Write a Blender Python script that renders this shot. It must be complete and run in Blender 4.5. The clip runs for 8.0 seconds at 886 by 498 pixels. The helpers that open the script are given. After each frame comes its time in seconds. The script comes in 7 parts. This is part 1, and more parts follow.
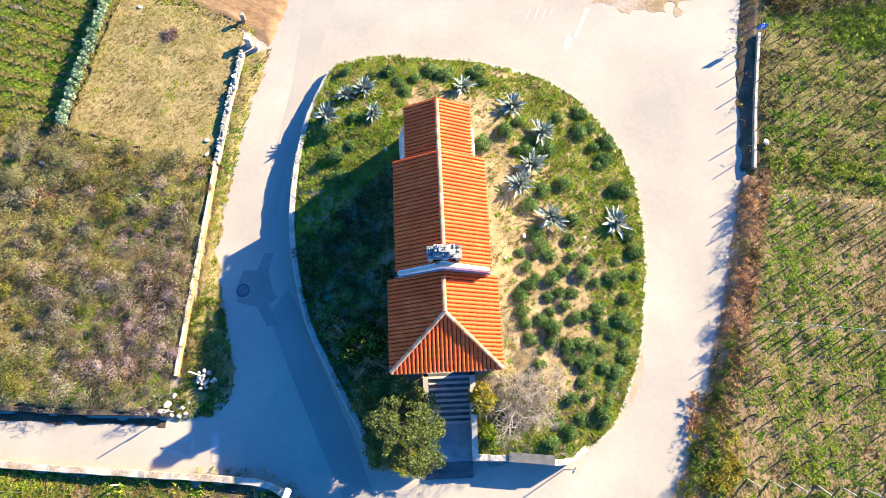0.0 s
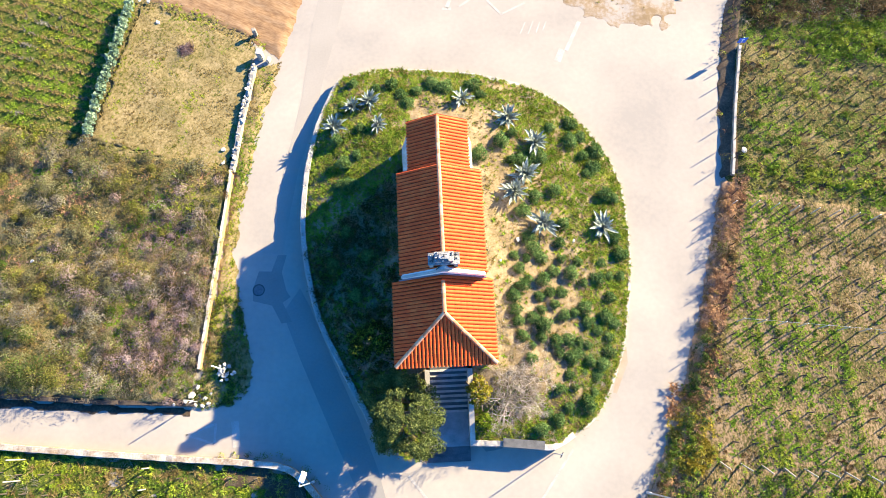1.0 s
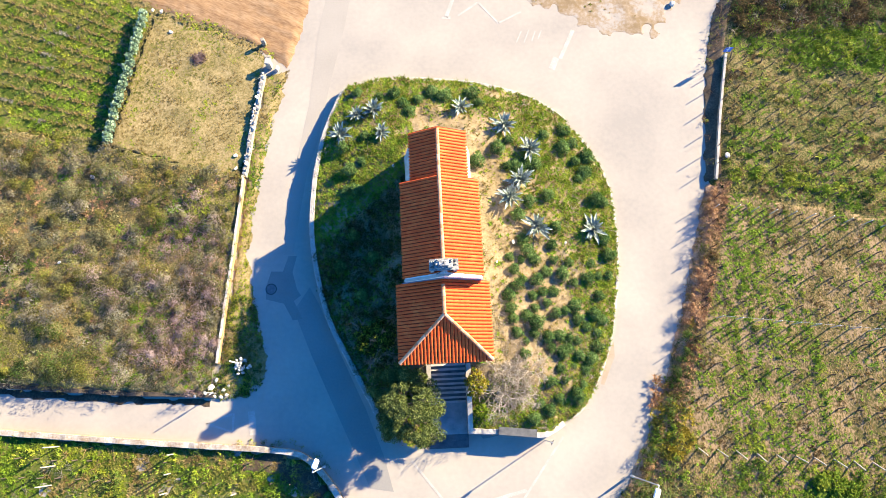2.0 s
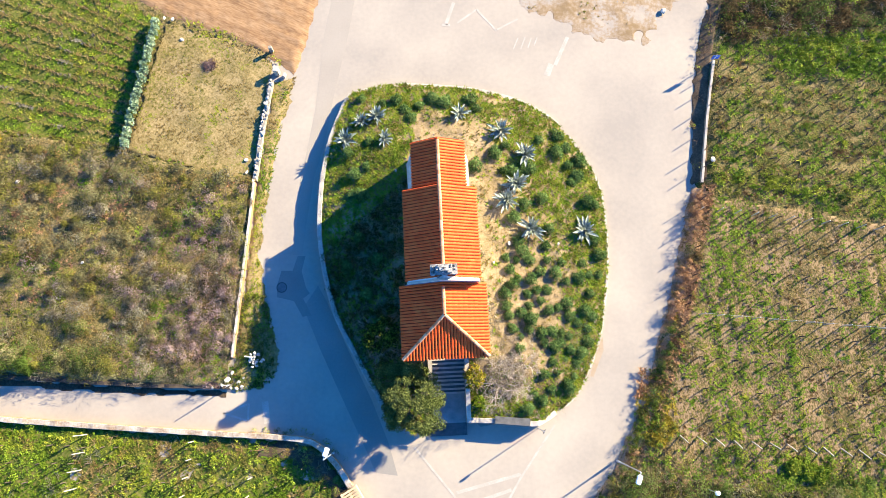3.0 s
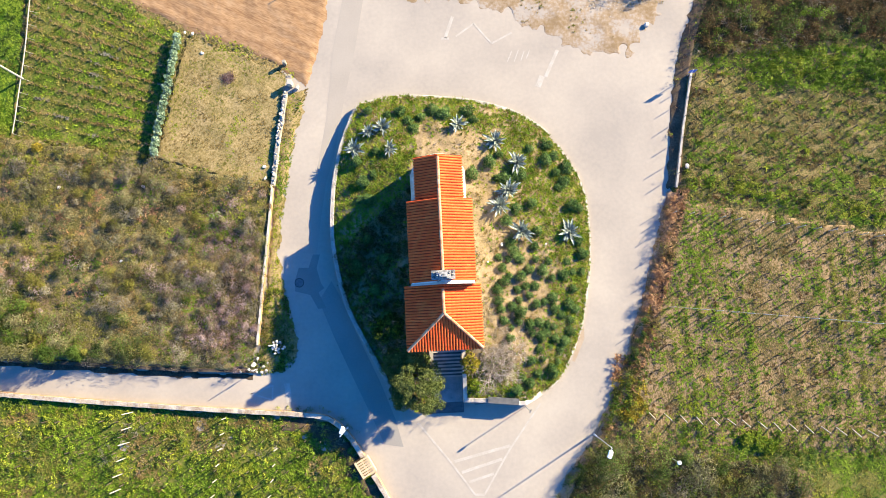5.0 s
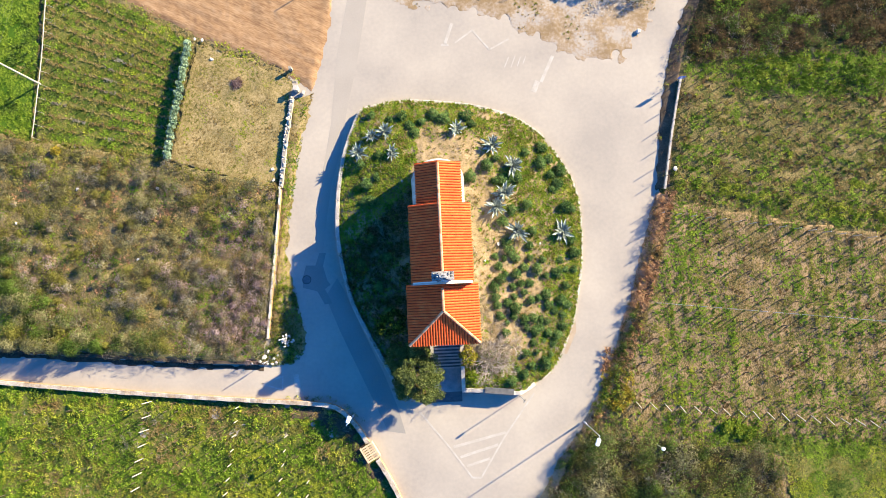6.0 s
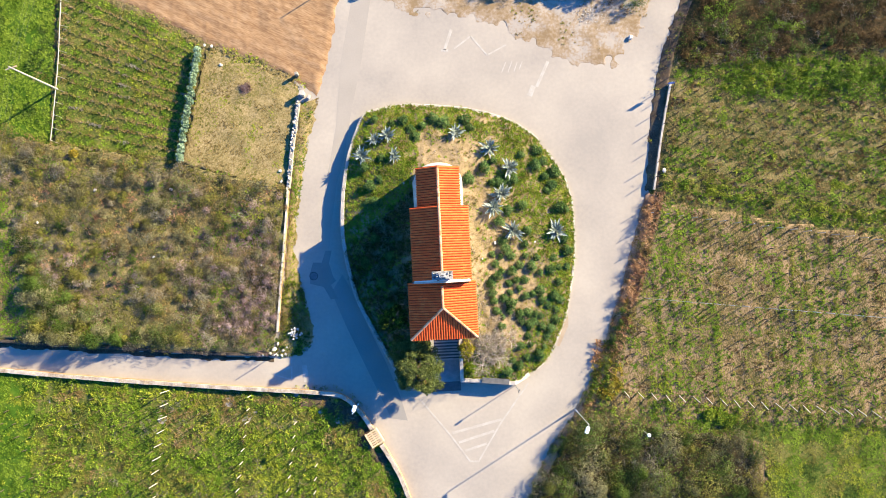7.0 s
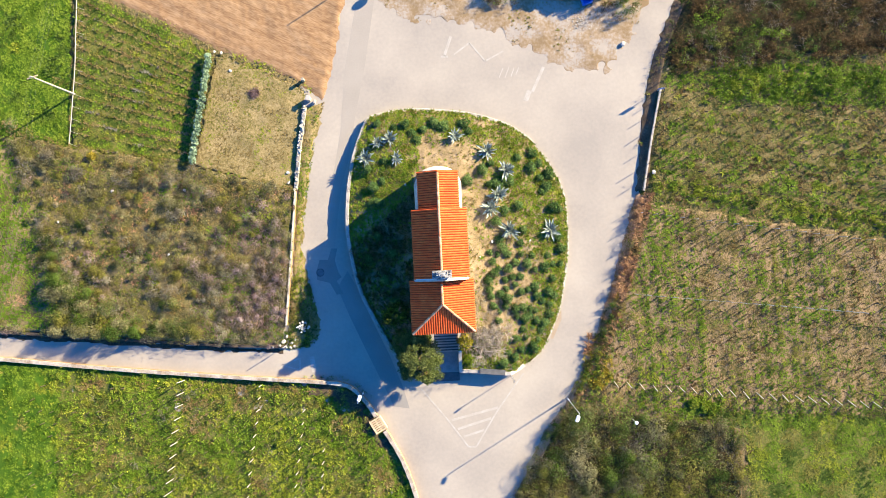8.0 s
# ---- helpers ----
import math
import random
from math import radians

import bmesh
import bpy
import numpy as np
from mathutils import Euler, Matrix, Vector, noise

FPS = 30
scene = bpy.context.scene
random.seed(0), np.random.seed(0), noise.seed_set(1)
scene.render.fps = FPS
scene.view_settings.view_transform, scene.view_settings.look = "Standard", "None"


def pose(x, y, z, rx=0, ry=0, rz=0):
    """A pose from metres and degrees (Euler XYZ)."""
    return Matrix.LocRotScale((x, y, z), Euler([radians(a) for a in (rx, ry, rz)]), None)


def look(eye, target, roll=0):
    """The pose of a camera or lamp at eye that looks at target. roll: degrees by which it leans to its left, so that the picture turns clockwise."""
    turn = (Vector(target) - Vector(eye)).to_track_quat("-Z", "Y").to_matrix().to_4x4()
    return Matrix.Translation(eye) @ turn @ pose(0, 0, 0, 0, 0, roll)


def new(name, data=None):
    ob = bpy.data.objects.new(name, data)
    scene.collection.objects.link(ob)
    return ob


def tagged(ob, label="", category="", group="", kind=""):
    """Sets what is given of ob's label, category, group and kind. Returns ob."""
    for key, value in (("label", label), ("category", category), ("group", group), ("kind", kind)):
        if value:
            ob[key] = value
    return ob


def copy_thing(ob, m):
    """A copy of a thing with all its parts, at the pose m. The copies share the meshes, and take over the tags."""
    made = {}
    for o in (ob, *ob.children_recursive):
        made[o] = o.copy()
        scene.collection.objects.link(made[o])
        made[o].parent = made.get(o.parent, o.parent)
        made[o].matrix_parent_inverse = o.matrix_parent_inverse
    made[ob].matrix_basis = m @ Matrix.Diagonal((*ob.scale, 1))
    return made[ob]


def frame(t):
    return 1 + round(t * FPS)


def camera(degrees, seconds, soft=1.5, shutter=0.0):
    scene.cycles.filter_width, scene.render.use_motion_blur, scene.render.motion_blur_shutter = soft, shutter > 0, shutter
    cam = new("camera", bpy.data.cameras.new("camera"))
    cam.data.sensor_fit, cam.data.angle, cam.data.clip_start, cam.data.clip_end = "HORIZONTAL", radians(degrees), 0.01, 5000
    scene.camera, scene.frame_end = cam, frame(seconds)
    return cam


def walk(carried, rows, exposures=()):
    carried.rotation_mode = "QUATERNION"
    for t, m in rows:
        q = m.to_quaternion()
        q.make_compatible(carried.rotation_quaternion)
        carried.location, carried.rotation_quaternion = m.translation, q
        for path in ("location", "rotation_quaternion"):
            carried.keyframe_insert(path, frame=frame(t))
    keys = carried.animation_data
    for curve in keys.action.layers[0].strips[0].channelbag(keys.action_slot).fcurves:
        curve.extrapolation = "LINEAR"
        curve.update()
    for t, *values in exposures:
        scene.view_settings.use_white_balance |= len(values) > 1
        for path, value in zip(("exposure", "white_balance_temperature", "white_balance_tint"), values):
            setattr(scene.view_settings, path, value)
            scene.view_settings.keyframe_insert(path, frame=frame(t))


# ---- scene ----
cam = camera(66.0, 8.0, soft=0.45)
# seconds, place of the eye, turn about x, y and z
ROWS = [
    (0.0, 0.402, -0.613, 41.266, 17.272, -0.500, 0.177),
    (0.5, 0.442, -0.569, 43.181, 16.601, -0.414, 0.131),
    (1.0, 0.469, -0.233, 45.035, 15.640, -0.350, 0.092),
    (1.5, 0.484, 0.310, 46.843, 14.500, -0.303, 0.058),
    (2.0, 0.491, 0.994, 48.615, 13.263, -0.271, 0.030),
    (2.5, 0.492, 1.772, 50.361, 11.987, -0.250, 0.007),
    (3.0, 0.490, 2.613, 52.089, 10.711, -0.238, -0.012),
    (3.5, 0.488, 3.496, 53.805, 9.455, -0.232, -0.027),
    (4.0, 0.489, 4.412, 55.515, 8.228, -0.227, -0.037),
    (4.5, 0.495, 5.357, 57.222, 7.031, -0.223, -0.044),
    (5.0, 0.508, 6.331, 58.929, 5.859, -0.214, -0.048),
    (5.5, 0.533, 7.334, 60.641, 4.706, -0.199, -0.049),
    (6.0, 0.571, 8.364, 62.358, 3.570, -0.173, -0.048),
    (6.5, 0.625, 9.413, 64.084, 2.457, -0.135, -0.044),
    (7.0, 0.698, 10.466, 65.821, 1.382, -0.081, -0.039),
    (7.5, 0.793, 11.496, 67.573, 0.377, -0.008, -0.033),
    (8.0, 0.912, 12.460, 69.343, -0.509, 0.088, -0.025),
]
walk(cam, [(t, pose(x, y, z, rx, ry, rz)) for t, x, y, z, rx, ry, rz in ROWS], exposures=[(0.0, 2.44), (2.5, 2.37), (4.5, 2.20), (8.0, 2.15)])

# ---- light ----
SUN_AZ, SUN_EL = radians(32.8), radians(23.3)      # from the east towards the north, above the horizon
SUN = Vector((math.cos(SUN_AZ) * math.cos(SUN_EL), math.sin(SUN_AZ) * math.cos(SUN_EL), math.sin(SUN_EL)))
sky_world = bpy.data.worlds.new("sky")
scene.world = sky_world
sky_world.use_nodes = True
sky_tex = sky_world.node_tree.nodes.new("ShaderNodeTexSky")
sky_tex.sky_type, sky_tex.sun_disc = "NISHITA", False
sky_tex.sun_elevation, sky_tex.sun_rotation = SUN_EL, math.pi / 2 - SUN_AZ
sky_tex.ozone_density, sky_tex.dust_density = 3.0, 0.3
sky_hue = sky_world.node_tree.nodes.new("ShaderNodeHueSaturation")
sky_hue.inputs["Saturation"].default_value = 1.45
sky_hue.inputs["Hue"].default_value = 0.515
sky_world.node_tree.links.new(sky_tex.outputs[0], sky_hue.inputs["Color"])
sky_world.node_tree.links.new(sky_hue.outputs[0], sky_world.node_tree.nodes["Background"].inputs[0])
sky_world.node_tree.nodes["Background"].inputs[1].default_value = 0.108
sun_data = bpy.data.lights.new("sun", "SUN")
sun_data.energy, sun_data.angle, sun_data.color = 5.0, radians(0.5), (1.0, 0.86, 0.58)
sun_lamp = new("sun", sun_data)
sun_lamp.matrix_world = look(SUN * 200, (0, 0, 0))


# ---- materials ----
def material(name, stops, scale=1.0, fine=18.0, rough=0.9, bump=0.3, bump_scale=30.0, island=0.0, thing=0.0, metal=0.0, mix=0.35, detail=4.0, grain=None, spec=None):
    """Two scales of noise through a colour ramp, a random shade per loose piece or per object, and relief."""
    m = bpy.data.materials.new(name)
    m.use_nodes = True
    nt = m.node_tree
    bsdf = nt.nodes["Principled BSDF"]
    tc = nt.nodes.new("ShaderNodeTexCoord")

    where = tc.outputs["Object"]
    if grain:                                                 # direction in degrees and how much longer than wide the patches are
        turn = nt.nodes.new("ShaderNodeMapping")
        turn.vector_type = "TEXTURE"
        turn.inputs["Rotation"].default_value, turn.inputs["Scale"].default_value = (0, 0, radians(grain[0])), (grain[1], 1, 1)
        nt.links.new(where, turn.inputs["Vector"])
        where = turn.outputs[0]

    def noise_node(sc, dt):
        n = nt.nodes.new("ShaderNodeTexNoise")
        n.inputs["Scale"].default_value, n.inputs["Detail"].default_value = sc, dt
        nt.links.new(where, n.inputs["Vector"])
        return n.outputs["Fac"]

    def maths(op, a, b):
        n = nt.nodes.new("ShaderNodeMath")
        n.operation = op
        for i, v in enumerate((a, b)):
            if isinstance(v, (int, float)):
                n.inputs[i].default_value = v
            else:
                nt.links.new(v, n.inputs[i])
        return n.outputs[0]

    big, small = noise_node(scale, detail), noise_node(fine, 3.0)
    fac = maths("ADD", maths("MULTIPLY", big, 1 - mix), maths("MULTIPLY", small, mix))
    if island:
        g = nt.nodes.new("ShaderNodeNewGeometry")
        fac = maths("ADD", fac, maths("MULTIPLY", maths("SUBTRACT", g.outputs["Random Per Island"], 0.5), island))
    if thing:
        o = nt.nodes.new("ShaderNodeObjectInfo")
        fac = maths("ADD", fac, maths("MULTIPLY", maths("SUBTRACT", o.outputs["Random"], 0.5), thing))
    ramp = nt.nodes.new("ShaderNodeValToRGB")
    nt.links.new(fac, ramp.inputs[0])
    el = ramp.color_ramp.elements
    while len(el) < len(stops):
        el.new(0.5)
    for e, (p, c) in zip(el, stops):
        e.position, e.color = p, (*c, 1)
    nt.links.new(ramp.outputs[0], bsdf.inputs["Base Color"])
    bsdf.inputs["Roughness"].default_value, bsdf.inputs["Metallic"].default_value = rough, metal
    bsdf.inputs["Specular IOR Level"].default_value = spec if spec is not None else 0.5 if rough < 0.6 else 0.08
    if bump:
        b = nt.nodes.new("ShaderNodeBump")
        b.inputs["Strength"].default_value, b.inputs["Distance"].default_value = bump, 0.6 / bump_scale * 0.25
        nt.links.new(noise_node(bump_scale, 5.0), b.inputs["Height"])
        nt.links.new(b.outputs[0], bsdf.inputs["Normal"])
    return m


M = {}
M["earth"] = material("earth", [(0.3, (0.16, 0.11, 0.06)), (0.5, (0.27, 0.19, 0.10)), (0.7, (0.36, 0.27, 0.15))], 0.5, 9, bump=0.8, bump_scale=12)
M["asphalt"] = material("dusty_asphalt", [(0.34, (0.243, 0.212, 0.178)), (0.5, (0.287, 0.248, 0.203)), (0.66, (0.33, 0.285, 0.228))], 0.16, 3, bump=0.15, bump_scale=60, mix=0.25, detail=6.0)
M["asphalt_dark"] = material("patched_asphalt", [(0.3, (0.165, 0.152, 0.134)), (0.7, (0.215, 0.198, 0.172))], 0.5, 9, bump=0.15, bump_scale=60)
M["asphalt_faint"] = material("dusty_lane_asphalt", [(0.3, (0.243, 0.211, 0.174)), (0.7, (0.284, 0.248, 0.205))], 0.3, 7, bump=0.15, bump_scale=60)
M["asphalt_lane"] = material("worn_lane_asphalt", [(0.3, (0.185, 0.17, 0.15)), (0.7, (0.235, 0.213, 0.184))], 0.3, 7, bump=0.15, bump_scale=60)
M["paint_road"] = material("worn_road_paint", [(0.40, (0.30, 0.265, 0.22)), (0.60, (0.36, 0.33, 0.285))], 1.3, 14, bump=0.1, mix=0.5)
M["rubble"] = material("pale_rubble_ground", [(0.42, (0.19, 0.13, 0.07)), (0.50, (0.25, 0.187, 0.125)), (0.56, (0.284, 0.243, 0.198))], 0.3, 3.5, bump=0.4, bump_scale=9, mix=0.3, detail=7.0)
M["plough"] = material("ploughed_soil", [(0.36, (0.165, 0.092, 0.046)), (0.5, (0.24, 0.142, 0.072)), (0.64, (0.30, 0.192, 0.105))], 2.0, 9, bump=1.0, bump_scale=14, mix=0.55, grain=(-24, 5.0))
M["dry_ground"] = material("dry_grass_ground", [(0.36, (0.12, 0.096, 0.034)), (0.5, (0.20, 0.15, 0.062)), (0.64, (0.285, 0.21, 0.10))], 0.6, 7, bump=1.0, bump_scale=10, mix=0.6)
M["weed_ground"] = material("weedy_ground", [(0.42, (0.055, 0.052, 0.015)), (0.5, (0.12, 0.098, 0.038)), (0.58, (0.20, 0.148, 0.07))], 0.6, 9, bump=1.0, bump_scale=12, mix=0.6)
M["far_ground"] = material("dark_weedy_earth", [(0.36, (0.014, 0.018, 0.005)), (0.5, (0.03, 0.026, 0.01)), (0.66, (0.07, 0.042, 0.02))], 0.5, 5, bump=0.9, bump_scale=10, mix=0.5)
M["vine_ground"] = material("vineyard_earth", [(0.42, (0.036, 0.042, 0.009)), (0.5, (0.09, 0.08, 0.024)), (0.58, (0.18, 0.13, 0.058))], 0.9, 9, bump=1.0, bump_scale=12, mix=0.6)
M["vine_ground_south"] = material("dry_vineyard_earth", [(0.42, (0.055, 0.05, 0.015)), (0.5, (0.125, 0.088, 0.04)), (0.58, (0.215, 0.145, 0.08))], 1.1, 9, bump=1.0, bump_scale=12, mix=0.62, grain=(95, 1.5))
M["meadow"] = material("green_meadow_turf", [(0.34, (0.018, 0.05, 0.003)), (0.5, (0.04, 0.085, 0.006)), (0.66, (0.075, 0.115, 0.012))], 0.5, 6, bump=0.9, bump_scale=10, mix=0.4)
M["bank_soil"] = material("brown_bank_soil", [(0.34, (0.20, 0.12, 0.065)), (0.5, (0.29, 0.18, 0.105)), (0.66, (0.36, 0.25, 0.155))], 0.8, 7, bump=0.9, bump_scale=12, mix=0.5)
# darkened to stand for shadowed stone under overhanging brambles
M["dark_stone"] = material("shaded_dark_stone", [(0.3, (0.04, 0.032, 0.024)), (0.7, (0.12, 0.09, 0.065))], 2.0, 16, bump=0.6, bump_scale=25, island=0.3)
M["green_ground"] = material("grassy_ground", [(0.40, (0.035, 0.056, 0.006)), (0.5, (0.075, 0.092, 0.014)), (0.60, (0.14, 0.12, 0.038))], 0.6, 6, bump=0.9, bump_scale=12, mix=0.55)
M["mound"] = material("mound_soil", [(0.32, (0.11, 0.085, 0.038)), (0.5, (0.21, 0.15, 0.08)), (0.68, (0.31, 0.225, 0.135))], 0.6, 8, bump=0.9, bump_scale=14, mix=0.5)
M["stone"] = material("pale_limestone", [(0.3, (0.16, 0.14, 0.11)), (0.5, (0.25, 0.222, 0.18)), (0.7, (0.34, 0.31, 0.26))], 3.0, 20, bump=0.6, bump_scale=25, island=0.3, thing=0.3)
M["white_stone"] = material("whitewashed_stone", [(0.3, (0.27, 0.24, 0.195)), (0.62, (0.45, 0.415, 0.355))], 2.0, 14, bump=0.6, bump_scale=18, island=0.2)
M["earthy_stone"] = material("earth_stained_stone", [(0.3, (0.14, 0.11, 0.075)), (0.5, (0.25, 0.20, 0.14)), (0.7, (0.40, 0.34, 0.26))], 3.0, 20, bump=0.6, bump_scale=25, island=0.4, thing=0.3)
M["old_stone"] = material("weathered_grey_stone", [(0.36, (0.075, 0.075, 0.078)), (0.5, (0.17, 0.165, 0.16)), (0.64, (0.34, 0.325, 0.30))], 4.0, 14, bump=0.8, bump_scale=22, island=0.25)
M["mortar"] = material("lime_mortar", [(0.3, (0.24, 0.21, 0.175)), (0.7, (0.38, 0.345, 0.295))], 2.0, 22, bump=0.6, bump_scale=30)
M["coping"] = material("concrete_coping", [(0.3, (0.27, 0.235, 0.19)), (0.5, (0.38, 0.335, 0.285)), (0.7, (0.48, 0.44, 0.385))], 1.2, 14, bump=0.4, bump_scale=30)
M["lane_top"] = material("earth_stained_concrete_top", [(0.36, (0.20, 0.14, 0.09)), (0.5, (0.30, 0.25, 0.195)), (0.62, (0.38, 0.335, 0.28))], 1.3, 9, bump=0.5, bump_scale=25, mix=0.45)
M["dark_soil"] = material("dark_bare_soil", [(0.34, (0.03, 0.021, 0.014)), (0.5, (0.06, 0.042, 0.027)), (0.66, (0.11, 0.08, 0.05))], 0.9, 7, bump=0.8, bump_scale=12, mix=0.5)
M["brown_soil"] = material("shaded_brown_soil", [(0.34, (0.05, 0.034, 0.02)), (0.5, (0.088, 0.06, 0.037)), (0.66, (0.14, 0.10, 0.062))], 0.9, 7, bump=0.8, bump_scale=12, mix=0.5)
M["orange_dust"] = material("orange_dust", [(0.34, (0.265, 0.20, 0.135)), (0.66, (0.305, 0.245, 0.18))], 0.8, 6, bump=0.1)
M["rust_wall"] = material("earth_stained_concrete", [(0.3, (0.24, 0.13, 0.065)), (0.7, (0.38, 0.25, 0.145))], 1.2, 12, bump=0.4, bump_scale=30)
M["plaster"] = material("white_plaster", [(0.3, (0.52, 0.49, 0.45)), (0.6, (0.66, 0.63, 0.59))], 1.5, 18, bump=0.25, bump_scale=40)
M["step"] = material("grey_stone_step", [(0.3, (0.18, 0.175, 0.165)), (0.7, (0.31, 0.295, 0.27))], 2.0, 18, bump=0.4, bump_scale=35, thing=0.2)
M["dark_step"] = material("dark_grey_step", [(0.3, (0.05, 0.05, 0.05)), (0.7, (0.13, 0.125, 0.12))], 2.0, 18, bump=0.4, bump_scale=35, thing=0.2)
M["tile"] = material("terracotta_tile", [(0.25, (0.52, 0.058, 0.011)), (0.5, (0.62, 0.08, 0.015)), (0.8, (0.72, 0.16, 0.038))], 1.2, 14, rough=0.6, bump=0.3, bump_scale=40, island=0.1, thing=0.1, mix=0.4, spec=0.12)
# pans far darker than the tiles: shade between the rows put into colour
M["shaded_pan"] = material("shaded_terracotta_pan", [(0.3, (0.13, 0.014, 0.007)), (0.7, (0.21, 0.026, 0.011))], 1.6, 14, bump=0.3)
M["ridge"] = material("mortared_ridge_tile", [(0.3, (0.44, 0.15, 0.065)), (0.6, (0.54, 0.31, 0.18))], 3.0, 16, bump=0.3, thing=0.35)
M["flash"] = material("blue_grey_flashing", [(0.3, (0.10, 0.12, 0.16)), (0.7, (0.16, 0.19, 0.25))], 2.0, 12, bump=0.1)
M["bronze"] = material("weathered_bronze", [(0.3, (0.10, 0.12, 0.11)), (0.7, (0.20, 0.22, 0.20))], 4.0, 20, rough=0.5, metal=0.7, bump=0.1)
M["worn_iron"] = material("worn_iron_lid", [(0.3, (0.10, 0.10, 0.10)), (0.7, (0.17, 0.165, 0.16))], 5.0, 25, rough=0.6, metal=0.3, bump=0.2)
M["iron"] = material("cast_iron", [(0.3, (0.05, 0.05, 0.05)), (0.7, (0.10, 0.095, 0.09))], 5.0, 25, rough=0.6, metal=0.6, bump=0.2)
M["galvanised"] = material("galvanised_steel", [(0.3, (0.42, 0.43, 0.44)), (0.7, (0.58, 0.59, 0.60))], 4.0, 25, rough=0.45, metal=0.7, bump=0.05)
M["white_metal"] = material("white_enamel", [(0.3, (0.68, 0.68, 0.67)), (0.7, (0.80, 0.80, 0.79))], 3.0, 20, rough=0.4, bump=0.05)
M["sign_blue"] = material("blue_sign_face", [(0.3, (0.01, 0.09, 0.42)), (0.7, (0.02, 0.14, 0.55))], 2.0, 12, rough=0.4, bump=0.0)
M["wood"] = material("weathered_wood", [(0.3, (0.30, 0.21, 0.12)), (0.7, (0.50, 0.37, 0.23))], 2.0, 20, bump=0.4, thing=0.25, island=0.25)
M["post_dark"] = material("grey_stake_wood", [(0.3, (0.14, 0.11, 0.08)), (0.7, (0.26, 0.22, 0.17))], 2.0, 20, bump=0.3, island=0.3)
M["concrete_post"] = material("concrete_post", [(0.3, (0.25, 0.22, 0.17)), (0.7, (0.38, 0.345, 0.28))], 3.0, 20, bump=0.3)
M["vine_wood"] = material("dark_vine_wood", [(0.3, (0.04, 0.03, 0.022)), (0.7, (0.09, 0.068, 0.05))], 2.0, 20, bump=0.3, island=0.3)
M["bark"] = material("bark", [(0.3, (0.10, 0.075, 0.05)), (0.7, (0.22, 0.17, 0.12))], 4.0, 20, bump=0.8, bump_scale=15)
M["bare"] = material("bare_grey_branch", [(0.3, (0.28, 0.22, 0.165)), (0.7, (0.45, 0.375, 0.295))], 3.0, 20, bump=0.4, island=0.3)


def leafy(name, dark, mid, light, island=0.08, rough=0.7, scale=1.0):
    m = material(name, [(0.36, dark), (0.5, mid), (0.64, light)], scale, 12, rough=rough, bump=0.0, island=island, thing=0.15)
    nt = m.node_tree
    bsdf, ramp = nt.nodes["Principled BSDF"], next(n for n in nt.nodes if n.type == "VALTORGB")
    thin, both = nt.nodes.new("ShaderNodeBsdfTranslucent"), nt.nodes.new("ShaderNodeMixShader")
    both.inputs[0].default_value = 0.25                       # light that shines through the leaf
    nt.links.new(ramp.outputs[0], thin.inputs["Color"])
    nt.links.new(bsdf.outputs[0], both.inputs[1])
    nt.links.new(thin.outputs[0], both.inputs[2])
    nt.links.new(both.outputs[0], nt.nodes["Material Output"].inputs["Surface"])
    return m


M["grass_green"] = leafy("fresh_grass", (0.058, 0.105, 0.0065), (0.122, 0.188, 0.014), (0.205, 0.272, 0.027))
M["grass_lime"] = leafy("lime_grass", (0.13, 0.155, 0.0115), (0.205, 0.235, 0.0202), (0.3, 0.31, 0.036))
M["grass_dry"] = leafy("dry_grass", (0.125, 0.084, 0.0259), (0.205, 0.145, 0.049), (0.285, 0.22, 0.085))
M["weed_dark"] = leafy("dark_weed", (0.028, 0.05, 0.0079), (0.055, 0.088, 0.013), (0.095, 0.14, 0.023))
M["dark_shade_leaf"] = leafy("dark_shaded_leaf", (0.009, 0.017, 0.003), (0.02, 0.034, 0.006), (0.04, 0.06, 0.012))
M["weed_olive"] = leafy("olive_weed", (0.085, 0.083, 0.0144), (0.155, 0.145, 0.0274), (0.24, 0.22, 0.0504))
M["twig_mauve"] = leafy("mauve_bramble_twig", (0.155, 0.092, 0.082), (0.24, 0.16, 0.145), (0.33, 0.245, 0.225))
M["twig_grey"] = leafy("grey_bramble_twig", (0.12, 0.10, 0.064), (0.19, 0.165, 0.115), (0.27, 0.24, 0.175))
M["grey_leaf"] = leafy("grey_bramble_leaf", (0.09, 0.083, 0.036), (0.16, 0.148, 0.066), (0.25, 0.228, 0.112))
M["weed_rust"] = leafy("rust_dry_weed", (0.21, 0.105, 0.05), (0.34, 0.185, 0.09), (0.44, 0.28, 0.15))
M["weed_brown"] = leafy("brown_dead_weed", (0.04, 0.024, 0.009), (0.078, 0.047, 0.017), (0.13, 0.08, 0.03))
M["gorse"] = leafy("yellow_flowering_weed", (0.16, 0.12, 0.012), (0.288, 0.216, 0.024), (0.44, 0.336, 0.04))
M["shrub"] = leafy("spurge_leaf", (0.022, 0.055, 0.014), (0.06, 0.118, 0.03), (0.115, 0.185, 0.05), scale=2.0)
M["shrub_lit_tip"] = leafy("spurge_lit_tip", (0.085, 0.135, 0.035), (0.14, 0.205, 0.055), (0.21, 0.28, 0.085), scale=2.0)
M["agave"] = leafy("agave_leaf", (0.14, 0.17, 0.135), (0.26, 0.30, 0.235), (0.40, 0.43, 0.35), rough=0.5, scale=3.0)
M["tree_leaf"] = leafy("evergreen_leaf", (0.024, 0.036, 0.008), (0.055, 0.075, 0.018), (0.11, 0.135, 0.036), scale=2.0)
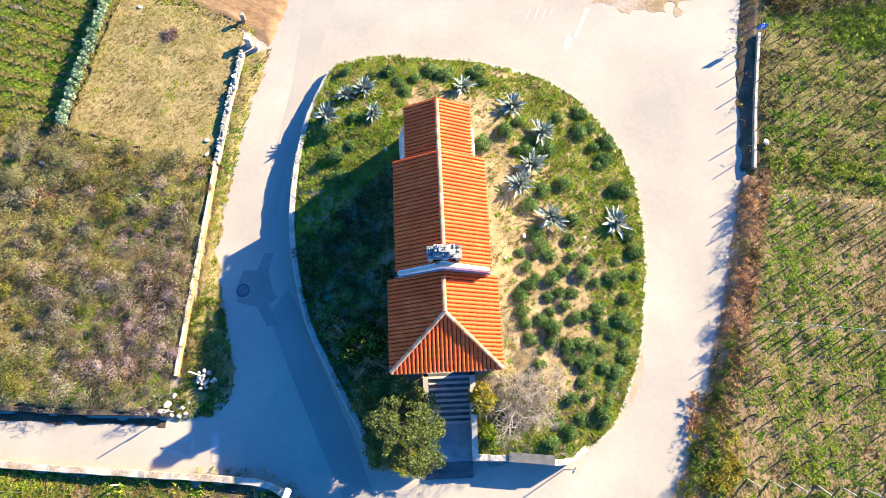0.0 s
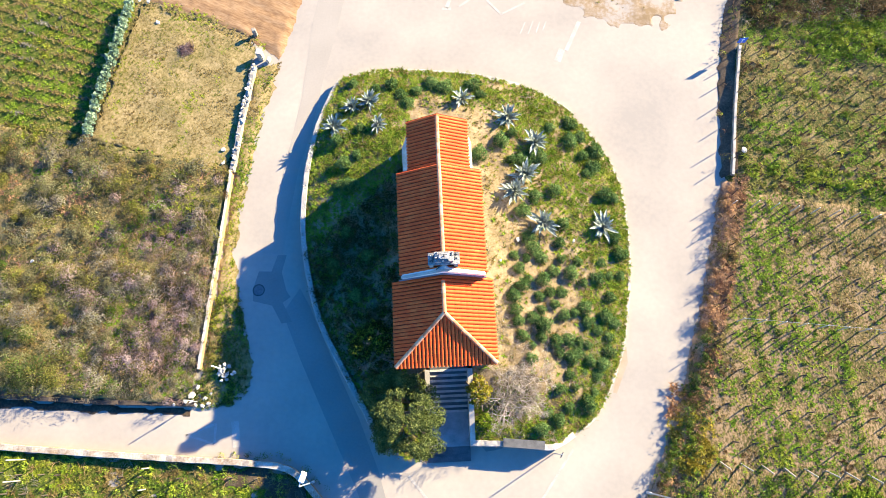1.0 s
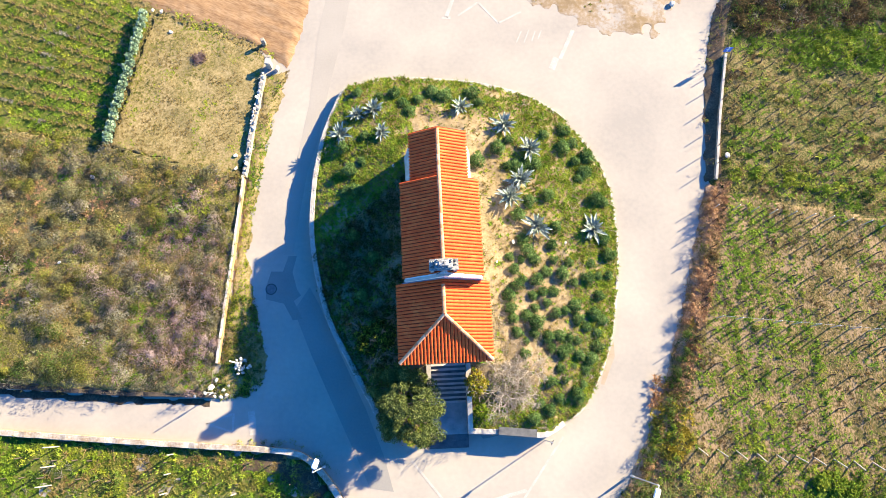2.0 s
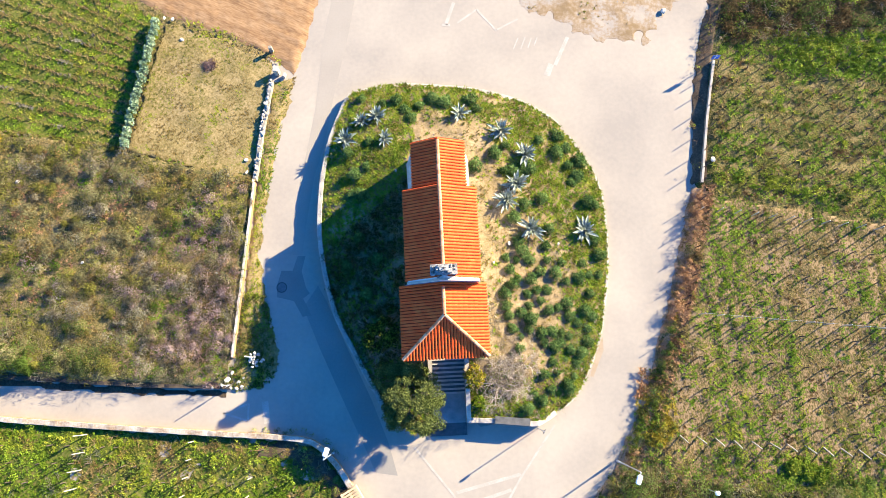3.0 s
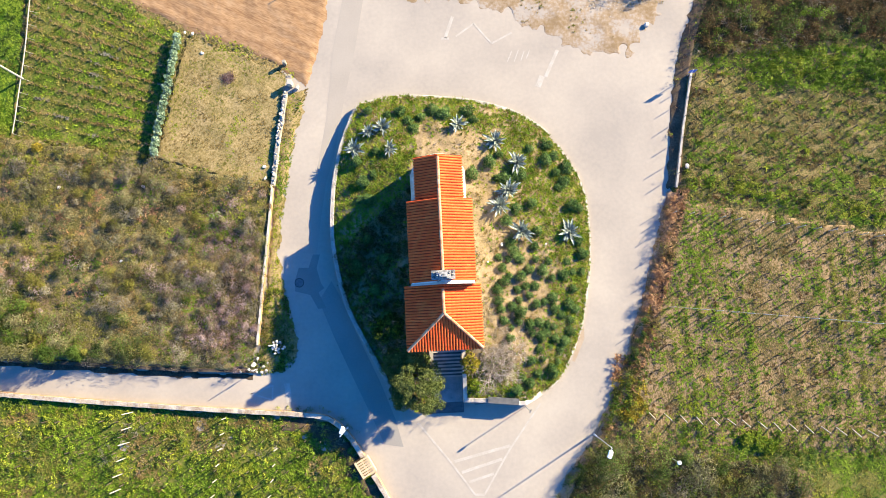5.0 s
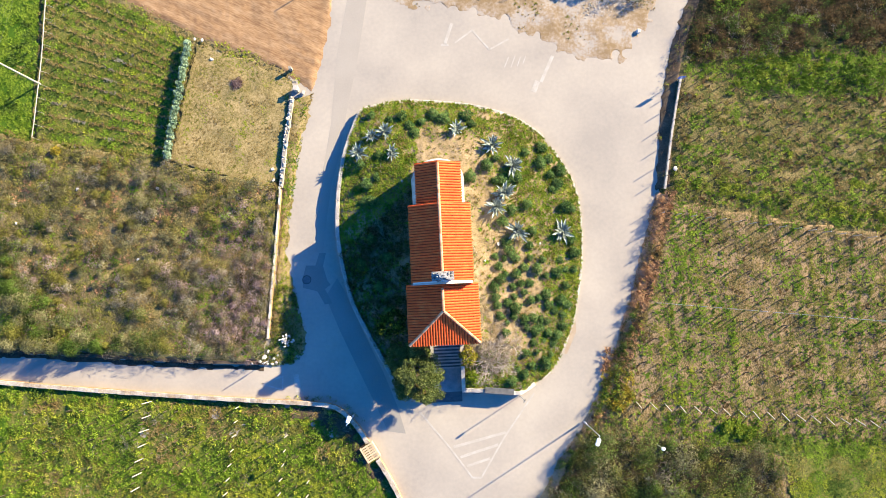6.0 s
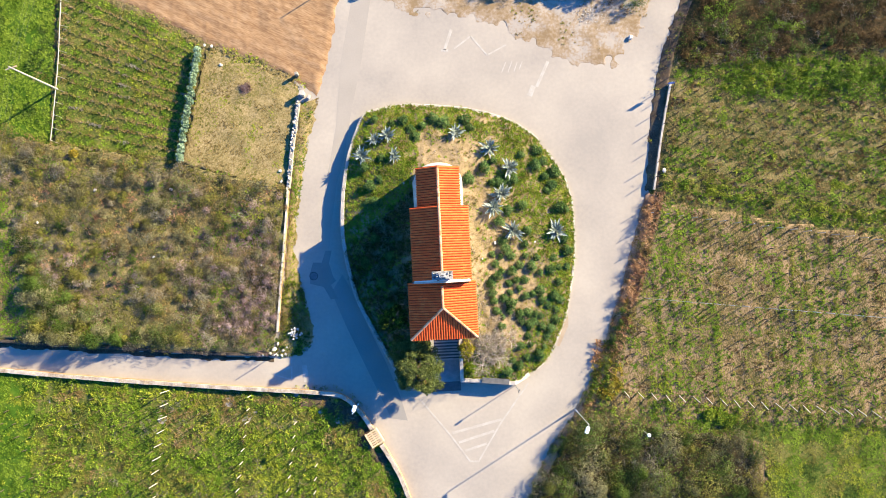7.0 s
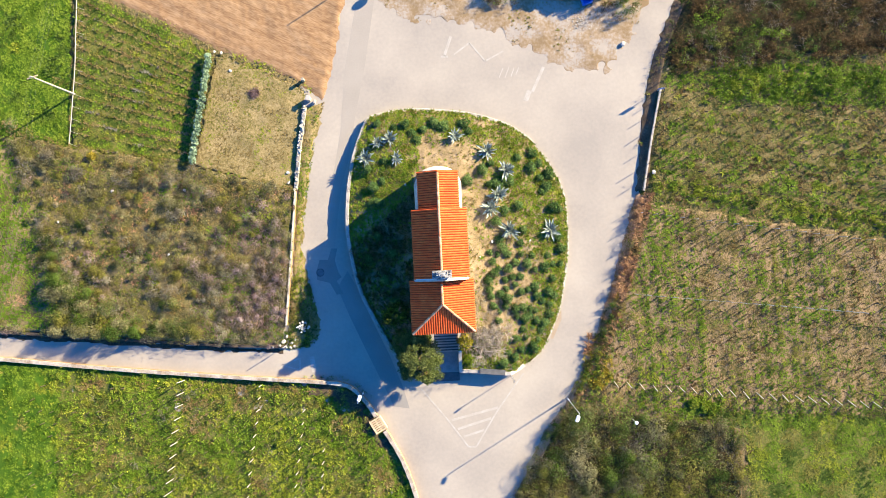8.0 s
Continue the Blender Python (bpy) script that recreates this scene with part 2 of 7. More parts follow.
M["tree_leaf_lit"] = leafy("lit_evergreen_leaf", (0.065, 0.08, 0.017), (0.118, 0.135, 0.034), (0.20, 0.215, 0.066), scale=2.0)
M["cabbage"] = leafy("blue_green_cabbage", (0.085, 0.14, 0.075), (0.15, 0.225, 0.125), (0.25, 0.32, 0.20), rough=0.5, scale=2.0)


# ---- building tools ----
def part(name, bm, mat, parent=None, label="", smooth=False):
    me = bpy.data.meshes.new(name)
    bm.to_mesh(me)
    bm.free()
    for mm in (mat if isinstance(mat, (list, tuple)) else (mat,)):
        me.materials.append(mm)
    if smooth:
        for p in me.polygons:
            p.use_smooth = True
    ob = new(name, me)
    if parent is not None:
        ob.parent = parent
    if label:
        ob["label"] = label
    return ob


def empty(name, m=None):
    ob = new(name)
    ob.empty_display_size = 0.2
    if m is not None:
        ob.matrix_world = m
    return ob


def array_mesh(name, verts, faces, mats, index=None):
    """A mesh from arrays: verts (n, 3), faces (m, k)."""
    me = bpy.data.meshes.new(name)
    faces = np.asarray(faces, dtype=np.int32)
    m, k = faces.shape
    me.vertices.add(len(verts))
    me.vertices.foreach_set("co", np.asarray(verts, dtype=np.float32).ravel())
    me.loops.add(m * k)
    me.loops.foreach_set("vertex_index", faces.ravel())
    me.polygons.add(m)
    me.polygons.foreach_set("loop_start", np.arange(0, m * k, k, dtype=np.int32))
    for mm in mats:
        me.materials.append(mm)
    if index is not None:
        me.polygons.foreach_set("material_index", np.asarray(index, dtype=np.int32))
    me.update(calc_edges=True)
    return me


def box(bm, lo, hi, m=None, bevel=0.0):
    sx, sy, sz = (hi[i] - lo[i] for i in range(3))
    c = [(hi[i] + lo[i]) / 2 for i in range(3)]
    mm = Matrix.Translation(c) @ Matrix.Diagonal((sx, sy, sz, 1))
    r = bmesh.ops.create_cube(bm, size=1, matrix=(m @ mm) if m is not None else mm)
    if bevel:
        es = list({e for v in r["verts"] for e in v.link_edges})
        bmesh.ops.bevel(bm, geom=es, offset=bevel, segments=2, affect="EDGES")


def tube(bm, pts, radii, seg=6, caps=True):
    rings = []
    for i, p in enumerate(pts):
        a, b = Vector(pts[max(i - 1, 0)]), Vector(pts[min(i + 1, len(pts) - 1)])
        d = (b - a).normalized()
        q = d.to_track_quat("Z", "Y")
        rings.append([bm.verts.new(Vector(p) + q @ Vector((math.cos(2 * math.pi * j / seg) * radii[i], math.sin(2 * math.pi * j / seg) * radii[i], 0))) for j in range(seg)])
    for r0, r1 in zip(rings, rings[1:]):
        for j in range(seg):
            bm.faces.new((r0[j], r0[(j + 1) % seg], r1[(j + 1) % seg], r1[j]))
    if caps:
        bm.faces.new(rings[0][::-1])
        bm.faces.new(rings[-1])


def value_noise(x, y, size, seed):
    """Smooth noise between 0 and 1 with lumps of that size in metres."""
    g = np.random.RandomState(seed).rand(256, 256)
    u, v = np.asarray(x) / size + 100.0, np.asarray(y) / size + 100.0
    i, j = np.floor(u).astype(int), np.floor(v).astype(int)
    f, h = u - i, v - j
    f, h = f * f * (3 - 2 * f), h * h * (3 - 2 * h)
    a = g[i % 256, j % 256] * (1 - f) + g[(i + 1) % 256, j % 256] * f
    b = g[i % 256, (j + 1) % 256] * (1 - f) + g[(i + 1) % 256, (j + 1) % 256] * f
    return a * (1 - h) + b * h


def inside(poly, x, y):
    x, y = np.asarray(x), np.asarray(y)
    r = np.zeros(x.shape, bool)
    for (x0, y0), (x1, y1) in zip(poly, poly[1:] + poly[:1]):
        if y0 != y1:
            r ^= ((y0 > y) != (y1 > y)) & (x < (x1 - x0) * (y - y0) / (y1 - y0) + x0)
    return r


def edge_distance(poly, x, y):
    x, y = np.asarray(x, float), np.asarray(y, float)
    best = np.full(x.shape, 1e9)
    for (x0, y0), (x1, y1) in zip(poly, poly[1:] + poly[:1]):
        dx, dy = x1 - x0, y1 - y0
        s = np.clip(((x - x0) * dx + (y - y0) * dy) / (dx * dx + dy * dy + 1e-12), 0, 1)
        best = np.minimum(best, np.hypot(x - x0 - s * dx, y - y0 - s * dy))
    return best


def rounded(pts, closed=True, steps=4):
    """A Catmull-Rom line through the points."""
    n, out = len(pts), []
    for i in range(n if closed else n - 1):
        p = [Vector(pts[(i + k) % n] if closed else pts[min(max(i + k, 0), n - 1)]) for k in (-1, 0, 1, 2)]
        for s in range(steps):
            t = s / steps
            out.append(tuple(0.5 * ((2 * p[1]) + (p[2] - p[0]) * t + (2 * p[0] - 5 * p[1] + 4 * p[2] - p[3]) * t * t + (3 * p[1] - p[0] - 3 * p[2] + p[3]) * t ** 3)))
    if not closed:
        out.append(tuple(pts[-1]))
    return out


def along(line, step):
    """Points every so many metres along a line, with the direction there."""
    out, left = [], 0.0
    for a, b in zip(line, line[1:]):
        a, b = Vector(a[:2]), Vector(b[:2])
        d = (b - a).length
        while left <= d and d > 0:
            out.append((a + (b - a) * (left / d), (b - a).normalized()))
            left += step
        left -= d
    return out


def sheet(name, poly, cell, height, mat, ragged=0.25, label="", category="ground", skirt=-0.02, hole=None, soft=0.0):
    """A piece of ground over a polygon, with an uneven rim that drops to the road."""
    xs, ys = [p[0] for p in poly], [p[1] for p in poly]
    gx, gy = np.arange(min(xs) - 1, max(xs) + 1 + cell, cell), np.arange(min(ys) - 1, max(ys) + 1 + cell, cell)
    X, Y = np.meshgrid(gx, gy, indexing="ij")
    cx, cy = X[:-1, :-1] + cell / 2, Y[:-1, :-1] + cell / 2
    jx = cx + (value_noise(cx, cy, 0.6, 3) - 0.5) * 2 * ragged
    jy = cy + (value_noise(cx, cy, 0.6, 4) - 0.5) * 2 * ragged
    keep = inside(poly, jx, jy)
    if hole is not None:
        keep &= ~inside(hole, cx, cy)
    Z = height(X, Y)
    if soft:                                                  # slopes down to its rim
        Z = 0.012 + (Z - 0.012) * np.clip(edge_distance(poly, X, Y) * inside(poly, X, Y) / soft, 0, 1)
    idx = np.arange(X.size).reshape(X.shape)
    q = np.stack([idx[:-1, :-1][keep], idx[1:, :-1][keep], idx[1:, 1:][keep], idx[:-1, 1:][keep]], 1)
    used = np.zeros(X.size, int)
    np.add.at(used, q.ravel(), 1)
    z = Z.ravel().copy()
    rim = (used > 0) & (used < 4)
    z[rim] = np.minimum(z[rim], -skirt + 0.0 * z[rim]) if skirt else z[rim]
    remap = np.cumsum(used > 0) - 1
    v = np.stack([X.ravel(), Y.ravel(), z], 1)
    for k in range(2):                                        # an even outline instead of the grid's steps
        mid, total = v[q].mean(1), np.zeros((len(v), 2))
        np.add.at(total, q.ravel(), np.repeat(mid[:, :2], 4, 0))
        v[rim, :2] = total[rim] / used[rim, None]
    v = v[used > 0]
    me = array_mesh(name, v, remap[q], [mat])
    me.polygons.foreach_set("use_smooth", np.ones(len(q), bool))
    ob = new(name, me)
    return tagged(ob, label, category, kind="structure")


def scatter(poly, per_m2, seed, mask=None):
    """Random places inside a polygon, thinned by a mask(x, y) between 0 and 1."""
    rs = np.random.RandomState(seed)
    xs, ys = [p[0] for p in poly], [p[1] for p in poly]
    n = int((max(xs) - min(xs)) * (max(ys) - min(ys)) * per_m2)
    x, y = rs.uniform(min(xs), max(xs), n), rs.uniform(min(ys), max(ys), n)
    keep = inside(poly, x, y)
    if mask is not None:
        keep &= rs.rand(n) < np.clip(mask(x, y), 0, 1)
    return x[keep], y[keep]


def leaves(rs, centres, size, up=0.35, stretch=1.6, out=None):
    """Little bent leaf shapes (two triangles) round the given places: verts and faces. out: the way each leaf faces, roughly."""
    k = len(centres)
    nrm = rs.normal(0, 1, (k, 3))
    if out is None:
        nrm[:, 2] = np.abs(nrm[:, 2]) + up
    else:
        nrm = nrm * 0.42 + out
    nrm /= np.linalg.norm(nrm, axis=1)[:, None]
    t = np.cross(nrm, rs.normal(0, 1, (k, 3)))
    t /= np.linalg.norm(t, axis=1)[:, None] + 1e-9
    b = np.cross(nrm, t)
    s = (size * rs.uniform(0.6, 1.3, k))[:, None]
    v = np.empty((k, 4, 3))
    v[:, 0], v[:, 1], v[:, 2], v[:, 3] = centres - t * s * stretch / 2, centres + b * s / 2 - nrm * s * 0.12, centres + t * s * stretch / 2, centres - b * s / 2 - nrm * s * 0.12
    base = np.arange(k)[:, None] * 4
    return v.reshape(-1, 3), np.concatenate([base + np.array([[0, 1, 2]]), base + np.array([[0, 2, 3]])], 1).reshape(-1, 3)


def leaf_clumps(name, x, y, z, mats, weights, per=10, size=0.07, radius=0.18, tall=0.2, seed=1, label="", choose=None, up=1.5, slim=2.6):
    """Rounded plants of many small leaves that face outwards from their middle."""
    rs = np.random.RandomState(seed)
    n, k = len(x), len(x) * per
    big = np.repeat(rs.uniform(0.45, 1.3, n), per)
    a, r = rs.uniform(0, 2 * math.pi, k), radius * np.sqrt(rs.rand(k)) * big * rs.uniform(0.75, 1.2, k)
    rel = np.clip(r / (radius * big), 0, 1)
    h = tall * big * np.sqrt(1.02 - 0.85 * rel ** 2) * rs.uniform(0.55, 1.0, k)
    c = np.stack([np.repeat(x, per) + r * np.cos(a), np.repeat(y, per) + r * np.sin(a), np.repeat(z, per) + h], 1)
    out = np.stack([np.cos(a) * rel, np.sin(a) * rel, 0.35 + 0.65 * (1 - rel)], 1)
    v, f = leaves(rs, c, np.full(k, size * 0.66), up, slim, out)
    pick = choose if choose is not None else rs.choice(len(mats), n, p=np.array(weights) / sum(weights))
    return tagged(new(name, array_mesh(name, v, f, mats, np.repeat(np.repeat(pick, per), 2))), label, "vegetation", kind="stuff")


def tufts(name, x, y, z, mats, weights, blades=9, radius=(0.1, 0.24), tall=(0.08, 0.25), seed=1, label="", choose=None):
    """Spreading tussocks: broad-based pointed blades that fan out from one root and lie against each other."""
    rs = np.random.RandomState(seed)
    n, k = len(x), len(x) * blades
    lump = 0.45 + 1.3 * value_noise(x, y, 0.8, seed + 900) ** 1.5
    R = np.repeat(rs.uniform(radius[0], radius[1], n) * (0.7 + 0.4 * lump), blades)
    H = np.repeat(rs.uniform(tall[0], tall[1], n) * lump, blades)
    a = np.tile(np.arange(blades) * 2.39996, n) + np.repeat(rs.uniform(0, 6.28, n), blades) + rs.normal(0, 0.3, k)
    u = np.sqrt((np.tile(np.arange(blades), n) + 0.6) / blades)
    r, h = R * u * rs.uniform(0.75, 1.45, k), H * (1.05 - 0.6 * u * u) * rs.uniform(0.7, 1.2, k)
    dx, dy, w = np.cos(a), np.sin(a), R * rs.uniform(0.08, 0.19, k)
    X, Y, Z = np.repeat(x, blades), np.repeat(y, blades), np.repeat(z, blades)
    v = np.empty((k, 3, 3))
    v[:, 0] = np.stack([X + dx * r * 0.1 - dy * w, Y + dy * r * 0.1 + dx * w, Z - 0.02 + h * 0.15], 1)
    v[:, 1] = np.stack([X + dx * r * 0.1 + dy * w, Y + dy * r * 0.1 - dx * w, Z - 0.02 + h * 0.15], 1)
    v[:, 2] = np.stack([X + dx * r, Y + dy * r, Z + h], 1)
    pick = choose if choose is not None else rs.choice(len(mats), n, p=np.array(weights) / sum(weights))
    me = array_mesh(name, v.reshape(-1, 3), np.arange(k * 3).reshape(k, 3), mats, np.repeat(pick, blades))
    return tagged(new(name, me), label, "vegetation", kind="stuff")


def twigs(name, x, y, z, mats, weights, per=7, length=(0.3, 0.8), width=0.016, rise=0.7, seed=1, label="", choose=None):
    """Arching thin stems, three-sided and tapered."""
    rs = np.random.RandomState(seed)
    n, k = len(x), len(x) * per
    a = rs.uniform(0, 2 * math.pi, k)
    L = rs.uniform(length[0], length[1], k)
    d = np.stack([np.cos(a), np.sin(a), np.zeros(k)], 1)
    side = np.stack([-d[:, 1], d[:, 0], np.zeros(k)], 1)
    up = np.array([[0, 0, 1.0]])
    base = np.stack([np.repeat(x, per), np.repeat(y, per), np.repeat(z, per)], 1) + rs.normal(0, 0.08, (k, 3)) * [1, 1, 0.2]
    lift = rs.uniform(0.3, 1.0, k) * rise
    curl = rs.normal(0, 0.25, k)
    pts = [base]
    for s, h in ((0.45, 0.75), (1.0, 0.8)):
        pts.append(base + d * (L * s)[:, None] + up * (L * h * lift * rs.uniform(0.7, 1.2, k))[:, None] + side * (curl * L * s * s)[:, None])
    v = np.empty((k, 9, 3))
    for i, (p, w) in enumerate(zip(pts, (1.0, 0.8, 0.25))):
        for j in range(3):
            t = 2 * math.pi * j / 3
            v[:, i * 3 + j] = p + side * (math.cos(t) * width * w * 0.6) + up * (math.sin(t) * width * w * 0.6)
    b = np.arange(k)[:, None] * 9
    cols = []
    for i in (0, 3):
        for j in range(3):
            j2 = (j + 1) % 3
            cols += [b + np.array([[i + j, i + j2, i + 3 + j2]]), b + np.array([[i + j, i + 3 + j2, i + 3 + j]])]
    f = np.concatenate(cols, 1).reshape(-1, 3)
    pick = choose if choose is not None else rs.choice(len(mats), n, p=np.array(weights) / sum(weights))
    return tagged(new(name, array_mesh(name, v.reshape(-1, 3), f, mats, np.repeat(np.repeat(pick, per), 12))), label, "vegetation", kind="stuff")


def stone_mesh(seed, size=1.0, fine=2):
    rs = random.Random(seed)
    bm = bmesh.new()
    bmesh.ops.create_icosphere(bm, subdivisions=fine, radius=0.5 * size)
    off = Vector((seed * 3.1, seed * 1.7, 0))
    for v in bm.verts:
        v.co *= 1.0 + 0.55 * noise.noise(v.co * 2.2 + off) + rs.uniform(-0.05, 0.05)
        v.co.z = max(-0.3, min(0.26, v.co.z * 0.8))
        v.co.x = max(-0.42, min(0.44, v.co.x))
    me = bpy.data.meshes.new("stone")
    bm.to_mesh(me)
    bm.free()
    return me


STONES = [stone_mesh(i) for i in range(8)]
ROUGH_STONES = [stone_mesh(i + 40, 1.0, 1) for i in range(8)]
for s_ in STONES:
    s_.materials.append(M["stone"])
WHITE_STONES = [stone_mesh(i + 20) for i in range(6)]
for s_ in WHITE_STONES:
    s_.materials.append(M["white_stone"])


def joined_stones(name, places, mat, seed, parent=None):
    """Many small stones, (x, y, z, size) each, as one mesh."""
    rs = random.Random(seed)
    V, Fc, n = [], [], 0
    base = [(np.array([v.co[:] for v in m.vertices]), np.array([p.vertices[:] for p in m.polygons])) for m in ROUGH_STONES]
    for x, y, z, s in places:
        bv, bf = base[rs.randrange(8)]
        q = np.array(Euler((rs.uniform(0, 6), rs.uniform(0, 6), rs.uniform(0, 6))).to_matrix())
        V.append(bv @ q.T * s + (x, y, z))
        Fc.append(bf + n)
        n += len(bv)
    ob = new(name, array_mesh(name, np.concatenate(V), np.concatenate(Fc), [mat]))
    if parent is not None:
        ob.parent = parent
    ob["kind"] = "stuff"
    return ob


# ---- ground, road and fields ----
ISLAND = rounded([(-6.7, 25.0), (-7.9, 22.1), (-8.4, 19.9), (-8.7, 17.5), (-8.8, 15.1), (-8.75, 13.5), (-8.5, 11.8), (-7.95, 9.3), (-7.2, 7.0), (-6.2, 5.1),
                  (-5.2, 3.3), (-4.1, 1.4), (-2.9, -0.6), (-1.6, -1.3), (-0.1, -1.35), (0.05, -0.35), (2.35, -0.3), (4.4, -0.35), (7.5, -0.6), (8.3, -0.2), (9.8, 0.6),
                  (10.7, 1.5), (11.7, 3.4), (12.5, 5.4), (13.0, 8.0), (13.4, 10.9), (13.4, 13.8), (13.2, 16.5), (12.6, 18.6), (11.7, 20.2), (10.2, 22.3),
                  (8.8, 23.5), (7.3, 24.4), (5.3, 25.1), (2.9, 25.6), (0.4, 25.85), (-2.6, 25.95), (-4.9, 25.6)], steps=3)
CHURCH = pose(0.75, 6.75, 0, 0, 0, 2.7)
CHURCH_FOOT = [tuple((CHURCH @ Vector((u, v, 0)))[:2]) for u, v in ((-2.6, -2.6), (2.7, -2.6), (2.7, 9.0), (2.3, 12.6), (0.1, 13.1), (-2.1, 12.6), (-2.6, 9.0))]
FLOOR_Z = 2.05


def rim_height(x, y):
    """Height of the mound's soil at its rim: retained by a wall in the west and south, low in the east and north."""
    west = 1 / (1 + np.exp((x + 2.5) * 1.2))
    south = 1 / (1 + np.exp((y - 0.9) * 2.5)) * (x < 8.5)
    return 0.16 + 0.62 * np.maximum(west * (1 - 0.5 * np.clip((y - 20) / 5, 0, 1)), south)


def mound_z(x, y):
    x, y = np.asarray(x, float), np.asarray(y, float)
    de, dc = edge_distance(ISLAND, x, y), edge_distance(CHURCH_FOOT, x, y)
    dc = np.where(inside(CHURCH_FOOT, x, y), 0, dc)
    f = de / (de + dc + 1e-6)
    top = 1.95
    z = rim_height(x, y) + (top - rim_height(x, y)) * (f ** 0.8)
    return z + (value_noise(x, y, 1.2, 11) - 0.5) * 0.22 * np.clip(de, 0, 1) + (value_noise(x, y, 0.35, 12) - 0.5) * 0.08


def flat(z0, amp=0.10, seed=1):
    return lambda x, y: z0 + (value_noise(x, y, 2.2, seed) - 0.5) * amp * 2 + (value_noise(x, y, 0.9, seed + 1) - 0.5) * amp


W_WALL = [(-13.15, 26.2), (-13.7, 22.2), (-14.1, 17.7), (-14.4, 13.1), (-14.75, 8.5), (-15.05, 4.0), (-15.3, 2.2)]
W_ROAD = [(-9.0, 37.4), (-9.7, 33.7), (-10.4, 30.2), (-11.2, 26.8), (-12.0, 23.4), (-12.6, 19.9), (-13.2, 15.4), (-13.5, 11.9), (-12.8, 8.5), (-11.9, 5.2), (-11.6, 3.9), (-11.95, 2.6), (-13.0, 1.9), (-14.9, 1.6)]
S_NORTH = [(-15.3, 1.85), (-21.3, 2.05), (-32.8, 2.75), (-44.3, 3.45), (-62, 4.6)]
S_WALL = rounded([(-62, 2.1), (-44.3, 0.72), (-32.8, -0.28), (-21.3, -1.08), (-14.0, -1.5), (-9.8, -1.8), (-8.4, -2.3), (-6.95, -3.7), (-5.95, -5.2)], closed=False, steps=3)
S_WALL_2 = rounded([(-5.1, -6.6), (-4.5, -7.5), (-3.2, -9.8), (-2.1, -12.7), (-1.2, -16.0), (-0.4, -22.0)], closed=False, steps=3)
E_ROAD = [(26.0, 46.0), (24.3, 37.1), (22.9, 33.6), (22.0, 30.8), (21.15, 26.8), (20.75, 22.8), (20.35, 17.6), (19.25, 13.0), (18.0, 8.4), (16.8, 4.4), (15.1, -0.2), (13.4, -3.6), (10.9, -7.1), (9.2, -10.6), (7.7, -13.8), (5.0, -22)]
PLOT = [(-14.3, 17.8), (-13.3, 26.2), (-12.9, 27.9), (-17.2, 30.0), (-22.1, 31.6), (-24.7, 20.2)]
FIELD_W = W_WALL[2:] + S_NORTH + [(-62, 26.5), (-37.3, 22.5), (-25.3, 20.5), (-14.2, 18.2)]
FIELD_NW = [(-24.9, 20.2), (-22.3, 31.6), (-26.9, 34.1), (-33.8, 37.1), (-62, 49), (-62, 26.2), (-37.3, 22.1)]
PLOUGH = W_ROAD[3::-1] + [(-8.2, 41), (-8, 50), (-62, 54), (-62, 49.2), (-33.8, 37.3), (-26.9, 34.3), (-22.0, 31.8), (-17.2, 30.2), (-12.6, 27.8)]
VERGE = W_WALL + [(-15.0, 1.7)] + W_ROAD[3:][::-1]
FIELD_SW = S_WALL + S_WALL_2 + [(-0.4, -26), (-62, -26)]
FIELD_E = E_ROAD + [(5, -26), (52, -26), (52, 46)]
DIRT = rounded([(-5.6, 37.5), (-4.2, 35.7), (-0.6, 34.8), (3.4, 34.5), (7.5, 33.1), (10.3, 31.5), (13.2, 30.4), (16.4, 29.6), (18.7, 31.4), (19.5, 32.8), (21.0, 35.4), (22.2, 39), (23.2, 43), (-5.8, 43)], steps=2)

Z_W, Z_PLOT, Z_NW, Z_PL, Z_SW, Z_E0 = flat(0.42, 0.10, 21), flat(0.2, 0.05, 23), flat(0.2, 0.08, 25), flat(0.12, 0.05, 27), flat(0.1, 0.10, 29), flat(0.42, 0.08, 31)


def Z_E(x, y):
    """The eastern field rises from the road as a bank."""
    line = E_ROAD
    d = np.full(np.shape(x), 1e9)
    for (x0, y0), (x1, y1) in zip(line, line[1:]):
        dx, dy = x1 - x0, y1 - y0
        s = np.clip(((x - x0) * dx + (y - y0) * dy) / (dx * dx + dy * dy), 0, 1)
        d = np.minimum(d, np.hypot(x - x0 - s * dx, y - y0 - s * dy))
    return 0.03 + Z_E0(x, y) * np.clip((d - 0.2) / 1.5, 0.02, 1)


def z_verge(x, y):
    return 0.10 + (value_noise(x, y, 0.7, 33) - 0.5) * 0.08


# a wide sheet to the horizon
bm = bmesh.new()
bmesh.ops.create_grid(bm, x_segments=60, y_segments=60, size=1500)
for v in bm.verts:
    v.co.z = -0.35 + (0.0 if v.co.length < 160 else noise.noise(v.co * 0.004) * 6)
tagged(part("ground", bm, M["weed_ground"]), "open farmland of weeds and bare earth", "ground", kind="structure")

# the road lies under the fields' rims as one slab
bm = bmesh.new()
box(bm, (-62, -26, -0.3), (30, 47, 0.0))
box(bm, (-1.5, -90, -0.3), (7.0, -26.004, 0.0))
tagged(part("road", bm, M["asphalt"]), "pale dusty asphalt road round the mound", "road", kind="structure")


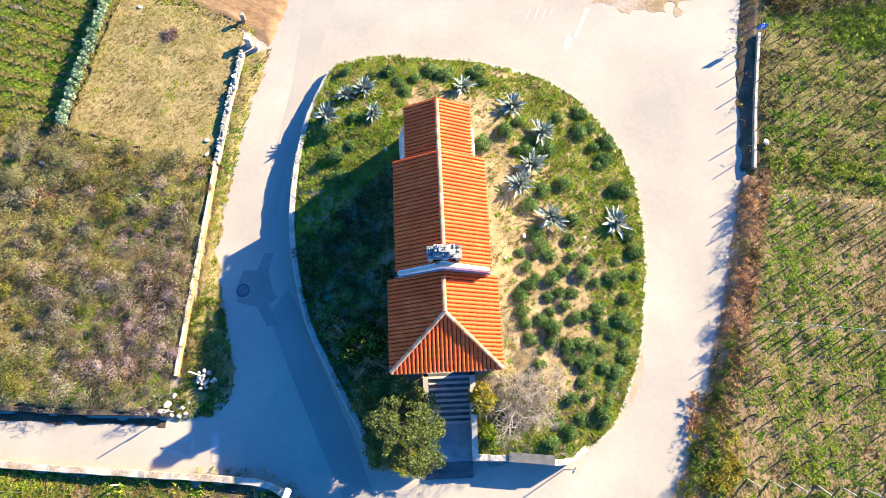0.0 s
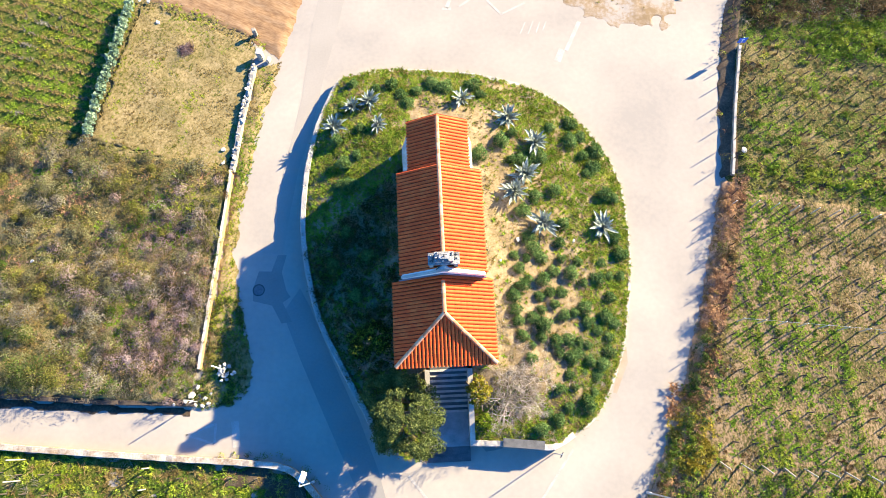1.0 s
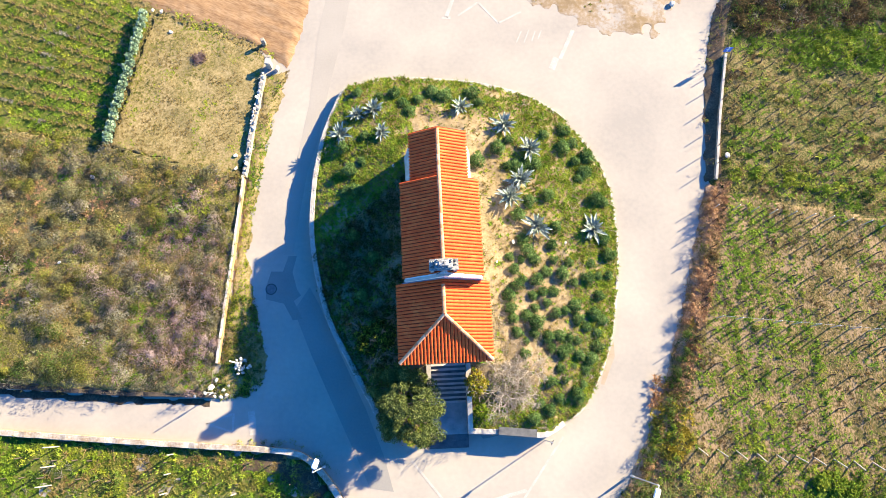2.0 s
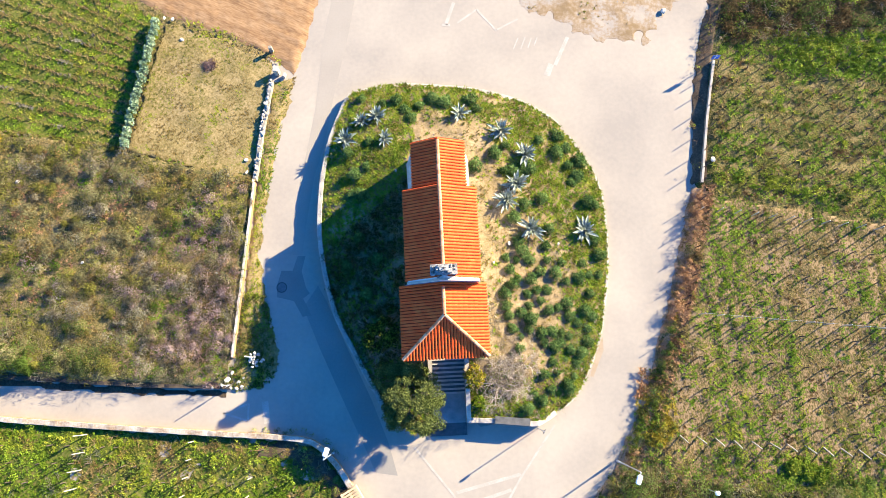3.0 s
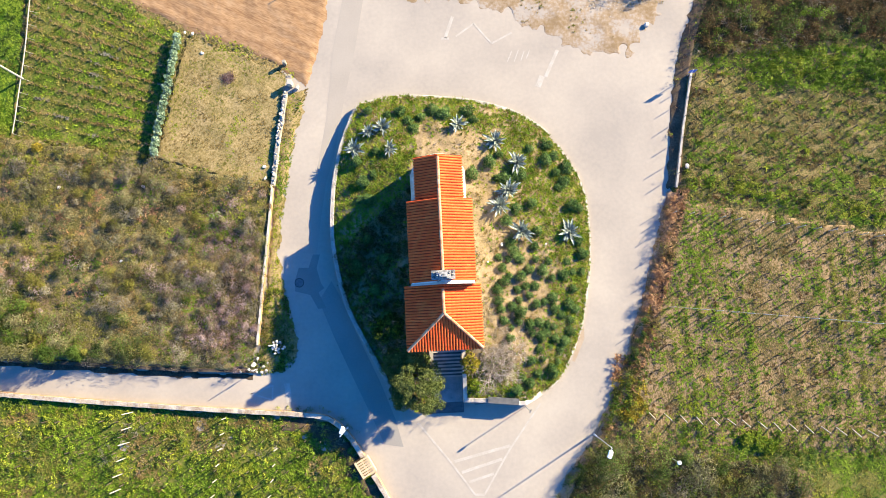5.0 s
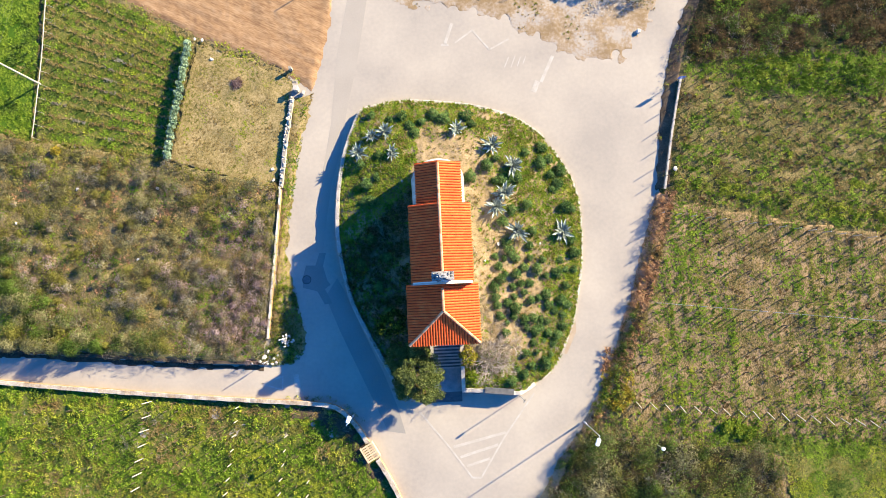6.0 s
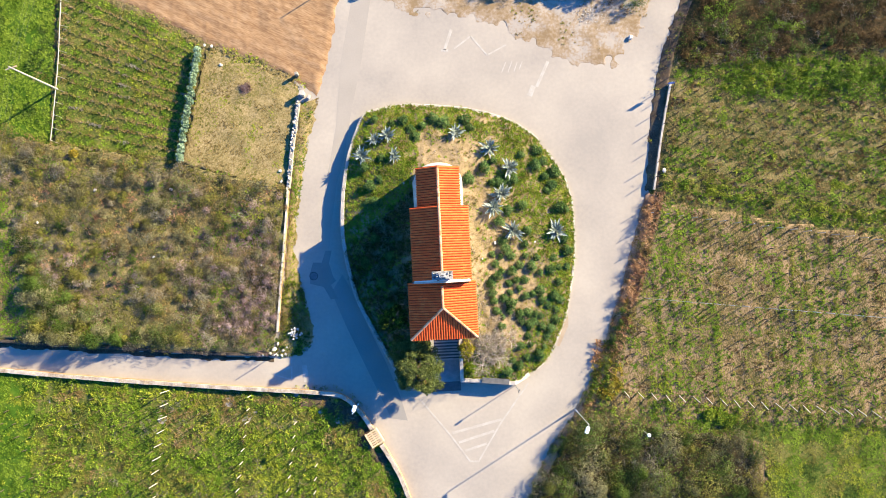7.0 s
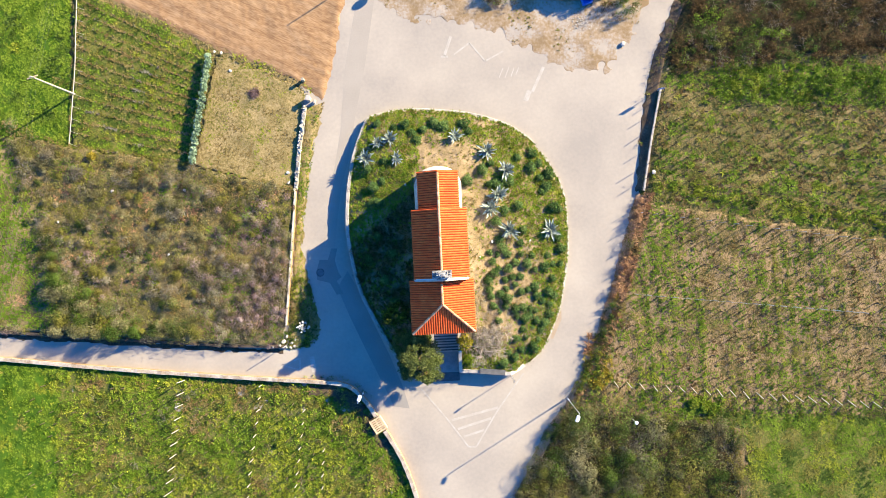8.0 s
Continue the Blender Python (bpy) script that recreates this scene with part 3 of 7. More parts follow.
def decal(name, poly, z, mat, label, category="road marking"):
    bm = bmesh.new()
    f = bm.faces.new([bm.verts.new((x, y, z)) for x, y in poly])
    r = bmesh.ops.extrude_face_region(bm, geom=[f])
    bmesh.ops.translate(bm, vec=(0, 0, -0.0045), verts=[e for e in r["geom"] if isinstance(e, bmesh.types.BMVert)])
    bmesh.ops.recalc_face_normals(bm, faces=bm.faces)
    return tagged(part(name, bm, mat), label, category, kind="structure")


# the darker asphalt lane on the west side and the patch round the manhole
decal("lane", [(-9.95, 7.9), (-8.6, 4.8), (-6.9, 1.3), (-5.2, -2.1), (-4.2, -4.2), (-2.6, -4.4), (-3.3, -2.1), (-4.6, 1.0), (-6.4, 4.6), (-8.2, 8.4), (-8.9, 9.6)], 0.006, M["asphalt_lane"], "darker asphalt trench strip", "road")
decal("lane_north", [(-7.9, 37.5), (-6.1, 37.5), (-7.1, 30.5), (-8.2, 24.7), (-8.75, 21.0), (-9.5, 18.2), (-9.9, 15.0), (-10.2, 12.0), (-10.9, 12.0), (-10.6, 17.7), (-9.6, 23.9), (-9.1, 30.5)], 0.006, M["asphalt_faint"], "slightly darker asphalt strip", "road")
decal("patch", [(-12.0, 8.7), (-12.05, 9.6), (-11.75, 10.75), (-10.9, 10.75), (-10.55, 11.9), (-9.95, 11.9), (-10.2, 10.7), (-9.8, 9.4), (-9.5, 9.0), (-10.0, 8.6), (-9.3, 7.3), (-10.0, 7.2), (-10.7, 8.4)], 0.010, M["asphalt_dark"], "dark asphalt repair patch", "road")


def stroke(name, a, b, w, label, z=0.0085):
    a, b = Vector(a), Vector(b)
    d = (b - a).normalized()
    s = Vector((-d.y, d.x)) * w / 2
    return decal(name, [tuple(p) for p in (a - s, b - s, b + s, a + s)], z, M["paint_road"], label)


for i_, (a_, b_, w_, l_) in enumerate((
        ((1.6, 33.4), (0.95, 31.4), 0.28, "worn white painted bar"), ((0.6, 31.35), (1.3, 31.35), 0.22, "worn white painted bar end"),
        ((1.9, 31.55), (3.5, 32.75), 0.16, "worn white zigzag line"), ((3.5, 32.75), (5.1, 30.9), 0.16, "worn white zigzag line"), ((5.1, 30.9), (6.9, 31.9), 0.16, "worn white zigzag line"),
        ((11.0, 30.3), (9.9, 27.8), 0.30, "worn white painted bar"), ((9.6, 27.9), (9.2, 26.9), 0.5, "faded white paint patch"),
        ((-12.55, 0.9), (-12.3, -0.7), 0.48, "white stop bar"),
        ((-13.75, 0.75), (-13.75, -0.55), 0.14, "white give-way triangle edge"), ((-13.75, 0.72), (-15.6, 0.05), 0.14, "white give-way triangle edge"), ((-15.6, 0.05), (-13.75, -0.5), 0.14, "white give-way triangle edge"),
        ((-1.4, -2.4), (1.5, -5.8), 0.16, "worn white line of the traffic island"), ((1.5, -5.8), (3.4, -8.3), 0.16, "worn white line of the traffic island"), ((3.4, -8.3), (4.2, -8.3), 0.18, "worn white line of the traffic island"),
        ((4.2, -8.3), (6.3, -4.7), 0.16, "worn white line of the traffic island"), ((6.3, -4.7), (9.0, -0.8), 0.16, "worn white line of the traffic island"),
        ((1.7, -5.6), (6.4, -4.3), 0.24, "faded white hatching stripe"), ((2.3, -6.5), (5.7, -5.4), 0.24, "faded white hatching stripe"), ((2.9, -7.3), (5.0, -6.6), 0.22, "faded white hatching stripe"),
        ((6.9, 30.2), (6.5, 29.2), 0.10, "faded white road lettering stroke"), ((7.5, 30.3), (7.1, 29.2), 0.10, "faded white road lettering stroke"), ((8.0, 30.2), (7.7, 29.3), 0.10, "faded white road lettering stroke"), ((8.5, 30.3), (8.2, 29.5), 0.10, "faded white road lettering stroke"))):
    stroke("road_marking", a_, b_, w_, l_)

decal("dust_stain", [(12.84, 5.69), (12.86, 4.67), (12.35, 3.49), (12.01, 2.67), (11.75, 2.76), (12.2, 4.16), (12.56, 5.17)], 0.0055, M["orange_dust"], "orange dust beside the kerb", "road")
decal("wet_stain", [(3.04, -0.23), (4.61, -0.39), (4.54, -0.73), (3.95, -0.87), (3.48, -0.94), (3.19, -0.62)], 0.0055, M["asphalt_dark"], "dark damp stain below the front wall", "road")

WEST_ALL = [(-13.4, 26.0), (-13.0, 28.3), (-12.5, 45), (-62, 60)] + S_NORTH[::-1] + W_WALL[5:1:-1]
sheet("terrace_ground", WEST_ALL, 0.6, flat(0.04, 0.02, 19), M["weed_ground"], ragged=0.0, label="weedy earth between the fields", category="field")
sheet("field_west", FIELD_W, 0.25, Z_W, M["weed_ground"], skirt=-0.32, label="overgrown bramble field on a low terrace", category="field")
# dark strip along the lane side of the terrace wall
LANE_STRIP = [(x, y - 0.1) for x, y in S_NORTH] + [(x, y - 0.72) for x, y in S_NORTH[::-1]]
sheet("lane_gutter", LANE_STRIP, 0.12, lambda x, y: 0.012 + 0.02 * value_noise(x, y, 0.5, 18), M["dark_soil"], ragged=0.14, label="dark strip of ground below the terrace wall", category="ground", skirt=-0.006)
sheet("field_plot", PLOT, 0.2, Z_PLOT, M["dry_ground"], skirt=-0.17, label="plot of short dry grass", category="field")
YARD = [(-24.9, 20.2), (-22.3, 31.6), (-26.9, 34.1), (-33.8, 37.1), (-36.7, 38.3), (-36.9, 22.1)]
MEADOW = [(-36.7, 38.3), (-62, 49), (-62, 26.2), (-37.3, 22.1), (-36.9, 22.1)]
sheet("field_vineyard_west", YARD, 0.25, Z_NW, M["green_ground"], skirt=-0.17, label="grassy vineyard ground", category="field")
sheet("field_meadow", MEADOW, 0.3, Z_NW, M["meadow"], skirt=-0.17, label="smooth green meadow", category="field")


def z_plough(x, y):
    u = 0.42 * x + 0.91 * y
    return Z_PL(x, y) + 0.012 * np.sin(u * 2 * math.pi / 0.9 + value_noise(x, y, 6.0, 44) * 4) * value_noise(x, y, 3.0, 45) + (value_noise(x, y, 0.3, 46) - 0.5) * 0.04


sheet("field_ploughed", PLOUGH, 0.18, z_plough, M["plough"], label="freshly ploughed reddish soil", category="field", skirt=-0.012, soft=0.6)
sheet("verge", VERGE, 0.15, z_verge, M["dry_ground"], ragged=0.3, label="grassy verge beside the road", category="verge", skirt=-0.012, soft=0.5)
sheet("field_south_west", FIELD_SW, 0.3, Z_SW, M["green_ground"], label="green weedy vineyard ground", category="field")
sheet("soil_strip", [(-13.0, -1.9), (-9.9, -2.15), (-8.6, -2.6), (-7.2, -4.0), (-6.2, -5.5), (-5.2, -7.2), (-4.4, -8.6), (-5.6, -8.8), (-6.8, -7.2), (-7.8, -5.6), (-9.0, -4.3), (-10.6, -3.6), (-13.0, -3.0)], 0.2, lambda x, y: Z_SW(x, y) + 0.06, M["dark_soil"], ragged=0.5, label="bare brown soil inside the lane wall", category="field", skirt=-0.08)
sheet("field_south_west_meadow", [(-62, 1.6), (-38.4, 0.0), (-38.2, -6), (-38.6, -26), (-62, -26)], 0.3, lambda x, y: Z_SW(x, y) + 0.04, M["meadow"], ragged=0.5, label="smooth green meadow", category="field", skirt=-0.2)
FIELD_E_S = [p for p in E_ROAD if p[1] < 17] + [(5, -26), (52, -26), (52, 11.9), (21.6, 17.0)]
sheet("field_east", FIELD_E, 0.3, Z_E, M["vine_ground"], ragged=0.2, label="weedy vineyard ground on a low bank", category="field", skirt=0.04)
sheet("field_east_south", FIELD_E_S, 0.3, lambda x, y: Z_E(x, y) + 0.03, M["vine_ground_south"], ragged=0.3, label="dry vineyard ground with short grass", category="field", skirt=-0.2)
# north part has darker soil: the field wall's shadow put into its colour
for name_, part_, mat_, lab_ in (("bank_north", E_ROAD[1:7], "brown_soil", "brown soil at the field wall's foot, darkened for the wall's shadow"), ("bank", E_ROAD[6:14], "bank_soil", "bare brown earth bank along the road")):
    strip_ = [(x - 0.1, y) for x, y in part_] + [(x + 1.5, y) for x, y in part_][::-1]
    sheet(name_, strip_, 0.12, lambda x, y: Z_E(x, y) + 0.06, M[mat_], ragged=0.18, label=lab_, category="bank", skirt=-0.03, soft=0.4)
sheet("thicket_ground", [(13.4, -4.4), (17, -4.2), (30.5, -5.8), (32.4, -26), (4.6, -26), (7.9, -13.8), (9.5, -10.4), (11.3, -7.0)], 0.3, lambda x, y: Z_E(x, y) + 0.06, M["far_ground"], ragged=0.5, label="dark ground under the thicket", category="field", skirt=-0.1)
sheet("field_south_east", [(24, -4.0), (31, -4.5), (52, -5.4), (52, -26), (32.5, -26), (31.2, -6.2), (24, -5.3)], 0.3, lambda x, y: Z_E(x, y) + 0.08, M["green_ground"], ragged=0.6, label="green weedy ground below the vine posts", category="field", skirt=-0.3)
FAR_E = [(22.4, 30.2), (28, 30.2), (52, 32.4), (52, 46), (26.2, 46), (24.5, 37.1), (23.2, 33.6)]
sheet("field_far_east", FAR_E, 0.3, lambda x, y: Z_E(x, y) + 0.04, M["far_ground"], ragged=0.6, label="dark weedy ground of the far field", category="field", skirt=-0.3)


def z_dirt(x, y):
    d = np.clip(edge_distance(DIRT, x, y), 0, 1.5)
    return 0.004 + d * 0.035 * value_noise(x, y, 1.1, 47) + (value_noise(x, y, 0.35, 48) - 0.3) * 0.016 * d


sheet("dirt_lot", DIRT, 0.12, z_dirt, M["rubble"], ragged=0.8, label="pale rubble and dirt beside the road", category="ground", skirt=0.004)
# plain farmland further out on all sides
for name_, poly_, mat_, lab_ in (
        ("field_outer_west", [(-61.5, -26), (-61.5, 55), (-220, 90), (-220, -70)], "weed_ground", "rough weedy fields further west"),
        ("field_outer_east", [(51.5, -26), (51.5, 47), (240, 80), (240, -70)], "vine_ground", "rough vineyard ground further east"),
        ("field_outer_south_west", [(-62, -25.5), (-1.0, -25.5), (-1.5, -120), (-220, -120), (-220, -70)], "green_ground", "green fields further south"),
        ("field_outer_south_east", [(6.0, -25.5), (52, -25.5), (240, -70), (240, -120), (7.0, -120)], "vine_ground", "rough fields further south"),
        ("field_outer_north_west", [(-62, 53.5), (-9.0, 46.5), (-9.0, 150), (-220, 150), (-220, 90)], "plough", "ploughed fields further north"),
        ("field_outer_north", [(-5.9, 42.6), (23.0, 42.6), (25.5, 60), (32, 150), (-5.5, 150)], "weed_ground", "weedy ground beyond the dirt lot"),
        ("field_outer_north_east", [(26.5, 45.5), (52, 45.5), (240, 80), (240, 150), (36, 150)], "far_ground", "dark fields further north")):
    sheet(name_, poly_, 2.0, flat(0.12, 0.08, 49), M[mat_], ragged=0.0, label=lab_, category="field", skirt=-0.02)
for line_ in ([(-7.4, 46.9), (-7.2, 150)], [(24.8, 46.9), (34, 150)]):
    (xa_, ya_), (xb_, yb_) = line_
    decal("road_outer", [(xa_ - 2.6, ya_), (xa_ + 2.6, ya_), (xb_ + 2.6, yb_), (xb_ - 2.6, yb_)], -0.002, M["asphalt"], "pale asphalt road leading away", "road")
STAIR_GAP = [tuple((CHURCH @ Vector((u, v, 0)))[:2]) for u, v in ((-1.15, -9), (1.5, -9), (1.5, -2.5), (-1.15, -2.5))]
sheet("mound", ISLAND, 0.16, mound_z, M["mound"], ragged=0.08, hole=STAIR_GAP, label="earth mound under the chapel", category="ground", skirt=0.05)


# ---- walls ----
def strip_wall(name, line, width, z0, z1, mat, label, category="wall", top_mat=None, wobble=0.03, seed=5):
    """A wall of some thickness along a line; heights may be functions of the place."""
    rs = random.Random(seed)
    bm = bmesh.new()
    rows = []
    pts = along(line, 0.4)
    for p, d in pts:
        s = Vector((-d.y, d.x)) * (width / 2)
        hi = (z1(p.x, p.y) if callable(z1) else z1) + rs.uniform(-wobble, wobble)
        a, b = p - s * rs.uniform(0.9, 1.1), p + s * rs.uniform(0.9, 1.1)
        rows.append([bm.verts.new(v) for v in ((a.x, a.y, z0), (a.x, a.y, hi - 0.03), (a.x + s.x * 0.15, a.y + s.y * 0.15, hi), (b.x - s.x * 0.15, b.y - s.y * 0.15, hi), (b.x, b.y, hi - 0.03), (b.x, b.y, z0))])
    for r0, r1 in zip(rows, rows[1:]):
        for j in range(5):
            f = bm.faces.new((r0[j], r1[j], r1[j + 1], r0[j + 1]))
            f.material_index = 1 if (top_mat and 1 <= j <= 3) else 0
    bm.faces.new(rows[0]), bm.faces.new(rows[-1][::-1])
    bmesh.ops.recalc_face_normals(bm, faces=bm.faces)
    return tagged(part(name, bm, [mat, top_mat] if top_mat else mat), label, category, kind="structure")


def wall_stones(parent, line, width, z, size, step, mat, seed):
    rs = random.Random(seed)
    out = []
    for p, d in along(line, step):
        for k in range(2):
            o = Vector((-d.y, d.x)) * rs.uniform(-width / 2, width / 2)
            zz = z(p.x, p.y) if callable(z) else z
            out.append((p.x + o.x + rs.uniform(-0.05, 0.05), p.y + o.y, zz + rs.uniform(-0.03, 0.02), size * rs.uniform(0.6, 1.3)))
    return joined_stones("stones", out, mat, seed, parent)


west_i = [p for p in ISLAND if p[0] < -2.7 and p[1] < 25.2 and p[1] > -0.8]
west_i.sort(key=lambda p: -p[1])
wall_w = strip_wall("retaining_wall_west", west_i, 0.34, -0.05, lambda x, y: 1.02 - 0.45 * max(0, (y - 18) / 7), M["mortar"], "low curved rubble retaining wall of the mound")
wall_stones(wall_w, west_i, 0.30, lambda x, y: 0.985 - 0.45 * max(0, (y - 18) / 7), 0.11, 0.075, M["white_stone"], 9)
north_i = [p for p in ISLAND if p[1] > 22.0 and p[0] > -6.7]
north_i.sort(key=lambda p: p[0])
wall_n = strip_wall("kerb_north", north_i, 0.32, -0.05, lambda x, y: 0.2, M["coping"], "low pale kerb round the mound", "kerb")
east_i = [p for p in ISLAND if p[0] > 8.6 and p[1] < 22.2]
east_i.sort(key=lambda p: p[1])
wall_e = strip_wall("kerb_east", east_i, 0.2, -0.05, lambda x, y: 0.2, M["coping"], "low pale kerb half buried in plants", "kerb")
front = [(2.45, -0.42), (4.4, -0.45), (7.5, -0.7), (8.3, -0.35), (9.3, 0.3)]
wall_f = strip_wall("retaining_wall_south", front, 0.36, -0.05, lambda x, y: 1.0 - 0.35 * max(0, x - 7.6), M["mortar"], "plastered front retaining wall with pale coping", top_mat=M["coping"])


# ---- chapel ----
chapel = tagged(empty("chapel", CHURCH), "small stone chapel with red clay tile roofs and a bell gable", "chapel")


def cpart(name, bm, mat, parent=None, label="", smooth=False):
    return part(name, bm, mat, parent or chapel, label, smooth)


def prism(bm, poly, lo, hi):
    """Poly (a, b) in the plane given by lo and hi, two functions from (a, b) to a place."""
    va, vb = [bm.verts.new(lo(*p)) for p in poly], [bm.verts.new(hi(*p)) for p in poly]
    bm.faces.new(va[::-1]), bm.faces.new(vb)
    for i in range(len(poly)):
        j = (i + 1) % len(poly)
        bm.faces.new((va[i], va[j], vb[j], vb[i]))
    bmesh.ops.recalc_face_normals(bm, faces=bm.faces)


# nave: side walls, end gables, roof slab
NW_U, NE_U, N_S, N_N, N_EAVE, N_RIDGE = -2.45, 2.62, 2.45, 8.9, 6.02, 7.34
PW_U, PE_U, P_S, P_N, P_EAVE, P_RIDGE = -2.95, 3.02, -2.82, 2.45, 4.92, 6.48
AW_U, AE_U, A_N, A_EAVE, A_RIDGE = -1.78, 1.98, 12.42, 5.82, 6.79
NC, PC, AC = (NW_U + NE_U) / 2, 0.03, 0.09
for u0, u1 in ((NW_U + 0.22, NW_U + 0.72), (NE_U - 0.72, NE_U - 0.22)):
    bm = bmesh.new()
    box(bm, (u0, N_S, 1.2), (u1, N_N - 0.15, 5.98))
    cpart("side_wall", bm, M["plaster"])


def gable(name, v0, v1, u0, u1, uc, eave, ridge, z0, lift=0.0, mat=None):
    bm = bmesh.new()
    prism(bm, [(u0, z0), (u1, z0), (u1, eave + lift), (uc, ridge + lift), (u0, eave + lift)], lambda a, b: (a, v0, b), lambda a, b: (a, v1, b))
    return cpart(name, bm, mat or M["plaster"])


gable("north_gable", N_N - 0.55, N_N - 0.1, NW_U + 0.72, NE_U - 0.72, NC, N_EAVE + 0.1, N_RIDGE - 0.25, 1.2)
front_gable = gable("front_gable", N_S - 0.18, N_S + 0.1, NW_U + 0.1, NE_U - 0.1, NC, N_EAVE + 0.02, N_RIDGE, 1.2, lift=0.07)
bm = bmesh.new()
for s_, u1 in ((-1, NW_U + 0.05), (1, NE_U - 0.05)):
    a_, b_ = Vector((NC, 0, N_RIDGE + 0.08)), Vector((u1, 0, N_EAVE + 0.04))
    n_ = Vector((0, 0, 0.07))
    q_ = [a_, b_, b_ + n_, a_ + n_]
    prism(bm, [(p.x, p.z) for p in q_], lambda a, b: (a, N_S - 0.23, b), lambda a, b: (a, N_S - 0.07, b))
cpart("coping", bm, M["white_stone"], front_gable, "white plastered coping along the gable")
bm = bmesh.new()
for s_ in (-1, 1):
    w_ = 2.6
    q_ = [(PC, P_RIDGE + 0.12), (PC + s_ * w_, P_RIDGE + 0.12 - w_ * 0.5), (PC + s_ * w_, P_RIDGE + 0.40 - w_ * 0.5), (PC, P_RIDGE + 0.40)]
    prism(bm, q_, lambda a, b: (a, N_S - 0.21, b), lambda a, b: (a, N_S - 0.185, b))
cpart("flashing", bm, M["flash"], front_gable, "dark blue-grey strip above the porch roof")

# porch: side walls with openings, front piers and lintel, floor
bm = bmesh.new()
box(bm, (PW_U + 0.25, P_S + 0.25, 1.2), (PE_U - 0.25, P_N - 0.2, FLOOR_Z))
cpart("porch_floor", bm, M["step"])
for u0, u1 in ((PW_U + 0.3, PW_U + 0.7), (PE_U - 0.7, PE_U - 0.3)):
    bm = bmesh.new()
    box(bm, (u0, P_S + 0.3, FLOOR_Z), (u1, P_N - 0.22, FLOOR_Z + 0.9))
    cpart("porch_parapet", bm, M["plaster"])
    bm = bmesh.new()
    box(bm, (u0, P_S + 0.3, 4.55), (u1, P_N - 0.22, 4.92))
    cpart("porch_beam", bm, M["plaster"])
    for v_ in (P_S + 0.3, -0.4, P_N - 0.65):
        bm = bmesh.new()
        box(bm, (u0 + 0.01, v_ + 0.01, FLOOR_Z + 0.9), (u1 - 0.01, v_ + 0.4, 4.55), bevel=0.03)
        cpart("porch_pillar", bm, M["plaster"])
bm = bmesh.new()
box(bm, (PW_U + 0.71, P_S + 0.3, 4.55), (PE_U - 0.71, P_S + 0.7, 4.92))
cpart("porch_lintel", bm, M["plaster"])
for u0, u1 in ((PW_U + 0.71, -1.0), (1.05, PE_U - 0.71)):
    bm = bmesh.new()
    box(bm, (u0, P_S + 0.3, FLOOR_Z), (u1, P_S + 0.65, FLOOR_Z + 0.9))
    cpart("porch_parapet", bm, M["plaster"])

# apse: straight upper walls under its roof, and a rounded lower drum with a pale sloping top
bm = bmesh.new()
box(bm, (AW_U + 0.12, N_N - 0.1, 1.2), (AE_U - 0.12, A_N - 0.15, 5.76))
cpart("apse_wall", bm, M["plaster"])
gable("apse_gable", A_N - 0.45, A_N - 0.12, AW_U + 0.14, AE_U - 0.14, AC, A_EAVE + 0.02, A_RIDGE - 0.2, 5.762)
drum_line = [(-2.15, N_N - 0.05), (-2.18, 11.3)] + [(AC - 2.2 * math.cos(a), 11.3 + 1.75 * math.sin(a)) for a in np.linspace(0.12, math.pi - 0.12, 15)] + [(2.3, 11.3), (2.28, N_N - 0.05)]
bm = bmesh.new()
rings_ = []
for sc_, z_ in ((1.06, 1.0), (1.03, 2.4), (1.0, 4.35), (0.99, 4.42), (0.72, 5.05)):
    rings_.append([bm.verts.new((AC + (u - AC) * sc_ + random.uniform(-0.02, 0.02), N_N - 0.05 + (v - N_N + 0.05) * (sc_ if sc_ > 0.9 else 0.8) + random.uniform(-0.02, 0.02), z_ + random.uniform(-0.03, 0.03))) for u, v in drum_line])
for r0, r1 in zip(rings_, rings_[1:]):
    for j in range(len(r0) - 1):
        bm.faces.new((r0[j], r1[j], r1[j + 1], r0[j + 1]))
bm.faces.new(rings_[-1]), bm.faces.new(rings_[0][::-1])
bmesh.ops.recalc_face_normals(bm, faces=bm.faces)
drum = cpart("apse_drum", bm, M["white_stone"], label="rounded whitewashed rubble apse")


def slope(name, ridge_a, ridge_b, eave_a, eave_b, mat, thick=0.07, parent=None):
    """A roof slab between its ridge and its eave."""
    bm = bmesh.new()
    q = [Vector(p) for p in (eave_a, eave_b, ridge_b, ridge_a)]
    if (q[2] - q[3]).length < 0.01:
        q = q[:3]
    n = (q[1] - q[0]).cross(q[2] - q[0]).normalized()
    n = n if n.z > 0 else -n
    up, dn = [bm.verts.new(p) for p in q], [bm.verts.new(p - n * thick) for p in q]
    bm.faces.new(up), bm.faces.new(dn[::-1])
    for i in range(len(q)):
        j = (i + 1) % len(q)
        bm.faces.new((up[i], dn[i], dn[j], up[j]))
    bmesh.ops.recalc_face_normals(bm, faces=bm.faces)
    return cpart(name, bm, mat, parent)


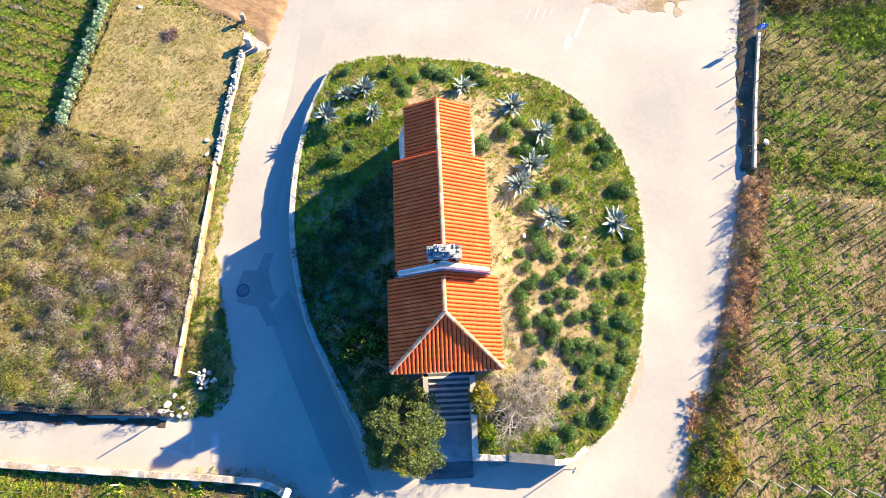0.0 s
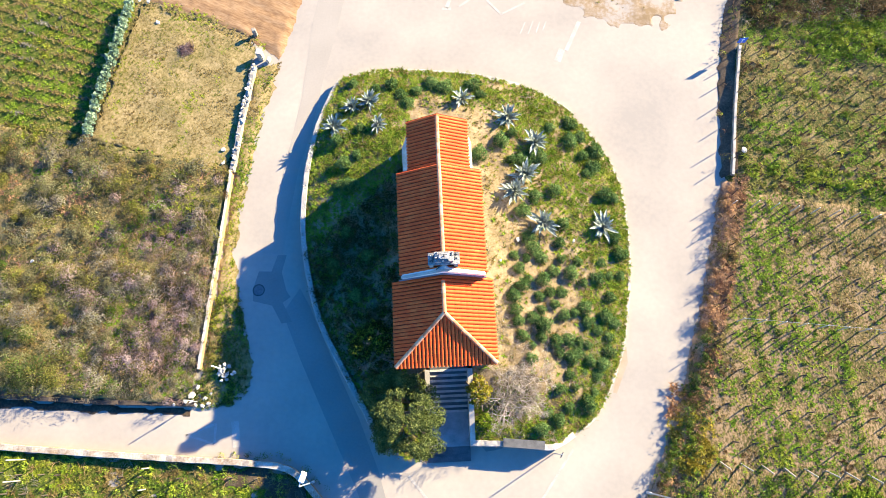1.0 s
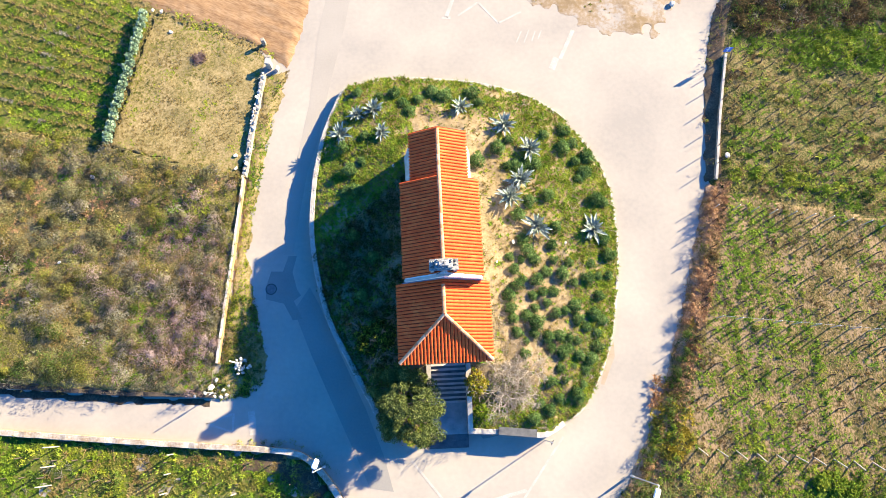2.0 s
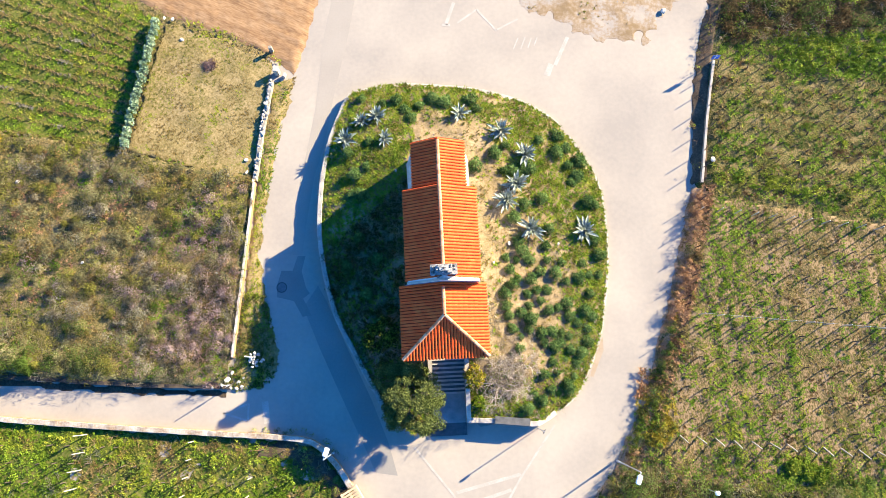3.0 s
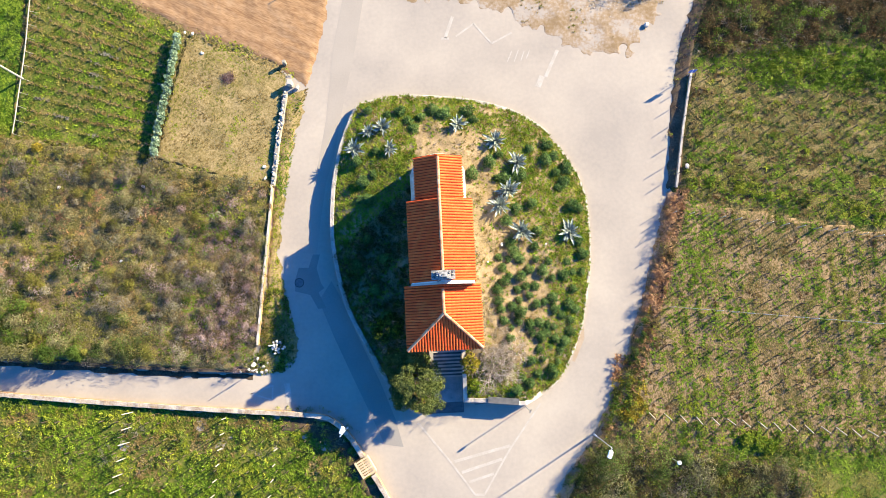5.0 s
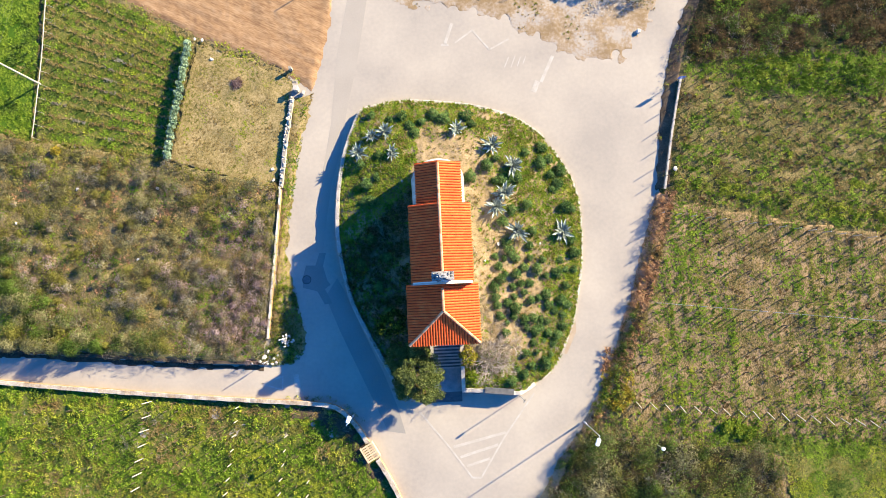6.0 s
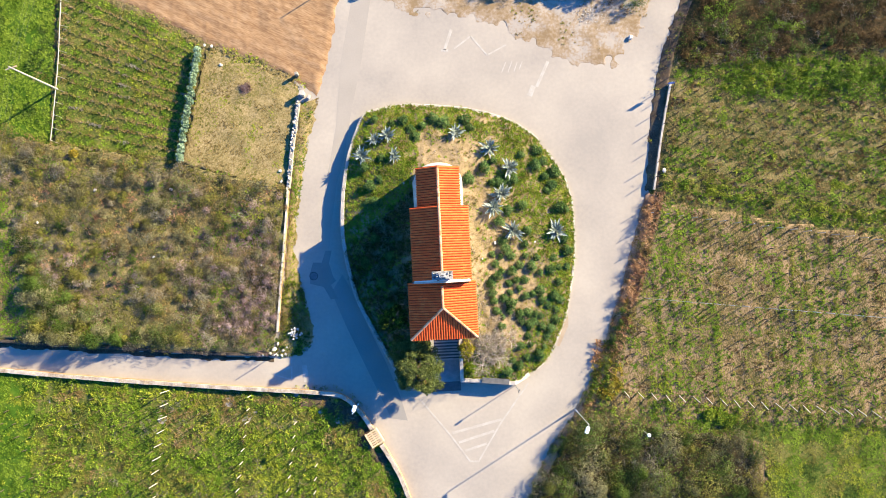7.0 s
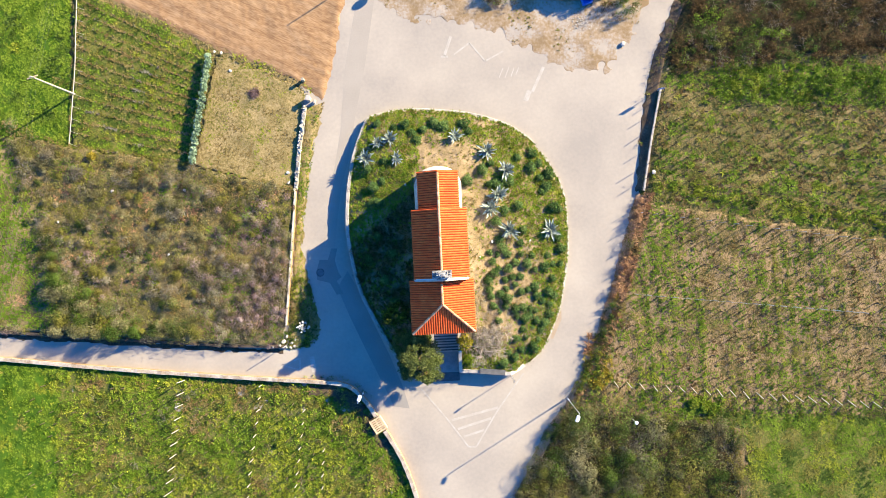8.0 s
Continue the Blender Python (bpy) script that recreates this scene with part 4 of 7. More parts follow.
def tile_shape(length, r0, r1, seg=5):
    """One half-round clay tile, along x, wider at its lower end (x = 0), with thickness."""
    v, f = [], []
    for x, r in ((0.0, r0), (length, r1)):
        for rr in (r, r - 0.006):
            for j in range(seg + 1):
                a = math.pi * j / seg
                v.append((x, math.cos(a) * rr, math.sin(a) * rr * 0.55))
    n = seg + 1
    for j in range(seg):
        f += [(j, j + 1, 2 * n + j + 1), (j, 2 * n + j + 1, 2 * n + j)]
        f += [(4 * n + j, 5 * n + j, 5 * n + j + 1), (4 * n + j, 5 * n + j + 1, 4 * n + j + 1)]
    return np.array(v + v[:2 * n]), np.array(f)


TILE_V, TILE_F = tile_shape(0.47, 0.09, 0.086)
TILE_ME = array_mesh("roof_tile", TILE_V, TILE_F, [M["tile"]])
ROW, COURSE = 0.225, 0.40


def lay_tiles(parent, a, b, eave_dir, up_dir, run, reach, seed, single=False):
    """Rows of clay tiles from the eave corner a. reach(s): how far up the slope a row at s metres along the eave goes: (from, to)."""
    rs = random.Random(seed)
    e, u = Vector(eave_dir).normalized(), Vector(up_dir).normalized()
    n = e.cross(u)
    n = n if n.z > 0 else -n
    side = n.cross(u)
    V, Fc, count = [], [], 0
    rows_n = int(round(run / ROW))
    pitch = run / rows_n
    for i in range(rows_n):
        s = (i + 0.5) * pitch
        lo, hi = reach(s)
        for k in range(int(math.ceil((hi - lo) / COURSE))):
            d = lo - 0.05 + k * COURSE
            if d > hi - 0.08:
                continue
            short = min(1.0, (hi + 0.03 - d) / 0.47)
            tilt = 0.006
            x = (u - n * tilt).normalized()
            zz = side.cross(x).normalized()
            zz = zz if zz.dot(n) > 0 else -zz
            yy = zz.cross(x)
            p = Vector(a) + e * (s + rs.uniform(-0.006, 0.006)) + u * (d + rs.uniform(-0.01, 0.01)) + n * (0.012 + rs.uniform(0, 0.004))
            m = Matrix((x, yy, zz)).transposed().to_4x4()
            m.translation = p
            m = m @ pose(0, 0, 0, 0, 0, rs.uniform(-0.7, 0.7)) @ Matrix.Diagonal((short, 1, 1, 1))
            if single:
                o = new("roof_tile", TILE_ME)
                o.parent, o.matrix_basis = parent, m
            else:
                mm = np.array(m)
                V.append(TILE_V @ mm[:3, :3].T + mm[:3, 3])
                Fc.append(TILE_F + count)
                count += len(TILE_V)
    if V:
        o = new("roof_tiles", array_mesh("roof_tiles", np.concatenate(V), np.concatenate(Fc), [M["tile"]]))
        o.parent = parent
        o["kind"] = "stuff"


def two_slopes(tag, u_w, u_e, uc, v0, v1, eave, ridge, seed):
    for nm, ue in (("west", u_w), ("east", u_e)):
        o = slope("roof_slab", (uc, v0, ridge), (uc, v1, ridge), (ue, v0, eave), (ue, v1, eave), M["shaded_pan"])
        up = Vector((uc - ue, 0, ridge - eave))
        L = up.length
        lay_tiles(o, (ue, v0 + 0.02, eave), None, (0, 1, 0), up, v1 - v0 - 0.04, lambda s, L=L: (0.0, L), seed + (nm == "east"))


def ridge_tiles(line, r=0.125, step=0.36):
    a, b = Vector(line[0]), Vector(line[1])
    d = (b - a).normalized()
    v, f = tile_shape(0.42, r, r * 0.9, 6)
    me = array_mesh("ridge_tile", v, f, [M["ridge"]])
    side = Vector((0, 0, 1)).cross(d).normalized()
    up = d.cross(side)
    for k in range(int((b - a).length / step)):
        m = Matrix((d, side, up)).transposed().to_4x4()
        m.translation = a + d * (k * step) + up * (0.02 + 0.012 * (k % 2))
        o = new("ridge_tile", me)
        o.parent, o.matrix_basis = chapel, m @ pose(0, 0, 0, 0, -2.0, random.uniform(-2, 2))


two_slopes("nave", NW_U, NE_U, NC, N_S - 0.06, N_N, N_EAVE, N_RIDGE, 60)
two_slopes("apse", AW_U, AE_U, AC, N_N - 0.3, A_N, A_EAVE, A_RIDGE, 64)
ridge_tiles(((NC, N_S + 0.6, N_RIDGE + 0.06), (NC, N_N + 0.05, N_RIDGE + 0.06)))
ridge_tiles(((AC, N_N, A_RIDGE + 0.05), (AC, A_N + 0.03, A_RIDGE + 0.05)))
ridge_tiles(((PC, 0.05, P_RIDGE + 0.06), (PC, N_S - 0.25, P_RIDGE + 0.06)))
ridge_tiles(((PW_U + 0.02, P_S + 0.03, P_EAVE + 0.06), (PC, 0.02, P_RIDGE + 0.08)), 0.115)
ridge_tiles(((PE_U - 0.02, P_S + 0.03, P_EAVE + 0.06), (PC, 0.02, P_RIDGE + 0.08)), 0.115)

# porch roof with its hip
for nm_, ue_ in (("west", PW_U), ("east", PE_U)):
    slab_ = slope("roof_slab", (PC, 0.0, P_RIDGE), (PC, P_N - 0.16, P_RIDGE), (ue_, P_S, P_EAVE), (ue_, P_N - 0.16, P_EAVE), M["shaded_pan"])
    up_ = Vector((PC - ue_, 0, P_RIDGE - P_EAVE))
    lay_tiles(slab_, (ue_, P_S + 0.02, P_EAVE), None, (0, 1, 0), up_, P_N - 0.18 - P_S, lambda s, L=up_.length: (0.0, L * min(1.0, s / -P_S)), 70, single=(nm_ == "east"))
hip = slope("roof_slab", (PC, 0.0, P_RIDGE), (PC, 0.0, P_RIDGE), (PW_U, P_S, P_EAVE), (PE_U, P_S, P_EAVE), M["shaded_pan"])
up_ = Vector((0, -P_S, P_RIDGE - P_EAVE))
lay_tiles(hip, (PW_U, P_S, P_EAVE), None, (1, 0, 0), up_, PE_U - PW_U, lambda s, L=up_.length: (0.0, L * min(s / (PC - PW_U), (PE_U - PW_U - s) / (PE_U - PC))), 72, single=True)

# bell gable on the front gable's peak: a base with two openings, a smaller tier, a cap
bell_gable = new("bell_gable")
bell_gable.parent = chapel
bell_gable.location = (NC + 0.02, N_S + 0.42, 0)


def with_arches(name, half, z0, z1, depth, openings):
    bm = bmesh.new()
    xs = [-half] + [c for o in openings for c in (o[0] - o[1], o[0] + o[1])] + [half]
    for i in range(0, len(xs) - 1, 2):
        box(bm, (xs[i], -depth / 2, z0), (xs[i + 1], depth / 2, z1))
    for c, w, h in openings:
        n = 8
        top = [(c - w, z1), (c - w, z0 + h - w)] + [(c - w * math.cos(math.pi * k / n), z0 + h - w + w * math.sin(math.pi * k / n)) for k in range(1, n)] + [(c + w, z0 + h - w), (c + w, z1)]
        prism(bm, top, lambda a, b: (a, -depth / 2 + 0.001, b), lambda a, b: (a, depth / 2 - 0.001, b))
    return part(name, bm, M["old_stone"], bell_gable)


with_arches("lower_tier", 0.82, 6.9, 7.75, 0.6, [(-0.38, 0.22, 0.72), (0.38, 0.22, 0.72)])
bm = bmesh.new()
box(bm, (-0.9, -0.36, 7.752), (0.9, 0.36, 7.86), bevel=0.02)
part("cornice", bm, M["old_stone"], bell_gable)
with_arches("upper_tier", 0.5, 7.862, 8.2, 0.5, [(0.0, 0.16, 0.3)])
bm = bmesh.new()
box(bm, (-0.56, -0.3, 8.202), (0.56, 0.3, 8.27), bevel=0.02)
box(bm, (-0.32, -0.2, 8.27), (0.32, 0.2, 8.4), bevel=0.04)
part("cap", bm, M["old_stone"], bell_gable)
rs_ = random.Random(90)
joined_stones("rough_top", [(rs_.uniform(-0.5, 0.5), rs_.uniform(-0.22, 0.22), 8.28 + rs_.uniform(-0.02, 0.05), rs_.uniform(0.1, 0.22)) for k in range(26)] + [(s * rs_.uniform(0.55, 0.85), rs_.uniform(-0.25, 0.25), 7.9, rs_.uniform(0.1, 0.2)) for k in range(8) for s in (-1, 1)], M["old_stone"], 91, bell_gable)


def bell(c, r, z):
    bm = bmesh.new()
    prof = [(0.25, 0.0), (0.55, -0.15), (0.62, -0.6), (0.8, -0.95), (1.0, -1.2)]
    tube(bm, [(0, 0, z + p[1] * r) for p in prof], [p[0] * r for p in prof], 12)
    o = part("bell", bm, M["bronze"], bell_gable, "weathered bronze bell", True)
    o.location = (c, 0, 0)
    bm = bmesh.new()
    tube(bm, [(-r * 1.2, 0, z + 0.05), (r * 1.2, 0, z + 0.05)], [0.035, 0.035], 6)
    part("yoke", bm, M["iron"], o)


bell(-0.38, 0.2, 7.5)
bell(0.38, 0.2, 7.5)
bell(0.0, 0.12, 8.08)
bm = bmesh.new()
tube(bm, [(0, 0, 8.38), (0, 0, 8.8)], [0.025, 0.02], 6)
tube(bm, [(-0.16, 0, 8.66), (0.16, 0, 8.66)], [0.018, 0.018], 6)
part("cross", bm, M["iron"], bell_gable, "small iron cross")
bm = bmesh.new()
tube(bm, [(-0.45, -0.45, 7.2), (-0.1, -0.33, 7.7)], [0.03, 0.03], 5)
part("bracket", bm, M["iron"], bell_gable)

# ---- front steps ----
stairs = tagged(empty("front_stairs", CHURCH @ pose(0.15, 0, 0)), "grey stone stairs with a landing up to the chapel porch", "stairs")
ST_W, ST_E = -1.15, 1.2
y_, z_ = -8.33, 0.0
for i in range(2):
    bm = bmesh.new()
    box(bm, (ST_W - 0.35 + 0.12 * i, y_, 0.0 if i == 0 else 0.02), (ST_E + 0.02, y_ + 0.46 + 0.6 * (1 - i) - 0.004, z_ + 0.17), bevel=0.015)
    part("step", bm, M["dark_step"], stairs)
    y_, z_ = y_ + 0.46, z_ + 0.17
bm = bmesh.new()
box(bm, (ST_W + 0.3, y_ - 0.0, 0.03), (ST_E, y_ + 2.15, z_ + 0.02), bevel=0.01)
part("landing", bm, M["step"], stairs, "flat concrete landing with cracks")
bm = bmesh.new()
box(bm, (ST_W - 0.2, y_ - 0.0, 0.03), (ST_W + 0.298, y_ + 2.15, z_ + 0.045), bevel=0.01)
part("landing_edge", bm, M["coping"], stairs, "pale concrete strip beside the landing")
y_ += 2.15
N_STEP = 9
rise, tread = (FLOOR_Z - z_) / (N_STEP + 0.0), (P_S + 0.3 - y_) / N_STEP
# each step: a dark tread with a pale strip along its front edge
for i in range(N_STEP):
    z_ += rise
    bm = bmesh.new()
    wob_ = random.uniform(-0.012, 0.012)
    box(bm, (ST_W, y_ - 0.05 + wob_, z_ - 0.065), (ST_E - 0.02, y_ + tread + 0.04, z_ + wob_ * 0.5), bevel=0.016)
    step_ = part("step", bm, M["dark_step"], stairs)
    bm = bmesh.new()
    box(bm, (ST_W + 0.004, y_ - 0.056 + wob_, z_ - 0.07), (ST_E - 0.024, y_ + 0.1 + 1.5 * wob_, z_ + 0.006 + wob_ * 0.5), bevel=0.012)
    part("nosing", bm, M["coping"], step_, "pale nosing strip")
    bm = bmesh.new()
    box(bm, (ST_W + 0.01, y_ + 0.03, z_ - rise - 0.3), (ST_E - 0.03, y_ + tread + 0.02, z_ - 0.066))
    part("riser", bm, M["step"], step_)
    y_ += tread
for u0, u1 in ((ST_E, ST_E + 0.32), (ST_W - 0.3, ST_W - 0.004)):
    bm = bmesh.new()
    v0 = -7.35 if u0 > 0 else -5.2
    prism(bm, [(v0, 0.0), (-2.75, 0.0), (-2.75, 2.2), (-4.3, 2.02), (v0, 1.06 if u0 > 0 else 1.3)], lambda a, b: (u0, a, b), lambda a, b: (u1, a, b))
    part("side_wall", bm, M["coping"] if u0 > 0 else M["mortar"], stairs)


# ---- plants of the mound ----
def agave_leaf(seed):
    rs = random.Random(seed)
    bm = bmesh.new()
    n, rows = 6, []
    for i in range(n + 1):
        t = i / n
        w = 0.105 * (0.75 + 1.1 * t - 1.85 * t * t) + 0.004
        z = 0.62 * t - 0.30 * t * t * rs.uniform(0.8, 1.3)
        x = 0.8 * t
        rows.append([bm.verts.new(p) for p in ((x, -w, z + w * 0.45), (x, 0, z), (x, w, z + w * 0.45), (x, 0, z - 0.03 * (1 - t)))])
    for a, b in zip(rows, rows[1:]):
        for j in range(4):
            bm.faces.new((a[j], b[j], b[(j + 1) % 4], a[(j + 1) % 4]))
    bmesh.ops.recalc_face_normals(bm, faces=bm.faces)
    me = bpy.data.meshes.new("leaf")
    bm.to_mesh(me)
    bm.free()
    me.materials.append(M["agave"])
    return me


AGAVE_LEAVES = [agave_leaf(i) for i in range(5)]


def agave(x, y, size, seed):
    rs = random.Random(seed)
    z = float(mound_z(x, y))
    top = tagged(empty("agave", pose(x, y, z - 0.02, rs.uniform(-8, 8), rs.uniform(-8, 8), rs.uniform(0, 360))), "blue-grey agave rosette of pointed leaves on the mound", "agave", "agaves")
    bm = bmesh.new()
    tube(bm, [(0, 0, 0), (0, 0, 0.12 * size), (0, 0, 0.3 * size)], [0.1 * size, 0.12 * size, 0.03 * size], 8)
    part("heart", bm, M["agave"], top)
    n = 58
    for i in range(n):
        t = i / n
        o = new("leaf", AGAVE_LEAVES[rs.randrange(5)])
        o.parent = top
        s = size * (1.5 - 0.6 * t) * rs.uniform(0.6, 1.2)
        o.matrix_basis = pose(0, 0, 0.06 + 0.1 * t * size, 0, 6 - 74 * t + rs.uniform(-16, 16), i * 137.5 + rs.uniform(-25, 25)) @ Matrix.Diagonal((s, s * 0.95, s, 1))


for i_, (x_, y_, s_) in enumerate(((-4.5, 22.8, 1.25), (-6.9, 20.9, 1.25), (-5.7, 22.4, 0.95), (-3.8, 20.8, 0.95), (2.0, 23.1, 1.05), (5.2, 21.6, 1.2), (7.1, 19.7, 1.25), (6.3, 17.2, 1.25), (5.6, 15.9, 1.15), (7.5, 13.8, 1.35), (11.6, 13.8, 1.15))):
    agave(x_, y_, s_ * (0.66 if x_ < 0 else 0.78), 300 + i_)


def shrub_mesh(seed, light):
    """A round, slightly lumpy cushion of many narrow leaves."""
    rs = np.random.RandomState(seed)
    n = 1100
    a, r = rs.uniform(0, 2 * math.pi, n), np.sqrt(rs.rand(n))
    wob = 1 + 0.13 * np.sin(3 * a + seed) + 0.09 * np.sin(5 * a + 2 * seed)
    c = np.stack([np.cos(a) * r * 0.5 * wob, np.sin(a) * r * 0.5 * wob, np.sqrt(1.03 - r ** 2) * 0.5], 1) * rs.uniform(0.8, 1.16, (n, 1))
    v, f = leaves(rs, c, np.full(n, 0.036), 0.3, 4.2, c / np.linalg.norm(c, axis=1)[:, None] * 0.45)
    # sunny side painted in: paler tips on top, more of them towards +x
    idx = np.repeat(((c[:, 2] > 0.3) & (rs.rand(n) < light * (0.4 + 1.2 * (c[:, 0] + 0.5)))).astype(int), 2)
    return array_mesh("foliage", v, f, [M["shrub"], M["shrub_lit_tip"]], idx)


SHRUBS = [shrub_mesh(400 + i, 0.35) for i in range(5)]
shrub_count = 0


def shrub(x, y, size):
    global shrub_count
    rs = random.Random(shrub_count * 7 + 3)
    shrub_count += 1
    m = pose(x, y, float(mound_z(x, y)) - 0.03, 0, 0, rs.uniform(0, 360)) @ Matrix.Diagonal((size * rs.uniform(0.9, 1.15), size * rs.uniform(0.9, 1.15), size * rs.uniform(0.8, 1.1), 1))
    top = tagged(empty("spurge_shrub", m), "rounded dark green spurge cushion on dry soil", "shrub", "shrubs on the mound")
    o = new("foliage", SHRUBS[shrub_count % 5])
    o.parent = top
    bm = bmesh.new()
    for k in range(5):
        b = rs.uniform(0, 6.28)
        tube(bm, [(0, 0, -0.03), (math.cos(b) * 0.12, math.sin(b) * 0.12, 0.16), (math.cos(b) * 0.3, math.sin(b) * 0.3, 0.4)], [0.02, 0.015, 0.006], 4)
    part("stems", bm, M["bark"], top)


SHRUBS_A = [(5.4, 11.5), (5.7, 10.6), (6.7, 12.0), (7.2, 11.4), (6.3, 9.9), (5.9, 9.5), (7.3, 9.9), (7.7, 9.1), (7.0, 8.8), (5.3, 8.8), (5.4, 7.9), (7.1, 7.9), (6.5, 7.4), (7.2, 6.9), (5.8, 6.2), (8.6, 11.4), (8.0, 10.5), (9.2, 10.4), (9.7, 11.2), (10.0, 9.8), (11.0, 10.1), (12.7, 11.9), (12.6, 10.4), (11.8, 8.9), (10.0, 8.1)]
SHRUBS_B = [(10.2, 7.2), (9.3, 7.8), (8.6, 7.6), (11.4, 7.6), (12.0, 7.2), (10.8, 6.7), (8.8, 6.0), (8.0, 5.9), (9.5, 5.9), (10.1, 5.7), (11.5, 5.3), (9.0, 4.9), (8.2, 5.2), (10.2, 4.7), (11.0, 4.5), (10.6, 3.8), (8.8, 3.8), (8.1, 2.9), (9.9, 2.1), (8.7, 1.8), (7.4, 1.4), (8.0, 1.0), (6.9, 0.4), (10.1, 1.7), (8.0, 8.3), (9.4, 5.2)]
SHRUBS_C = [(5.5, 20.4), (4.7, 19.7), (5.4, 18.3), (6.1, 18.3), (6.9, 18.6), (7.4, 18.7), (8.3, 16.2), (6.9, 15.7), (9.6, 20.1), (10.4, 20.5), (9.7, 21.5), (10.5, 19.0), (11.4, 19.4), (10.7, 17.6), (11.9, 16.1), (12.5, 15.9), (6.1, 14.6), (6.4, 12.8), (8.8, 13.8), (12.3, 13.1), (8.5, 12.5), (11.2, 18.2), (8.2, 21.0), (3.2, 18.6)]
SHRUBS_D = [(-5.8, 24.4), (-3.0, 24.3), (-4.1, 24.0), (0.8, 24.1), (-1.2, 23.8), (-0.1, 24.5), (-2.3, 23.4), (-1.8, 22.7), (-6.7, 19.8), (-5.0, 20.6), (-6.1, 18.0), (-6.3, 16.5), (-5.5, 16.4), (-5.2, 18.6), (2.9, 24.4), (3.4, 23.6), (-3.8, 6.6), (-4.7, 5.4), (-4.2, 11.4), (-5.6, 13.0), (-4.9, 8.8), (-6.5, 10.8)]
more_, rs_ = [], random.Random(77)
while len(more_) < 12:
    x_, y_ = rs_.uniform(5.4, 12.4), rs_.uniform(0.8, 11.5)
    if inside(ISLAND, np.array([x_ + 0.6]), np.array([y_ - 0.5]))[0] and all(math.hypot(x_ - a, y_ - b) > 0.72 for a, b in SHRUBS_A + SHRUBS_B + more_) and math.hypot(x_ - 5.2, y_ - 2.6) > 2.4:
        more_.append((x_, y_))
for i_, (x_, y_) in enumerate(more_):
    shrub(x_, y_, 0.5 + 0.3 * math.sin(i_ * 1.9) ** 2)
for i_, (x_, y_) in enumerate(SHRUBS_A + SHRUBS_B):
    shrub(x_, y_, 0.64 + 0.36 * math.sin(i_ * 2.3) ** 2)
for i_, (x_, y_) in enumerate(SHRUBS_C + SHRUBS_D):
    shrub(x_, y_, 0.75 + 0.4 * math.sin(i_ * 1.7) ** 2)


# ---- trees ----
def limbs(bm, p, d, length, radius, depth, rs, ends, spread=0.7, droop=0.0, seg=5):
    q = p + d * length
    mid = (p + q) / 2 + Vector((rs.uniform(-1, 1), rs.uniform(-1, 1), rs.uniform(-0.5, 0.5))) * length * 0.1
    tube(bm, [p, mid, q], [radius, radius * 0.85, radius * 0.68], seg, caps=depth == 0)
    if depth == 0:
        ends.append(q)
        return
    for k in range(rs.choice((2, 3, 3))):
        nd = (d + Vector((rs.uniform(-1, 1), rs.uniform(-1, 1), rs.uniform(-0.55, 0.6) - droop)) * spread).normalized()
        limbs(bm, q, nd, length * rs.uniform(0.62, 0.85), radius * 0.62, depth - 1, rs, ends, spread, droop, seg)
    if depth == 1:
        ends.append(q)


def leafy_tree(name, x, y, z, height, radius, mats, label, seed, count=26000, leaf=0.085, squash=0.8):
    rs = random.Random(seed)
    top = tagged(empty(name, pose(x, y, z)), label, "tree")
    bm, ends = bmesh.new(), []
    for k in range(4):
        b = k * 1.6 + rs.uniform(-0.4, 0.4)
        limbs(bm, Vector((0.05 * math.cos(b), 0.05 * math.sin(b), 0)), Vector((math.cos(b) * 0.55, math.sin(b) * 0.55, 1)).normalized(), height * 0.36, 0.09, 3, rs, ends, 0.8)
    part("trunk", bm, M["bark"], top)
    nr = np.random.RandomState(seed)
    clump = 150
    a, u = nr.uniform(0, 2 * math.pi, clump), nr.uniform(-0.25, 1, clump)
    rr = np.sqrt(np.clip(1 - u * u, 0, 1)) * nr.uniform(0.55, 1.12, clump) * (1 + 0.14 * np.sin(2 * a + seed) + 0.10 * np.sin(5 * a))
    cc = np.stack([np.cos(a) * rr * radius, np.sin(a) * rr * radius, height - radius * squash * 1.05 + u * radius * squash * nr.uniform(0.8, 1.05, clump)], 1)
    cr = radius * nr.uniform(0.09, 0.22, clump)
    who = nr.randint(0, clump, count)
    off = nr.normal(0, 1, (count, 3))
    off /= np.linalg.norm(off, axis=1)[:, None]
    off *= (nr.rand(count) ** 0.4)[:, None]
    c = cc[who] + off * cr[who][:, None] * [1, 1, 0.8]
    v, f = leaves(nr, c, np.full(count, leaf), up=0.3)
    # second material tops each clump: a sunlit highlight put into the colour
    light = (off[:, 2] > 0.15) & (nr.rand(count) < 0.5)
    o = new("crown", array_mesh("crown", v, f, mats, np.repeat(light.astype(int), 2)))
    o.parent = top
    return top


leafy_tree("evergreen_tree", -1.75, 1.35, float(mound_z(-1.75, 1.35)) - 0.05, 3.4, 2.35, [M["tree_leaf"], M["tree_leaf_lit"]], "dense evergreen tree with olive-green leaves beside the stairs", 500, 42000, 0.07)


def bare_tree(x, y, height, seed, label):
    rs = random.Random(seed)
    z = float(mound_z(x, y)) - 0.05
    top = tagged(empty("bare_tree", pose(x, y, z)), label, "tree")
    bm = bmesh.new()
    for k in range(6):
        b = k * 1.05 + rs.uniform(-0.3, 0.3)
        limbs(bm, Vector((0, 0, 0)), Vector((math.cos(b), math.sin(b), 0.9)).normalized(), height * 0.32, 0.03, 5, rs, [], 0.85, 0.03, 4)
    part("branch_crown", bm, M["bare"], top)


